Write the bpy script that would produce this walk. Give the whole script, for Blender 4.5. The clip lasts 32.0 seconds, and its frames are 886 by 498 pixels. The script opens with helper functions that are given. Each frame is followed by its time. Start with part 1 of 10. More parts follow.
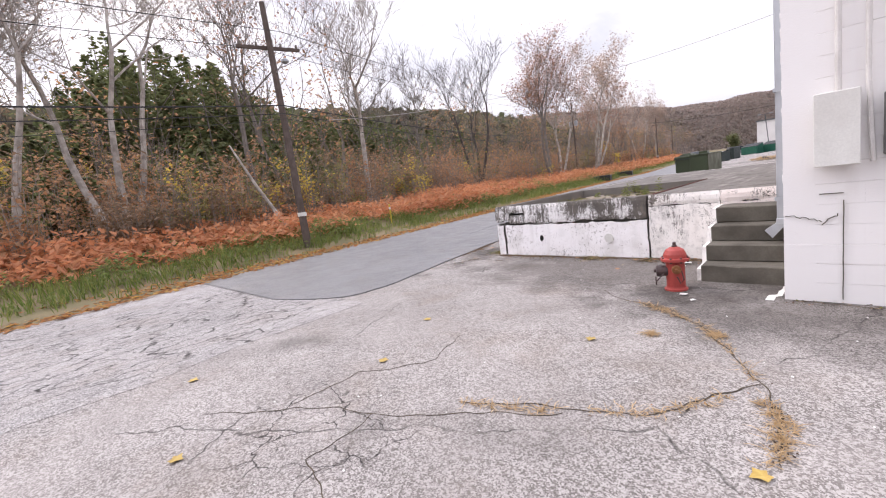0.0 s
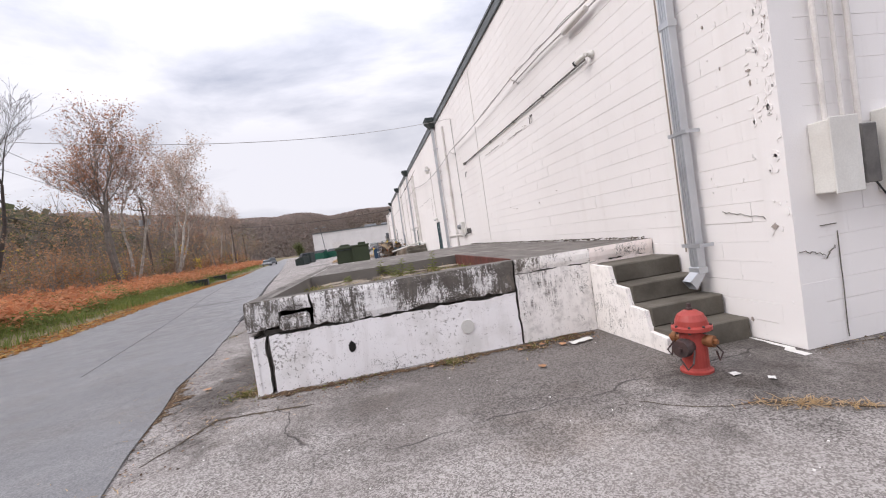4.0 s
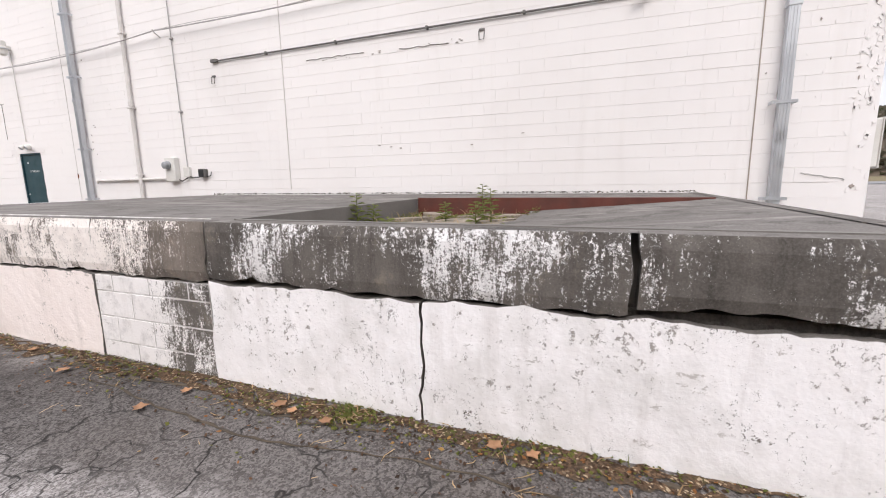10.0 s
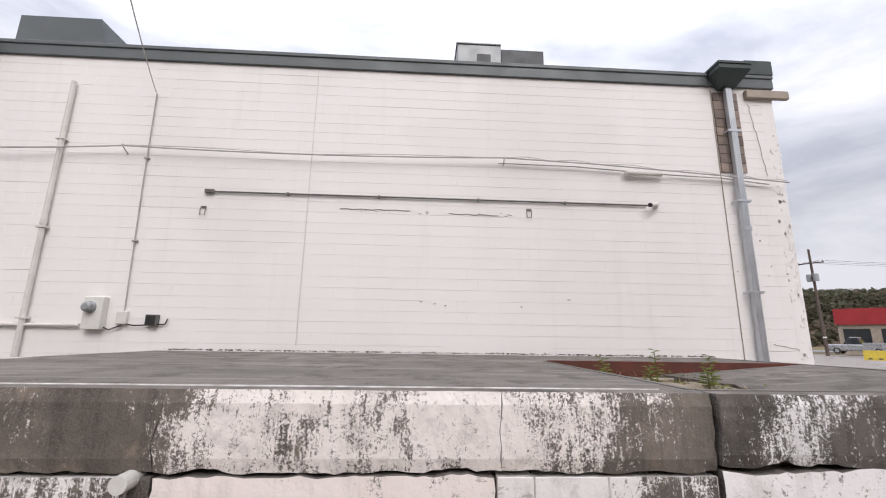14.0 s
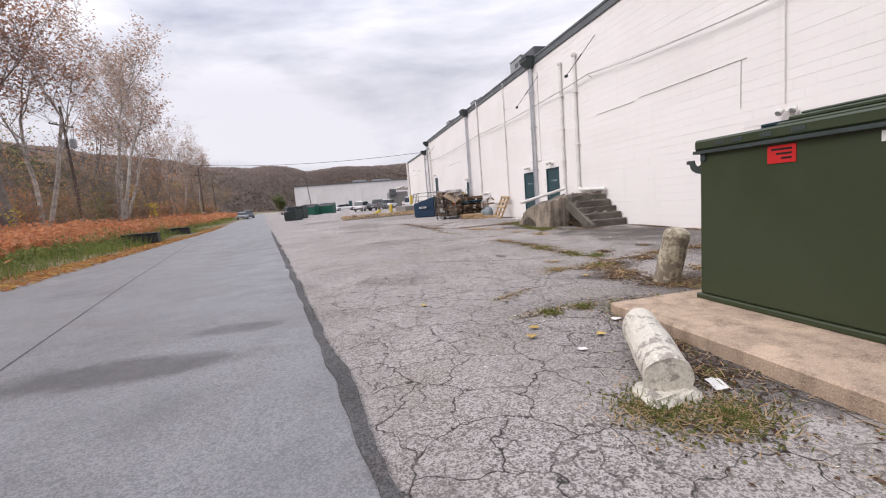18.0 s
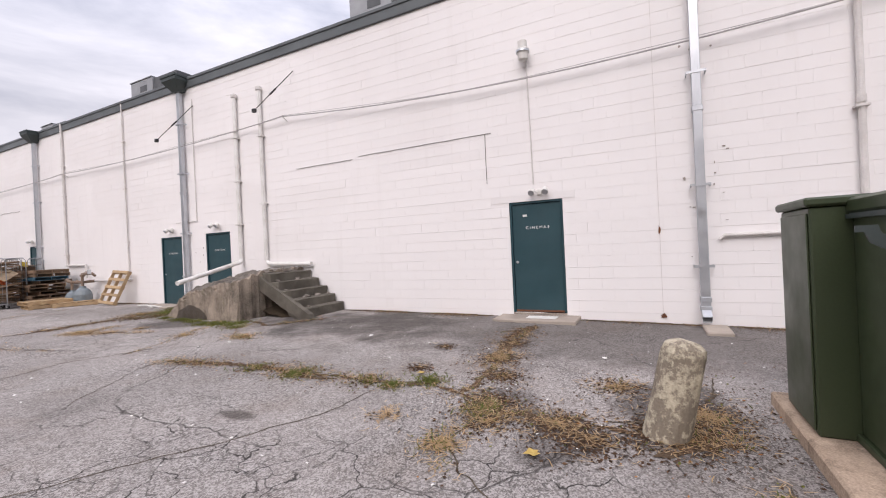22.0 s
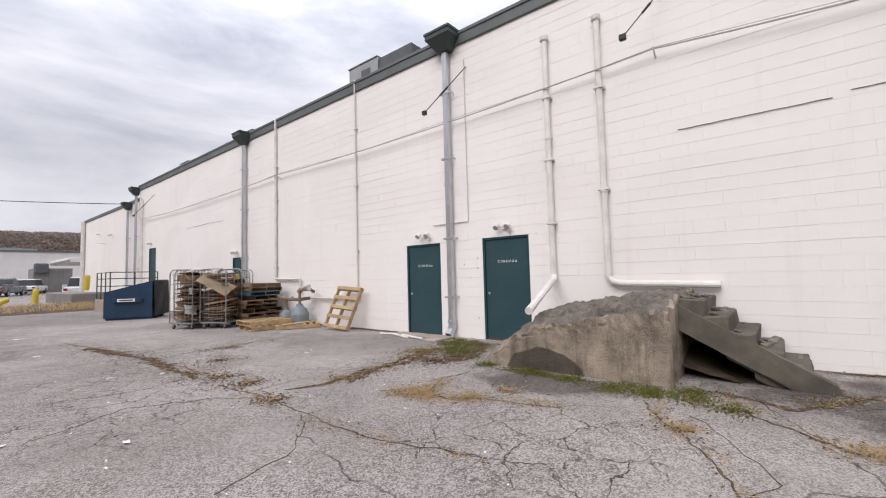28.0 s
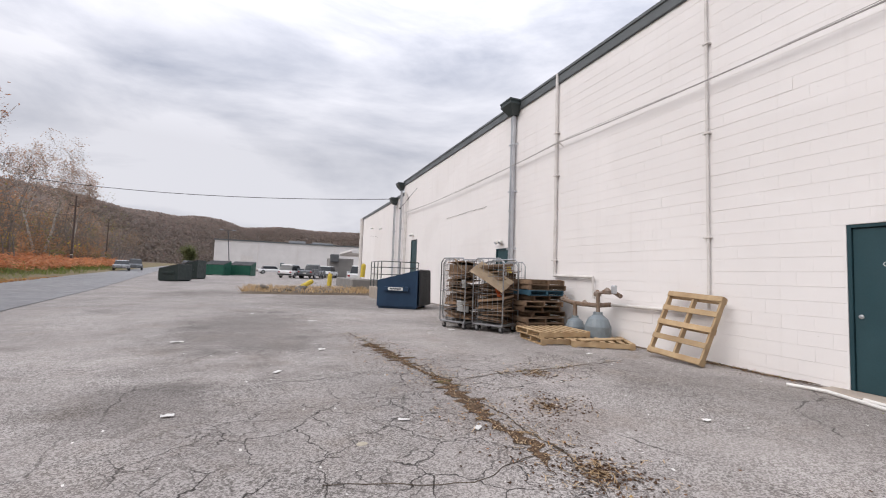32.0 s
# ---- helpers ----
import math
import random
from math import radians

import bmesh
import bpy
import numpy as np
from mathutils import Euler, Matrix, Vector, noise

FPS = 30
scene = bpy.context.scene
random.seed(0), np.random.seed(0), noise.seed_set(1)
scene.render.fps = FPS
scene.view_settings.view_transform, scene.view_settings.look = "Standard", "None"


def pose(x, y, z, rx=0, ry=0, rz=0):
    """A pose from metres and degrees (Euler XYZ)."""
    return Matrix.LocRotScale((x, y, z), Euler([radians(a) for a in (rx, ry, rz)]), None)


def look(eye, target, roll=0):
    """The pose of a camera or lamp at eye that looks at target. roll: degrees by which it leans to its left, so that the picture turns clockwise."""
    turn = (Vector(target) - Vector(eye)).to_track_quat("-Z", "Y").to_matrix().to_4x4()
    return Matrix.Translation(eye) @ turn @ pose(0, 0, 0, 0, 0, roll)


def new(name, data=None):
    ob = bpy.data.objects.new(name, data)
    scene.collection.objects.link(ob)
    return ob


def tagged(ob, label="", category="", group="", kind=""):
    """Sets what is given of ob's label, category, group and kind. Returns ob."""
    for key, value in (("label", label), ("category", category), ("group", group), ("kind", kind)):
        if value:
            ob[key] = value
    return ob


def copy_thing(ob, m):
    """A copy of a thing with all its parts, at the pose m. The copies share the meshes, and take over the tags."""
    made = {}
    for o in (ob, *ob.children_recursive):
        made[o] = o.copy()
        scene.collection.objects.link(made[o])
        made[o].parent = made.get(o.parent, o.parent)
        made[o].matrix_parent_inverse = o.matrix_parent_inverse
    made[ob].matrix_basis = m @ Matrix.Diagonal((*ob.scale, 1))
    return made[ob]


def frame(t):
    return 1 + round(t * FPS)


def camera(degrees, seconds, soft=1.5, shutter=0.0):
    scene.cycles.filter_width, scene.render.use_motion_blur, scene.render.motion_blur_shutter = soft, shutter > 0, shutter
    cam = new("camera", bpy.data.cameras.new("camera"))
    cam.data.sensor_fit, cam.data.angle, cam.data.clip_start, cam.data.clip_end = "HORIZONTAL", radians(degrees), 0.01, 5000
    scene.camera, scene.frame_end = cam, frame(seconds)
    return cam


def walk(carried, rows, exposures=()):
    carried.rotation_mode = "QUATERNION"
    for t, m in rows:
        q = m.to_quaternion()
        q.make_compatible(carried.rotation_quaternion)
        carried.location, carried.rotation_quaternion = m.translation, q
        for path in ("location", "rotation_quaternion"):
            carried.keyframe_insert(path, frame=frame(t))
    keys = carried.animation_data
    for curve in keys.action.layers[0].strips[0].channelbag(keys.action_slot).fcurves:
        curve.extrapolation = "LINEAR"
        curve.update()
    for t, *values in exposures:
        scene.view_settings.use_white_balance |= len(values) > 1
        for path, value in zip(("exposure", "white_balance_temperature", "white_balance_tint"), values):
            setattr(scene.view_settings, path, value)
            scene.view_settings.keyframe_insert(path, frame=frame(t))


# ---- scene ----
cam = camera(93.3, 32.0, soft=1.1)
PATH = [
    (0, (0.621, -5.628, 1.667), (-0.802, -4.252, 1.384), -7.6),
    (0.5, (-0.042, -5.441, 1.642), (-1.234, -3.842, 1.496), -6.8),
    (1, (-0.658, -5.259, 1.639), (-1.696, -3.549, 1.644), -6.6),
    (1.5, (-1.196, -5.043, 1.647), (-2.065, -3.242, 1.634), -6.7),
    (2, (-1.842, -4.759, 1.614), (-2.524, -2.884, 1.476), -6.5),
    (2.5, (-2.476, -4.493, 1.564), (-2.931, -2.559, 1.338), -6.7),
    (3, (-2.948, -4.049, 1.539), (-3.133, -2.07, 1.323), -7.2),
    (3.5, (-3.392, -3.653, 1.531), (-3.223, -1.662, 1.435), -7.8),
    (5.5, (-4.899, -1.737, 1.46), (-3.885, -0.015, 1.388), -7.3),
    (6, (-5.17, -1.311, 1.389), (-3.7, 0.035, 1.219), -4.5),
    (6.5, (-5.542, -0.736, 1.37), (-4.151, 0.684, 1.148), -3.0),
    (7, (-5.866, -0.075, 1.384), (-4.768, 1.587, 1.208), -1.9),
    (7.5, (-6.245, 0.469, 1.365), (-5.135, 2.129, 1.253), -1.1),
    (8, (-6.444, 1.094, 1.342), (-5.139, 2.608, 1.256), -0.9),
    (8.5, (-6.696, 1.596, 1.34), (-5.164, 2.871, 1.175), -0.2),
    (9, (-6.946, 2.11, 1.37), (-5.228, 3.104, 1.121), -1.2),
    (9.5, (-7.098, 2.683, 1.369), (-5.284, 3.464, 1.056), -1.9),
    (10, (-7.288, 3.276, 1.33), (-5.446, 3.985, 1.007), -1.0),
    (10.5, (-7.456, 3.765, 1.349), (-5.632, 4.535, 1.066), 0.1),
    (11, (-7.628, 4.336, 1.321), (-5.833, 5.19, 1.1), 0.6),
    (11.5, (-7.748, 4.883, 1.307), (-5.963, 5.773, 1.163), 0.3),
    (12, (-7.71, 5.415, 1.344), (-5.827, 6.089, 1.365), -0.4),
    (12.5, (-7.722, 5.824, 1.363), (-5.754, 5.84, 1.718), -0.2),
    (13, (-7.69, 6.356, 1.358), (-5.76, 6.193, 1.856), -0.1),
    (13.5, (-7.649, 6.832, 1.362), (-5.716, 6.594, 1.816), 0.5),
    (15.5, (-7.825, 9.231, 1.436), (-6.223, 10.426, 1.501), 2.0),
    (16, (-7.875, 9.847, 1.449), (-6.606, 11.393, 1.422), 2.1),
    (16.5, (-8.074, 10.444, 1.422), (-7.079, 12.176, 1.337), 2.6),
    (17, (-8.222, 11.055, 1.382), (-7.505, 12.918, 1.259), 1.1),
    (17.5, (-8.406, 11.64, 1.348), (-7.878, 13.561, 1.169), -2.1),
    (18, (-8.501, 12.292, 1.311), (-8.054, 14.227, 1.078), -4.6),
    (18.5, (-8.485, 12.974, 1.297), (-8.038, 14.909, 1.065), -5.3),
    (19, (-8.518, 13.599, 1.307), (-7.951, 15.506, 1.097), -5.3),
    (19.5, (-8.503, 14.235, 1.32), (-7.72, 16.064, 1.119), -5.4),
    (20, (-8.467, 14.75, 1.331), (-7.339, 16.393, 1.167), -4.3),
    (20.5, (-8.333, 15.297, 1.357), (-6.787, 16.566, 1.336), -2.6),
    (21, (-8.248, 15.833, 1.414), (-6.607, 16.974, 1.474), -3.4),
    (21.5, (-8.212, 16.348, 1.466), (-6.523, 17.417, 1.52), -2.7),
    (22, (-7.964, 16.828, 1.48), (-6.176, 17.723, 1.477), -2.7),
    (22.5, (-7.887, 17.344, 1.473), (-6.027, 18.08, 1.454), -1.8),
    (23, (-7.773, 17.905, 1.488), (-5.848, 18.448, 1.497), -1.1),
    (23.5, (-7.557, 18.418, 1.513), (-5.588, 18.769, 1.533), -1.0),
    (24, (-7.466, 18.957, 1.514), (-5.474, 19.141, 1.503), -1.2),
    (24.5, (-7.273, 19.502, 1.421), (-5.279, 19.652, 1.382), -1.1),
    (25, (-7.194, 20.062, 1.5), (-5.251, 20.536, 1.489), -0.3),
    (25.5, (-7.24, 20.721, 1.549), (-5.499, 21.704, 1.588), -0.0),
    (26, (-7.231, 21.369, 1.601), (-5.726, 22.681, 1.711), 0.1),
    (26.5, (-7.31, 21.988, 1.587), (-5.935, 23.432, 1.74), 0.1),
    (28.5, (-7.445, 24.3, 1.458), (-5.831, 25.476, 1.574), -2.1),
    (29, (-7.476, 24.861, 1.409), (-5.827, 25.986, 1.529), -2.3),
    (29.5, (-7.412, 25.36, 1.359), (-5.747, 26.461, 1.485), -1.9),
    (30, (-7.248, 25.839, 1.388), (-5.587, 26.946, 1.513), -1.3),
    (30.5, (-7.199, 26.408, 1.394), (-5.624, 27.639, 1.483), -0.0),
    (31, (-7.043, 26.908, 1.34), (-5.706, 28.395, 1.386), 1.1),
    (31.5, (-6.929, 27.368, 1.343), (-5.958, 29.116, 1.416), 1.8),
    (32, (-6.806, 27.803, 1.389), (-6.076, 29.66, 1.518), 2.0),
]
walk(cam, [(t, look(eye, target, roll)) for t, eye, target, roll in PATH], exposures=[(0, 0.75, 6500, 18), (1, 0.62, 6500, 16), (2, 0.45, 6500, 15), (3, 0.48, 6500, 15), (4.5, 0.36, 6500, 15), (6, 0.32, 6500, 15), (7, 0.40, 6500, 14), (8, 0.42, 6500, 13), (9, 0.42, 6500, 13), (10, 0.54, 6500, 13), (11, 0.54, 6500, 12), (12, 0.46, 6500, 11), (13, 0.26, 6500, 11), (14, 0.25, 6500, 13), (16, 0.25, 6500, 15), (18, 0.36, 6500, 16), (20, 0.27, 6500, 17), (22, 0.30, 6500, 18), (23, 0.27, 6500, 18), (24, 0.30, 6500, 16), (25, 0.44, 6500, 15), (26, 0.30, 6500, 14), (29, 0.22, 6500, 14), (30, 0.27, 6500, 14), (31, 0.25, 6500, 13), (32, 0.19, 6500, 13)])

# ==== body ====
# ---- overcast sky and a wide soft sun ----
world = bpy.data.worlds.new("overcast_sky")
scene.world = world
world.use_nodes = True
wn, wl = world.node_tree.nodes, world.node_tree.links
wn.clear()
w_out = wn.new("ShaderNodeOutputWorld")
w_bg = wn.new("ShaderNodeBackground")
w_sky = wn.new("ShaderNodeTexSky")
w_sky.sky_type = "NISHITA"
w_sky.sun_disc = False
w_sky.sun_elevation = radians(38)
w_sky.sun_rotation = radians(-75)
w_sky.dust_density = 4.0
w_co = wn.new("ShaderNodeTexCoord")
w_map = wn.new("ShaderNodeMapping")
w_map.inputs["Scale"].default_value = (1.0, 1.0, 3.2)
w_noise = wn.new("ShaderNodeTexNoise")
w_noise.inputs["Scale"].default_value = 1.7
w_noise.inputs["Detail"].default_value = 8.0
w_noise.inputs["Roughness"].default_value = 0.56
w_noise.inputs["Distortion"].default_value = 0.35
w_ramp = wn.new("ShaderNodeValToRGB")
w_ramp.color_ramp.elements[0].position = 0.34
w_ramp.color_ramp.elements[0].color = (4.3, 4.65, 5.45, 1)
w_ramp.color_ramp.elements[1].position = 0.60
w_ramp.color_ramp.elements[1].color = (8.6, 8.75, 9.25, 1)
w_mix = wn.new("ShaderNodeMixRGB")
w_mix.inputs["Fac"].default_value = 0.93
wl.new(w_co.outputs["Generated"], w_map.inputs["Vector"])
wl.new(w_map.outputs["Vector"], w_noise.inputs["Vector"])
wl.new(w_noise.outputs["Fac"], w_ramp.inputs["Fac"])
wl.new(w_sky.outputs["Color"], w_mix.inputs["Color1"])
wl.new(w_ramp.outputs["Color"], w_mix.inputs["Color2"])
# an overcast sky is brighter overhead than at the horizon
w_sep = wn.new("ShaderNodeSeparateXYZ")
w_up = wn.new("ShaderNodeMapRange")
w_up.inputs["From Min"].default_value = 0.25
w_up.inputs["From Max"].default_value = 1.0
w_up.inputs["To Min"].default_value = 0.80
w_up.inputs["To Max"].default_value = 2.1
w_mul = wn.new("ShaderNodeVectorMath")
w_mul.operation = "SCALE"
wl.new(w_co.outputs["Generated"], w_sep.inputs[0])
wl.new(w_sep.outputs["Z"], w_up.inputs["Value"])
wl.new(w_mix.outputs["Color"], w_mul.inputs[0])
wl.new(w_up.outputs["Result"], w_mul.inputs["Scale"])
wl.new(w_mul.outputs["Vector"], w_bg.inputs["Color"])
w_bg.inputs["Strength"].default_value = 0.1
wl.new(w_bg.outputs["Background"], w_out.inputs["Surface"])

sun_data = bpy.data.lights.new("sun", "SUN")
sun_data.energy = 1.5
sun_data.angle = radians(40)
sun_data.color = (1.0, 0.96, 0.91)
sun_ob = new("sun", sun_data)
sun_ob.matrix_world = look((-60, 10, 50), (0, 20, 0))

# ---- materials ----
MATS = {}


class Nodes:
    """A small wrapper to write node materials briefly."""

    def __init__(self, name, rough=0.8, metal=0.0, spec=0.4):
        self.mat = bpy.data.materials.new(name)
        self.mat.use_nodes = True
        self.n, self.l = self.mat.node_tree.nodes, self.mat.node_tree.links
        self.bsdf = self.n["Principled BSDF"]
        self.bsdf.inputs["Roughness"].default_value = rough
        self.bsdf.inputs["Metallic"].default_value = metal
        self.bsdf.inputs["Specular IOR Level"].default_value = spec
        self.co = self.n.new("ShaderNodeTexCoord").outputs["Object"]
        MATS[name] = self.mat

    def put(self, socket, value):
        if hasattr(value, "is_linked"):
            self.l.new(value, socket)
        else:
            socket.default_value = value

    def mapped(self, scale=(1, 1, 1), loc=(0, 0, 0), vec=None):
        m = self.n.new("ShaderNodeMapping")
        m.inputs["Scale"].default_value = scale
        m.inputs["Location"].default_value = loc
        self.put(m.inputs["Vector"], vec or self.co)
        return m.outputs["Vector"]

    def noise(self, scale, detail=4.0, rough=0.55, vec=None, distort=0.0):
        t = self.n.new("ShaderNodeTexNoise")
        t.inputs["Scale"].default_value = scale
        t.inputs["Detail"].default_value = detail
        t.inputs["Roughness"].default_value = rough
        t.inputs["Distortion"].default_value = distort
        self.put(t.inputs["Vector"], vec or self.co)
        return t.outputs["Fac"]

    def voronoi(self, scale, feature="F1", vec=None, out="Distance", dims="3D"):
        t = self.n.new("ShaderNodeTexVoronoi")
        t.feature = feature
        t.voronoi_dimensions = dims
        t.inputs["Scale"].default_value = scale
        self.put(t.inputs["Vector"], vec or self.co)
        return t.outputs[out]

    def ramp(self, fac, lo, hi, a=0.0, b=1.0):
        r = self.n.new("ShaderNodeMapRange")
        r.inputs["From Min"].default_value = lo
        r.inputs["From Max"].default_value = hi
        r.inputs["To Min"].default_value = a
        r.inputs["To Max"].default_value = b
        self.put(r.inputs["Value"], fac)
        return r.outputs["Result"]

    def math(self, op, a, b=0.0):
        m = self.n.new("ShaderNodeMath")
        m.operation = op
        self.put(m.inputs[0], a)
        self.put(m.inputs[1], b)
        return m.outputs[0]

    def mix(self, fac, a, b, mode="MIX"):
        m = self.n.new("ShaderNodeMixRGB")
        m.blend_type = mode
        self.put(m.inputs["Fac"], fac)
        for s, v in (("Color1", a), ("Color2", b)):
            self.put(m.inputs[s], (*v, 1.0) if isinstance(v, tuple) else v)
        return m.outputs["Color"]

    def warp(self, scale, amount):
        t = self.n.new("ShaderNodeTexNoise")
        t.inputs["Scale"].default_value = scale
        t.inputs["Detail"].default_value = 3.0
        self.put(t.inputs["Vector"], self.co)
        s = self.n.new("ShaderNodeVectorMath")
        s.operation = "SCALE"
        self.put(s.inputs[0], t.outputs["Color"])
        s.inputs["Scale"].default_value = amount
        a = self.n.new("ShaderNodeVectorMath")
        a.operation = "ADD"
        self.put(a.inputs[0], self.co)
        self.put(a.inputs[1], s.outputs["Vector"])
        return a.outputs["Vector"]

    def axis(self, which):
        s = self.n.new("ShaderNodeSeparateXYZ")
        self.put(s.inputs[0], self.co)
        return s.outputs[which]

    def random(self):
        return self.n.new("ShaderNodeObjectInfo").outputs["Random"]

    def island(self):
        return self.n.new("ShaderNodeNewGeometry").outputs["Random Per Island"]

    def colour(self, c):
        self.put(self.bsdf.inputs["Base Color"], (*c, 1.0) if isinstance(c, tuple) else c)
        return self

    def rough(self, r):
        self.put(self.bsdf.inputs["Roughness"], r)
        return self

    def bump(self, height, strength=0.3, distance=0.01):
        b = self.n.new("ShaderNodeBump")
        b.inputs["Strength"].default_value = strength
        b.inputs["Distance"].default_value = distance
        self.put(b.inputs["Height"], height)
        self.put(self.bsdf.inputs["Normal"], b.outputs["Normal"])
        return self


def simple(name, c1, c2, scale=6.0, rough=0.7, metal=0.0, bump=0.2, fine=60.0, vary=0.0):
    """A surface with mottling at one scale, grain at another, and if wanted a shade of its own for each object."""
    m = Nodes(name, rough, metal)
    base = m.mix(m.ramp(m.noise(scale, 5), 0.35, 0.65), c1, c2)
    grain = m.noise(fine, 3)
    base = m.mix(m.ramp(grain, 0.3, 0.7, 0.0, 0.22), base, tuple(v * 0.55 for v in c1))
    if vary:
        k = m.ramp(m.random(), 0, 1, 1 - vary, 1 + vary)
        g = m.n.new("ShaderNodeCombineColor")
        for s in range(3):
            m.put(g.inputs[s], k)
        base = m.mix(1.0, base, g.outputs[0], "MULTIPLY")
    m.colour(base)
    m.rough(m.ramp(m.noise(scale * 2.3, 3), 0.3, 0.7, max(0.05, rough - 0.12), min(1, rough + 0.1)))
    m.bump(grain, bump, 0.004)
    return m.mat


def asphalt(name, light, dark, crack_scale, crack_amount, stain=(0.078, 0.070, 0.064), spots=(), zones=(), coarse=1.0, stretch=1.0, wide=0.95, sheen=0.0):
    """Worn asphalt: pale and dark stones in tar, stains, and alligator cracks in given zones (x, y, rx, ry)."""
    m = Nodes(name, 0.9, spec=0.25 + sheen)

    def patch(sx, sy, rx, ry, ragged):
        d = m.n.new("ShaderNodeVectorMath")
        d.operation = "LENGTH"
        m.put(d.inputs[0], m.mapped((1 / rx, 1 / ry, 0), (-sx / rx, -sy / ry, 0)))
        return m.math("ADD", d.outputs["Value"], m.math("MULTIPLY", m.math("SUBTRACT", m.noise(1.4, 5, 0.65), 0.5), ragged))

    grey = m.n.new("ShaderNodeSeparateColor")
    m.put(grey.inputs[0], m.voronoi(105.0, out="Color"))
    big_stone = m.n.new("ShaderNodeSeparateColor")
    m.put(big_stone.inputs[0], m.voronoi(48.0, out="Color"))
    grain = m.math("ADD", m.math("MULTIPLY", grey.outputs[0], 0.55), m.math("ADD", m.math("MULTIPLY", big_stone.outputs[0], 0.25), m.math("MULTIPLY", m.noise(30, 4), 0.2)))
    base = m.mix(m.ramp(m.noise(0.33, 7, 0.68), 0.38, 0.62), dark, light)
    brown = tuple(a * b for a, b in zip(dark, (0.92, 0.80, 0.68)))
    base = m.mix(m.ramp(m.noise(0.9, 6, 0.7, m.mapped(loc=(12, 4, 0))), 0.50, 0.66, 0, 0.55), base, brown)
    base = m.mix(m.ramp(m.noise(1.7, 5, 0.65), 0.5, 0.75, 0, 0.45), base, tuple(v * 0.72 for v in dark))
    worn = m.ramp(m.noise(0.8, 4, 0.6, m.mapped(loc=(2, 8, 0))), 0.35, 0.65, 0.55, 1.0)
    low = m.mix(m.math("MULTIPLY", worn, 0.74 * coarse), base, stain)
    high = m.mix(m.math("MULTIPLY", worn, 0.42 * coarse), base, (0.64, 0.61, 0.585))
    base = m.mix(m.ramp(grain, 0.32, 0.68, 0.0, 1.0), low, high)
    blot = m.ramp(m.noise(0.55, 3, 0.5, m.mapped(loc=(7, 3, 0))), 0.62, 0.74, 0, 0.45)
    base = m.mix(blot, base, stain)
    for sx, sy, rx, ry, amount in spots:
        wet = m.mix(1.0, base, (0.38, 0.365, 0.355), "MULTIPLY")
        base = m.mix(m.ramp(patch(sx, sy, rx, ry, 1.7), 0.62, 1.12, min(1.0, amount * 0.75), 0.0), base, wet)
    w = m.warp(2.2, 0.42)
    w2 = m.mapped((1, stretch, 1), vec=m.warp(5.0, 0.30))
    crack = m.ramp(m.voronoi(crack_scale * 0.24, "DISTANCE_TO_EDGE", w, dims="2D"), 0.0010, 0.0032, 0.8, 0)
    gone = m.ramp(m.noise(1.3, 4, 0.6), 0.42, 0.56)
    crack = m.math("MULTIPLY", crack, gone)
    if zones:
        mask = None
        for z in zones:
            k = m.ramp(patch(*z, 1.3), 0.7, 1.1, 1.0, 0.0)
            mask = k if mask is None else m.math("MAXIMUM", mask, k)
        mid = m.ramp(m.voronoi(crack_scale * 2.1, "DISTANCE_TO_EDGE", w2, dims="2D"), 0.005 * wide, 0.017 * wide, 1.0, 0)
        fine = m.ramp(m.voronoi(crack_scale * 5.0, "DISTANCE_TO_EDGE", w2, dims="2D"), 0.010 * wide, 0.036 * wide, 0.75, 0)
        fine = m.math("MULTIPLY", fine, m.ramp(m.noise(2.1, 3), 0.44, 0.58))
        mid = m.math("MULTIPLY", m.math("MAXIMUM", mid, fine), m.math("MULTIPLY", mask, m.ramp(m.noise(3.1, 3), 0.36, 0.5, 0.25, 1.0)))
        crack = m.math("MAXIMUM", crack, mid)
    crack = m.math("MULTIPLY", crack, crack_amount)
    base = m.mix(m.math("MULTIPLY", crack, 0.92), base, (0.032, 0.028, 0.025))
    m.colour(base)
    m.rough(m.ramp(m.noise(2.2, 4), 0.3, 0.7, 0.78 - sheen, 0.98 - sheen))
    m.bump(m.math("SUBTRACT", m.math("MULTIPLY", grain, 0.5), m.math("MULTIPLY", crack, 1.4)), 0.7, 0.012)
    return m.mat


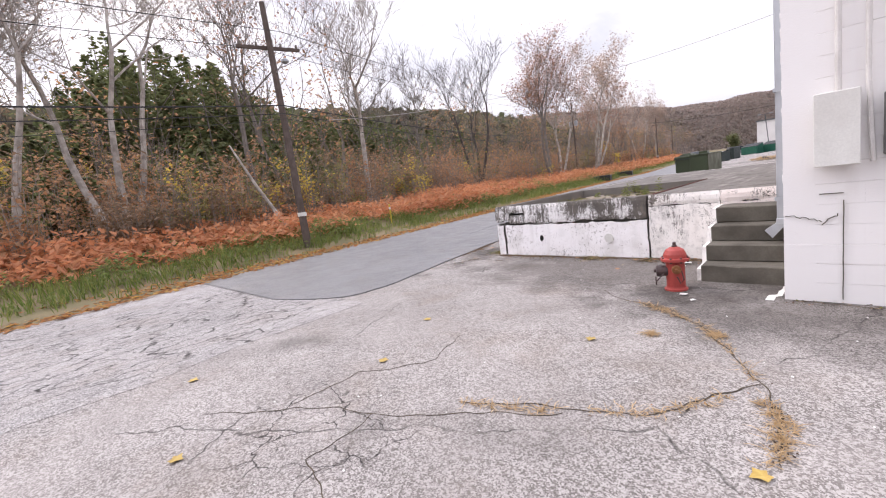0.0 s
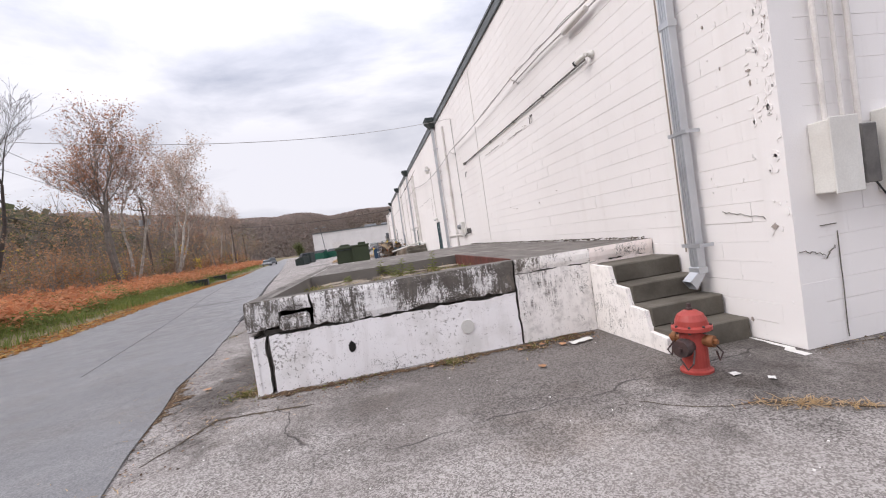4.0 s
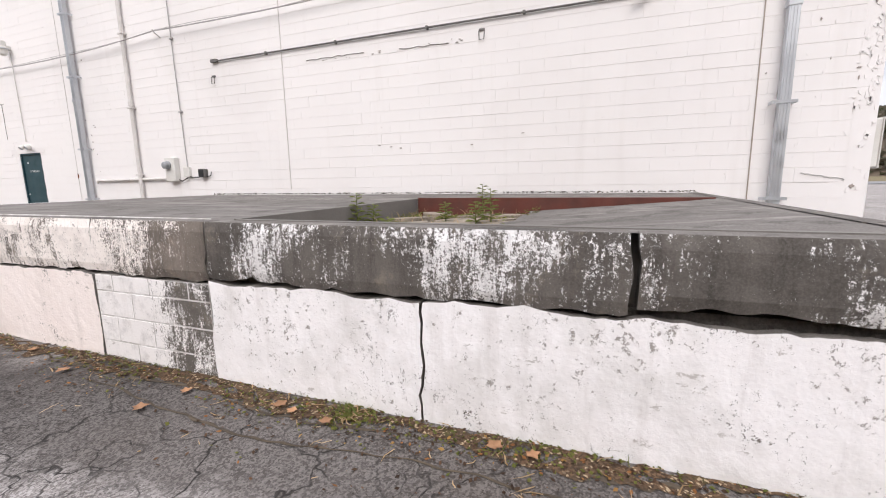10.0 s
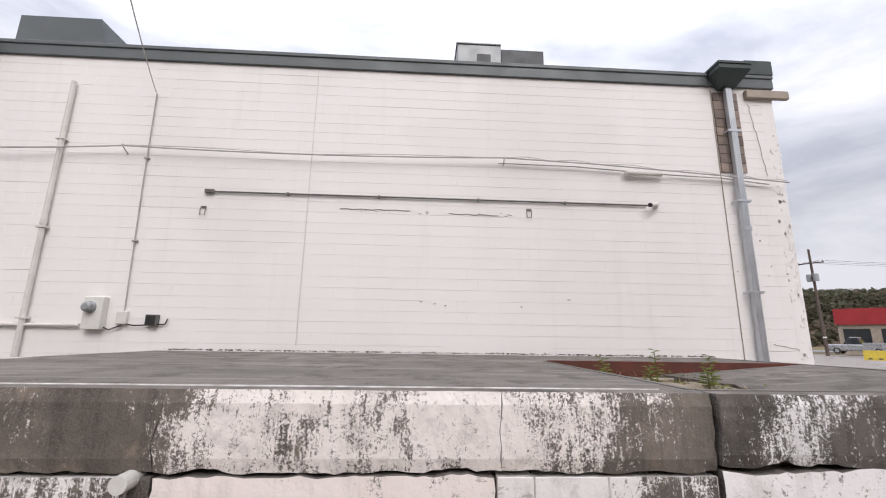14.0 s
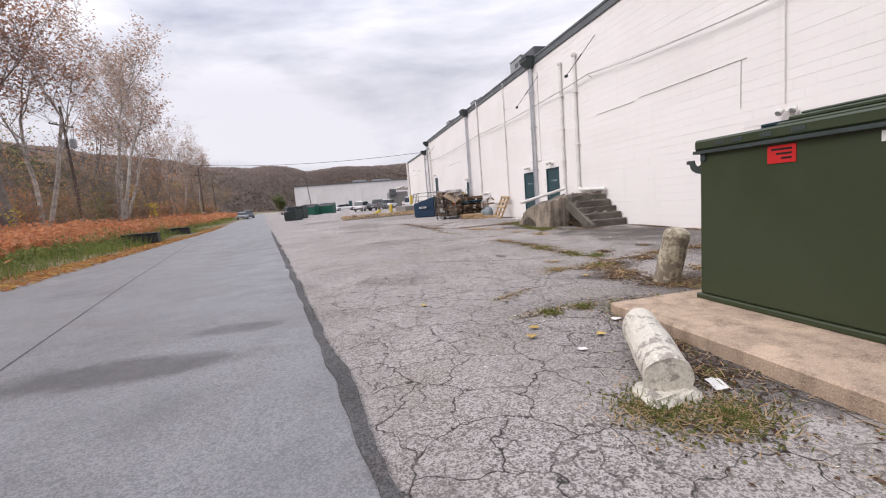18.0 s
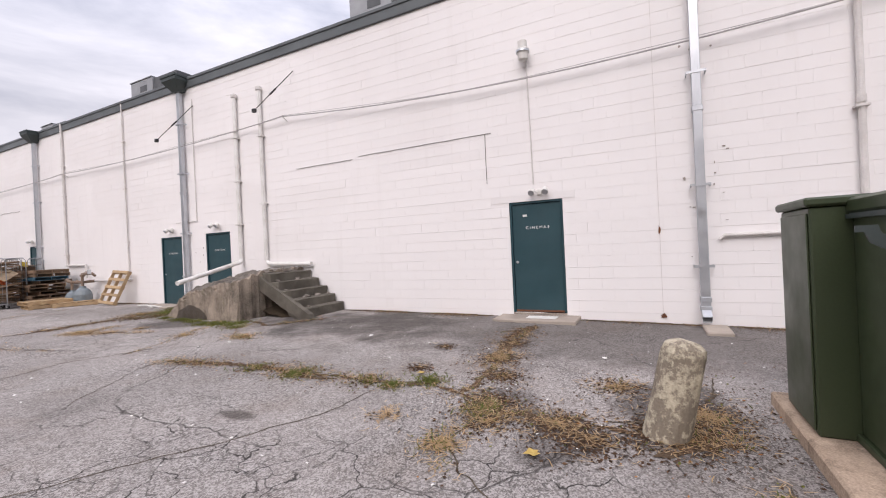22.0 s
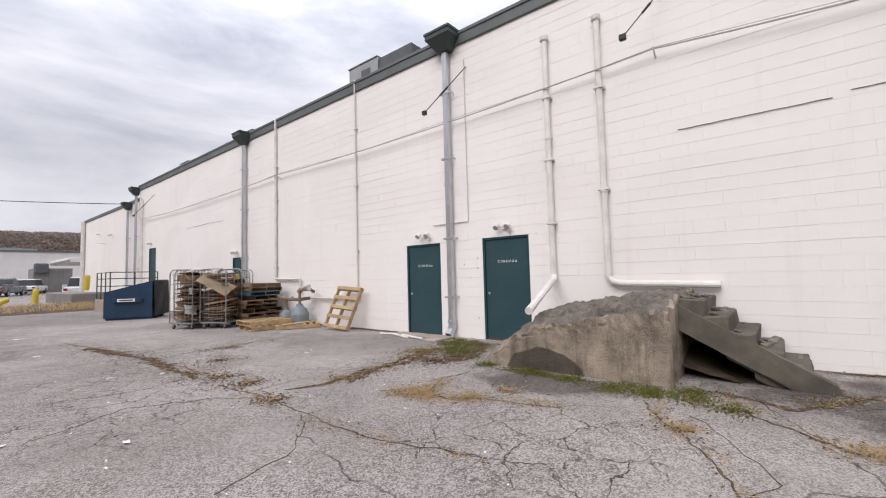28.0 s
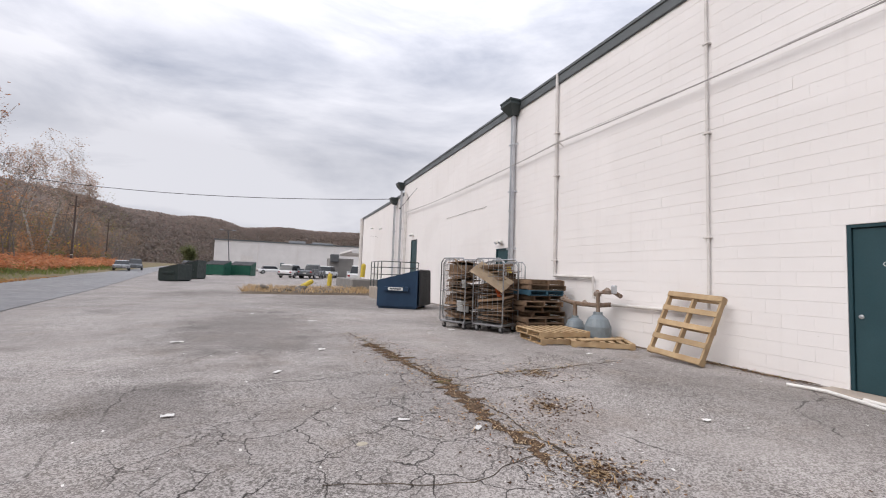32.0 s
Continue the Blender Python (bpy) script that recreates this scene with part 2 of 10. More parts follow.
asphalt("old_asphalt", (0.395, 0.358, 0.333), (0.245, 0.219, 0.202), 1.0, 1.0, spots=[
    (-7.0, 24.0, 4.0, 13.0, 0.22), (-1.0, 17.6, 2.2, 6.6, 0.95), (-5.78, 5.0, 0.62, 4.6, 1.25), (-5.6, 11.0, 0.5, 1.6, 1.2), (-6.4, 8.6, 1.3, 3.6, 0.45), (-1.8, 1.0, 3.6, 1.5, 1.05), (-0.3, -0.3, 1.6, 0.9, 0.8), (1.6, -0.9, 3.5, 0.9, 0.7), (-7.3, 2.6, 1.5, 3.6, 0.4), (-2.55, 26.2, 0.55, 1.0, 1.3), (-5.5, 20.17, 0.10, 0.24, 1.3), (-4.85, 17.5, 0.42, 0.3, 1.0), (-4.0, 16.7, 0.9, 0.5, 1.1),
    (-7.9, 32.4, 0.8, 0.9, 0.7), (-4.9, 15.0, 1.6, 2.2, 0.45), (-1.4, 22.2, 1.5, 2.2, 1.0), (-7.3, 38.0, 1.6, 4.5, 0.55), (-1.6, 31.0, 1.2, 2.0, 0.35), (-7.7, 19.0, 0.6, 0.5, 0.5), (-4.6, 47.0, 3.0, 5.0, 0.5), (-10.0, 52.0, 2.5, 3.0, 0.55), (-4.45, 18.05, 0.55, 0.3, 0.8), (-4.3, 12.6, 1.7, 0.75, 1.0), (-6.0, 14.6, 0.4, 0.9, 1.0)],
    zones=[(-7.0, 17.2, 2.4, 5.2), (-5.4, 13.0, 1.6, 1.3), (-6.8, 4.0, 1.4, 5.6), (-7.6, 9.5, 1.3, 3.0), (-6.6, -2.6, 1.4, 1.6), (-2.3, -4.35, 1.0, 0.7), (-6.9, 24.5, 1.6, 2.0), (-6.2, 30.5, 1.6, 2.6), (-4.2, 25.6, 1.2, 1.4), (-3.6, 33.0, 2.4, 1.2)], wide=1.0)
asphalt("road_asphalt", (0.158, 0.159, 0.165), (0.118, 0.119, 0.124), 0.25, 0.3, (0.06, 0.06, 0.064), spots=[(-10.6, 16.35, 1.3, 0.33, 1.2), (-9.75, 17.3, 0.6, 0.2, 1.0), (-12.0, 30.0, 1.0, 6.0, 0.4)], coarse=0.5, sheen=0.42)
asphalt("road_old_asphalt", (0.44, 0.41, 0.395), (0.31, 0.29, 0.28), 1.5, 1.0, (0.085, 0.08, 0.077), zones=[(-7.6, -4.2, 3.0, 3.4), (-10.0, -9.0, 4.0, 4.0)], stretch=0.35, wide=2.4)
asphalt("seal_asphalt", (0.075, 0.073, 0.074), (0.04, 0.039, 0.04), 1.2, 0.3, (0.03, 0.03, 0.03), coarse=0.35)


def painted_block():
    m = Nodes("painted_block", 0.62, spec=0.35)
    soot = m.ramp(m.noise(0.30, 5, 0.6, m.mapped((1, 1, 0.5))), 0.45, 0.75, 0, 0.45)
    base = m.mix(soot, (0.83, 0.805, 0.79), (0.70, 0.67, 0.655))
    patch = m.ramp(m.noise(0.55, 2, 0.3, m.mapped((1, 0.5, 1.0), (4, 2, 1))), 0.55, 0.60, 0, 0.25)
    base = m.mix(patch, base, (0.72, 0.69, 0.67))
    streak = m.ramp(m.noise(3.2, 4, 0.6, m.mapped((1, 1, 0.08))), 0.58, 0.78, 0, 0.20)
    base = m.mix(streak, base, (0.60, 0.56, 0.52))
    scuff = m.ramp(m.noise(4.0, 8, 0.75, m.mapped((1, 1, 3.0))), 0.64, 0.68, 0, 0.30)
    base = m.mix(scuff, base, (0.62, 0.56, 0.54))
    chip = m.ramp(m.math("ADD", m.noise(7.5, 7, 0.75), m.ramp(m.noise(0.5, 2), 0.4, 0.7, -0.03, 0.045)), 0.715, 0.725, 0, 0.8)
    base = m.mix(chip, base, (0.40, 0.36, 0.33))
    tone = m.ramp(m.random(), 0, 1, 0.0, 0.05)
    base = m.mix(tone, base, (0.66, 0.63, 0.60))
    m.colour(base)
    m.rough(m.ramp(m.noise(4, 4), 0.3, 0.7, 0.5, 0.78))
    m.bump(m.math("ADD", m.noise(55, 4, 0.6), m.math("MULTIPLY", m.noise(9, 3), 0.8)), 0.30, 0.006)


painted_block()


def flaking(name, paint, bare, amount, streaks, moss=0.0, patchy=0.15, fleck_at=0.66, kept=()):
    """White paint that flakes off concrete in fine flecks and runs, with bare stained concrete between."""
    m = Nodes(name, 0.82, spec=0.3)
    conc = m.mix(m.ramp(m.noise(2.6, 7, 0.65), 0.3, 0.7), tuple(v * 1.2 for v in bare), tuple(v * 0.5 for v in bare))
    conc = m.mix(m.ramp(m.noise(9.0, 6, 0.7, m.mapped((1, 1, 0.12))), 0.47, 0.68, 0, 0.65), conc, tuple(v * 0.30 for v in bare))
    conc = m.mix(m.ramp(m.noise(4.0, 7, 0.75, m.mapped(loc=(4, 4, 4))), 0.56, 0.68, 0, 0.5), conc, tuple(v * w for v, w in zip(bare, (2.0, 1.85, 1.65))))
    conc = m.mix(m.ramp(m.noise(110, 3), 0.4, 0.7, 0, 0.25), conc, tuple(min(1, v * 1.8) for v in bare))
    blot = m.noise(2.4, 10, 0.80)
    run = m.noise(24.0, 8, 0.82, m.mapped((1, 1, 0.16)))
    level = m.math("ADD", m.math("MULTIPLY", blot, 1 - streaks), m.math("MULTIPLY", run, streaks))
    level = m.math("ADD", level, m.math("MULTIPLY", m.math("SUBTRACT", m.noise(62, 7, 0.85), 0.5), 0.62))
    level = m.math("ADD", level, m.math("MULTIPLY", m.math("SUBTRACT", m.noise(1.15, 4, 0.55, m.mapped((1, 1, 0.7), (5, 1, 8))), 0.5), patchy))
    # stretches along the face (centre, half length, amount) where more of the paint has lasted
    for cy, ry, more in kept:
        off = m.math("ABSOLUTE", m.math("SUBTRACT", m.axis("Y"), cy))
        level = m.math("ADD", level, m.ramp(off, ry * 0.55, ry * 1.25, more, 0.0))
    cover = m.ramp(level, amount - 0.014, amount + 0.014)
    thin = m.ramp(m.noise(7.0, 7, 0.75), 0.30, 0.5, 0.62, 1.0)
    white = m.mix(m.ramp(m.noise(2.2, 6, 0.65), 0.45, 0.80, 0, 0.35), paint, tuple(v * w for v, w in zip(paint, (0.84, 0.81, 0.78))))
    drip = m.ramp(m.noise(6.0, 6, 0.7, m.mapped((1, 1, 0.10))), 0.55, 0.76, 0, 0.30)
    scrape = m.ramp(m.noise(5.0, 8, 0.78, m.mapped((1, 1, 2.2), (3, 3, 3))), 0.62, 0.64, 0, 0.6)
    white = m.mix(drip, white, tuple(min(1, v * 2.2) for v in bare))
    white = m.mix(scrape, white, tuple(min(1, v * 1.9) for v in bare))
    spread = m.ramp(m.noise(1.1, 4, 0.6, m.mapped(loc=(2, 6, 4))), 0.35, 0.65, -0.07, 0.055)
    fleck = m.ramp(m.math("ADD", m.noise(16, 7, 0.8), spread), fleck_at, fleck_at + 0.03, 0, 0.85)
    white = m.mix(fleck, white, tuple(v * 1.3 for v in bare))
    base = m.mix(m.math("MULTIPLY", cover, thin) if streaks > 0.4 else cover, conc, white)
    if moss:
        low = m.math("MULTIPLY", m.ramp(m.noise(1.6, 5, 0.65), 0.52, 0.66), moss)
        base = m.mix(low, base, (0.15, 0.135, 0.06))
    m.colour(base)
    m.rough(m.ramp(cover, 0, 1, 0.95, 0.72))
    m.bump(m.math("ADD", m.math("MULTIPLY", cover, 0.5), m.math("ADD", m.noise(45, 4), m.math("MULTIPLY", m.noise(5, 3), 0.1))), 0.4, 0.007)
    return m.mat


flaking("dock_paint", (0.94, 0.915, 0.91), (0.20, 0.178, 0.16), 0.37, 0.30, moss=0.16, fleck_at=0.60)
flaking("dock_paint_cream", (0.92, 0.83, 0.785), (0.16, 0.14, 0.122), 0.385, 0.25, patchy=0.35, fleck_at=0.68)
flaking("dock_cap_dark", (0.86, 0.84, 0.83), (0.142, 0.127, 0.113), 0.53, 0.5, patchy=0.7)
flaking("dock_cap_bare", (0.90, 0.835, 0.785), (0.185, 0.158, 0.135), 0.595, 0.45, patchy=0.6, kept=((7.45, 0.95, 0.15),))
flaking("dock_end_paint", (0.88, 0.85, 0.83), (0.165, 0.148, 0.13), 0.505, 0.5, patchy=0.4, kept=((6.75, 0.55, 0.14),))
flaking("dock_face_paint", (0.93, 0.905, 0.905), (0.19, 0.168, 0.15), 0.395, 0.30, moss=0.16, patchy=0.3, fleck_at=0.578)
flaking("dock_front_paint", (0.90, 0.865, 0.83), (0.15, 0.132, 0.115), 0.405, 0.5, patchy=0.45)
simple("mortar_white", (0.80, 0.775, 0.755), (0.42, 0.385, 0.35), 9.0, 0.9, bump=0.5)


def deck_top():
    """Smooth-worn dark deck with pale drag lines along it and darker damp patches."""
    m = Nodes("deck_top", 0.9, spec=0.3)
    base = m.mix(m.ramp(m.noise(0.9, 6, 0.6), 0.35, 0.65), (0.105, 0.094, 0.083), (0.175, 0.158, 0.142))
    line = m.ramp(m.noise(1.6, 6, 0.65, m.mapped((5.0, 0.25, 1))), 0.53, 0.68, 0, 0.7)
    base = m.mix(line, base, (0.34, 0.31, 0.285))
    base = m.mix(m.ramp(m.noise(3.0, 5, 0.65), 0.50, 0.62, 0, 0.8), base, (0.060, 0.052, 0.044))
    base = m.mix(m.ramp(m.noise(75, 3), 0.4, 0.7, 0, 0.4), base, (0.30, 0.28, 0.26))
    m.colour(base).bump(m.math("ADD", m.noise(60, 3), m.noise(9, 4)), 0.5, 0.006)


deck_top()
simple("dock_top", (0.155, 0.142, 0.128), (0.215, 0.198, 0.178), 1.1, 0.93, bump=0.5, fine=50)
simple("step_concrete", (0.085, 0.075, 0.060), (0.150, 0.135, 0.11), 2.5, 0.92, bump=0.5, fine=45)
simple("slab_concrete", (0.42, 0.36, 0.30), (0.31, 0.265, 0.225), 2.2, 0.9, bump=0.4, fine=50)


def weathered(name, pale, dark, moss, damp=None):
    """Old bare concrete: vertical runs, damp patches, moss and pitting."""
    m = Nodes(name, 0.95, spec=0.25)
    base = m.mix(m.ramp(m.noise(2.2, 8, 0.7), 0.32, 0.66), dark, pale)
    base = m.mix(m.ramp(m.noise(5.5, 6, 0.7, m.mapped((1, 1, 0.14))), 0.48, 0.66, 0, 0.75), base, tuple(v * 0.5 for v in dark))
    base = m.mix(m.ramp(m.noise(3.0, 6, 0.7, m.mapped((1, 1, 0.2), (3, 1, 2))), 0.58, 0.7, 0, 0.6), base, tuple(v * 1.35 for v in pale))
    base = m.mix(m.ramp(m.noise(1.3, 5, 0.6, m.mapped(loc=(1, 5, 3))), 0.56, 0.66, 0, 0.7), base, tuple(v * 0.42 for v in dark))
    base = m.mix(m.ramp(m.noise(3.4, 6, 0.7, m.mapped(loc=(8, 2, 3))), 0.60, 0.68, 0, moss), base, (0.12, 0.125, 0.045))
    base = m.mix(m.ramp(m.noise(80, 3), 0.4, 0.7, 0, 0.35), base, tuple(v * 1.5 for v in pale))
    m.colour(base)
    m.bump(m.math("ADD", m.noise(11, 7, 0.7), m.math("MULTIPLY", m.noise(60, 3), 0.4)), 0.9, 0.02)
    if damp:
        # a wet patch with a clear outline: centre y, z and half sizes
        cy, cz, ry, rz = damp
        d = m.n.new("ShaderNodeVectorMath")
        d.operation = "LENGTH"
        m.put(d.inputs[0], m.mapped((0, 1 / ry, 1 / rz), (0, -cy / ry, -cz / rz)))
        k = m.ramp(m.math("ADD", d.outputs["Value"], m.math("MULTIPLY", m.math("SUBTRACT", m.noise(2.5, 4), 0.5), 0.5)), 0.96, 1.02, 0.85, 0.0)
        m.colour(m.mix(k, base, (0.045, 0.036, 0.028)))
        m.rough(m.ramp(k, 0, 1, 0.95, 0.6))


weathered("rotten_concrete", (0.345, 0.285, 0.225), (0.095, 0.082, 0.066), 0.35, (26.42, 0.12, 0.55, 0.32))
weathered("bay_stone", (0.34, 0.285, 0.225), (0.20, 0.17, 0.135), 0.4)
weathered("crumbled_concrete", (0.20, 0.175, 0.15), (0.085, 0.075, 0.064), 0.75)
weathered("cap_stone", (0.22, 0.20, 0.18), (0.12, 0.108, 0.098), 0.15)
simple("rubble", (0.20, 0.175, 0.15), (0.115, 0.10, 0.085), 5.0, 0.95, bump=0.9, fine=40, vary=0.25)
simple("bollard_paint", (0.55, 0.50, 0.40), (0.25, 0.22, 0.165), 6.0, 0.85, bump=0.5)
simple("teal_door", (0.025, 0.062, 0.074), (0.030, 0.073, 0.086), 1.6, 0.42, bump=0.06)
simple("teal_door_dark", (0.016, 0.05, 0.062), (0.02, 0.06, 0.072), 2, 0.5, bump=0.05)
simple("grey_door", (0.105, 0.145, 0.165), (0.12, 0.165, 0.185), 1.6, 0.45, bump=0.05)
simple("green_steel", (0.038, 0.052, 0.025), (0.045, 0.060, 0.030), 1.2, 0.42, bump=0.06)
simple("galvanised", (0.60, 0.62, 0.64), (0.50, 0.52, 0.55), 2.0, 0.42, 0.7, bump=0.02, fine=150)
simple("fascia_metal", (0.105, 0.118, 0.122), (0.13, 0.145, 0.15), 0.8, 0.5, 0.1, bump=0.05)
simple("leader_head", (0.045, 0.058, 0.056), (0.055, 0.07, 0.068), 2.0, 0.5, 0.1, bump=0.05)
simple("conduit_white", (0.62, 0.59, 0.56), (0.74, 0.71, 0.68), 4.0, 0.55, bump=0.1)
simple("conduit_dark", (0.10, 0.095, 0.09), (0.17, 0.16, 0.15), 5.0, 0.55, bump=0.1)
simple("cable_black", (0.02, 0.02, 0.02), (0.035, 0.034, 0.033), 5.0, 0.6, bump=0.05)
simple("cable_grey", (0.36, 0.35, 0.34), (0.48, 0.46, 0.45), 5.0, 0.6, bump=0.05)
simple("pvc_white", (0.80, 0.79, 0.76), (0.66, 0.64, 0.60), 3.0, 0.4, bump=0.08)
simple("rust", (0.19, 0.075, 0.035), (0.10, 0.045, 0.028), 4.0, 0.9, bump=0.6)
simple("rust_red", (0.14, 0.042, 0.030), (0.09, 0.035, 0.026), 3.0, 0.85, bump=0.4)
simple("ac_metal", (0.36, 0.37, 0.38), (0.28, 0.29, 0.30), 2.0, 0.5, 0.2, bump=0.08)
simple("ac_dark", (0.08, 0.085, 0.09), (0.11, 0.115, 0.12), 2.0, 0.6, bump=0.1)
simple("hydrant_red", (0.43, 0.065, 0.052), (0.34, 0.055, 0.045), 7.0, 0.5, bump=0.25)
simple("hydrant_dark", (0.045, 0.035, 0.035), (0.09, 0.05, 0.045), 7.0, 0.6, bump=0.3)
simple("brass_worn", (0.22, 0.085, 0.035), (0.30, 0.14, 0.06), 9.0, 0.55, 0.2, bump=0.3)
simple("white_box", (0.74, 0.73, 0.69), (0.66, 0.64, 0.60), 3.0, 0.5, bump=0.08)
simple("black_plastic", (0.022, 0.022, 0.023), (0.04, 0.04, 0.04), 6.0, 0.5, bump=0.1)
simple("gap_dark", (0.012, 0.011, 0.010), (0.022, 0.02, 0.018), 6.0, 0.95, bump=0.4)
simple("roofing", (0.10, 0.10, 0.10), (0.15, 0.15, 0.15), 1.0, 0.9, bump=0.3)
simple("soil", (0.085, 0.062, 0.042), (0.14, 0.105, 0.07), 3.0, 0.97, bump=0.9, fine=28)
simple("verge_ground", (0.135, 0.12, 0.055), (0.21, 0.15, 0.08), 0.7, 0.97, bump=0.9, fine=18)
simple("forest_floor", (0.16, 0.13, 0.10), (0.21, 0.165, 0.125), 0.5, 0.97, bump=1.0, fine=8)
simple("wood_floor", (0.085, 0.062, 0.042), (0.14, 0.10, 0.066), 0.6, 0.97, bump=1.0, fine=9)
simple("white_lettering", (0.80, 0.80, 0.78), (0.7, 0.7, 0.68), 20.0, 0.5, bump=0.02)

# ---- mesh helpers ----


def obj(name, bm, material, parent=None, smooth=False):
    me = bpy.data.meshes.new(name)
    bm.normal_update()
    bm.to_mesh(me)
    bm.free()
    for m in (material if isinstance(material, (list, tuple)) else [material]):
        me.materials.append(MATS[m])
    if smooth:
        me.polygons.foreach_set("use_smooth", [True] * len(me.polygons))
    ob = new(name, me)
    if parent:
        ob.parent = parent
    return ob


def part(name, bm, material, parent, label="", smooth=False):
    ob = obj(name, bm, material, parent, smooth)
    if label:
        ob["label"] = label
    return ob


def thing(name, label, category, at=(0, 0, 0), turn=0.0, group="", kind=""):
    e = new(name)
    e.empty_display_size = 0.2
    e.matrix_basis = pose(*at, 0, 0, turn)
    return tagged(e, label, category, group, kind)


def structure(ob, label, category):
    return tagged(ob, label, category, kind="structure")


def box(bm, x0, x1, y0, y1, z0, z1, bevel=0.0, seg=1):
    r = bmesh.ops.create_cube(bm, size=1.0, matrix=Matrix.Translation(((x0 + x1) / 2, (y0 + y1) / 2, (z0 + z1) / 2)) @ Matrix.Diagonal((x1 - x0, y1 - y0, z1 - z0, 1)))
    if bevel:
        edges = {e for v in r["verts"] for e in v.link_edges}
        bmesh.ops.bevel(bm, geom=list(edges), offset=bevel, segments=seg, affect="EDGES", profile=0.7)
    return r["verts"]


def boxes(*dims, bevel=0.0):
    bm = bmesh.new()
    for d in dims:
        box(bm, *d, bevel=bevel)
    return bm


def tube(bm, pts, r, n=8, r2=None, cap=True):
    """A round bar along the points, tapering from r to r2."""
    pts = [Vector(p) for p in pts]
    r2 = r if r2 is None else r2
    rings = []
    side = None
    for i, p in enumerate(pts):
        d = ((pts[min(i + 1, len(pts) - 1)] - pts[max(i - 1, 0)])).normalized()
        if side is None:
            side = d.orthogonal().normalized()
        side = (side - d * side.dot(d))
        side = side.normalized() if side.length > 1e-5 else d.orthogonal().normalized()
        up = d.cross(side)
        k = r + (r2 - r) * i / max(1, len(pts) - 1)
        rings.append([bm.verts.new(p + (side * math.cos(a) + up * math.sin(a)) * k) for a in (2 * math.pi * j / n for j in range(n))])
    for a, b in zip(rings, rings[1:]):
        for j in range(n):
            bm.faces.new((a[j], a[(j + 1) % n], b[(j + 1) % n], b[j]))
    if cap and n > 2:
        bm.faces.new(rings[0][::-1])
        bm.faces.new(rings[-1])
    return bm


def tubes(*runs, r=0.02, n=8):
    bm = bmesh.new()
    for run in runs:
        tube(bm, run, r, n)
    return bm


def lathe(bm, profile, n=20, centre=(0, 0, 0), axis="z"):
    """Turns a profile of (radius, height) about an axis through the centre."""
    rings = []
    for rad, h in profile:
        ring = []
        for j in range(n):
            a = 2 * math.pi * j / n
            p = (rad * math.cos(a), rad * math.sin(a), h)
            p = {"z": p, "x": (h, p[0], p[1]), "y": (p[1], h, p[0])}[axis]
            ring.append(bm.verts.new(Vector(p) + Vector(centre)))
        rings.append(ring)
    for a, b in zip(rings, rings[1:]):
        for j in range(n):
            bm.faces.new((a[j], a[(j + 1) % n], b[(j + 1) % n], b[j]))
    bm.faces.new(rings[0][::-1])
    bm.faces.new(rings[-1])
    return bm


def prism(bm, outline, z0, z1):
    """An upright prism over an outline in plan."""
    lo = [bm.verts.new((x, y, z0)) for x, y in outline]
    hi = [bm.verts.new((x, y, z1)) for x, y in outline]
    n = len(outline)
    for i in range(n):
        bm.faces.new((lo[i], lo[(i + 1) % n], hi[(i + 1) % n], hi[i]))
    bm.faces.new(hi)
    bm.faces.new(lo[::-1])
    bmesh.ops.recalc_face_normals(bm, faces=bm.faces)
    return bm


def roughen(bm, amount, scale, keep=lambda v: False):
    for v in bm.verts:
        if not keep(v.co):
            v.co += noise.noise_vector(v.co * scale) * amount


def writing(name, text, size, material, parent, m, depth=0.001):
    cu = bpy.data.curves.new(name, "FONT")
    cu.body, cu.size, cu.extrude, cu.align_x, cu.align_y = text, size, depth, "CENTER", "CENTER"
    cu.space_character = 1.55
    tmp = bpy.data.objects.new(name, cu)
    scene.collection.objects.link(tmp)
    me = bpy.data.meshes.new_from_object(tmp.evaluated_get(bpy.context.evaluated_depsgraph_get()))
    bpy.data.objects.remove(tmp)
    me.transform(m)
    me.materials.clear()
    me.materials.append(MATS[material])
    ob = new(name, me)
    ob.parent = parent
    return ob


def rise(x, y):
    """The height of the paved ground."""
    a = min(1.0, max(0.0, (y - 12) / 12))
    z = 0.12 * a * a * (3 - 2 * a)
    if y > 55:
        z += (y - 55) * 0.011
    return z


def road_right(y):
    return -6.10 - 0.122 * (y + 1.3) if y < 5.4 else -6.92 - 0.1725 * (y - 5.4)


def road_left(y):
    return -12.4 - 0.150 * y


# ---- ground, paved yard and road ----


def land(x, y):
    """The height of the open land: level by the road, a bank and a wooded hillside beyond it."""
    d = road_left(y) - x
    z = rise(x, y) - 0.05
    if d > 2.0:
        k = d - 2.0
        z += 0.75 * (1 - math.exp(-k / 3.5)) + max(0.0, k - 7) * 0.055
        if k > 22:
            z += (k - 22) * 0.20 * min(1, max(0, (150 - y) / 60))
        z += 0.25 * noise.noise(Vector((x * 0.13, y * 0.13, 0))) * min(1, k / 4)
    return z


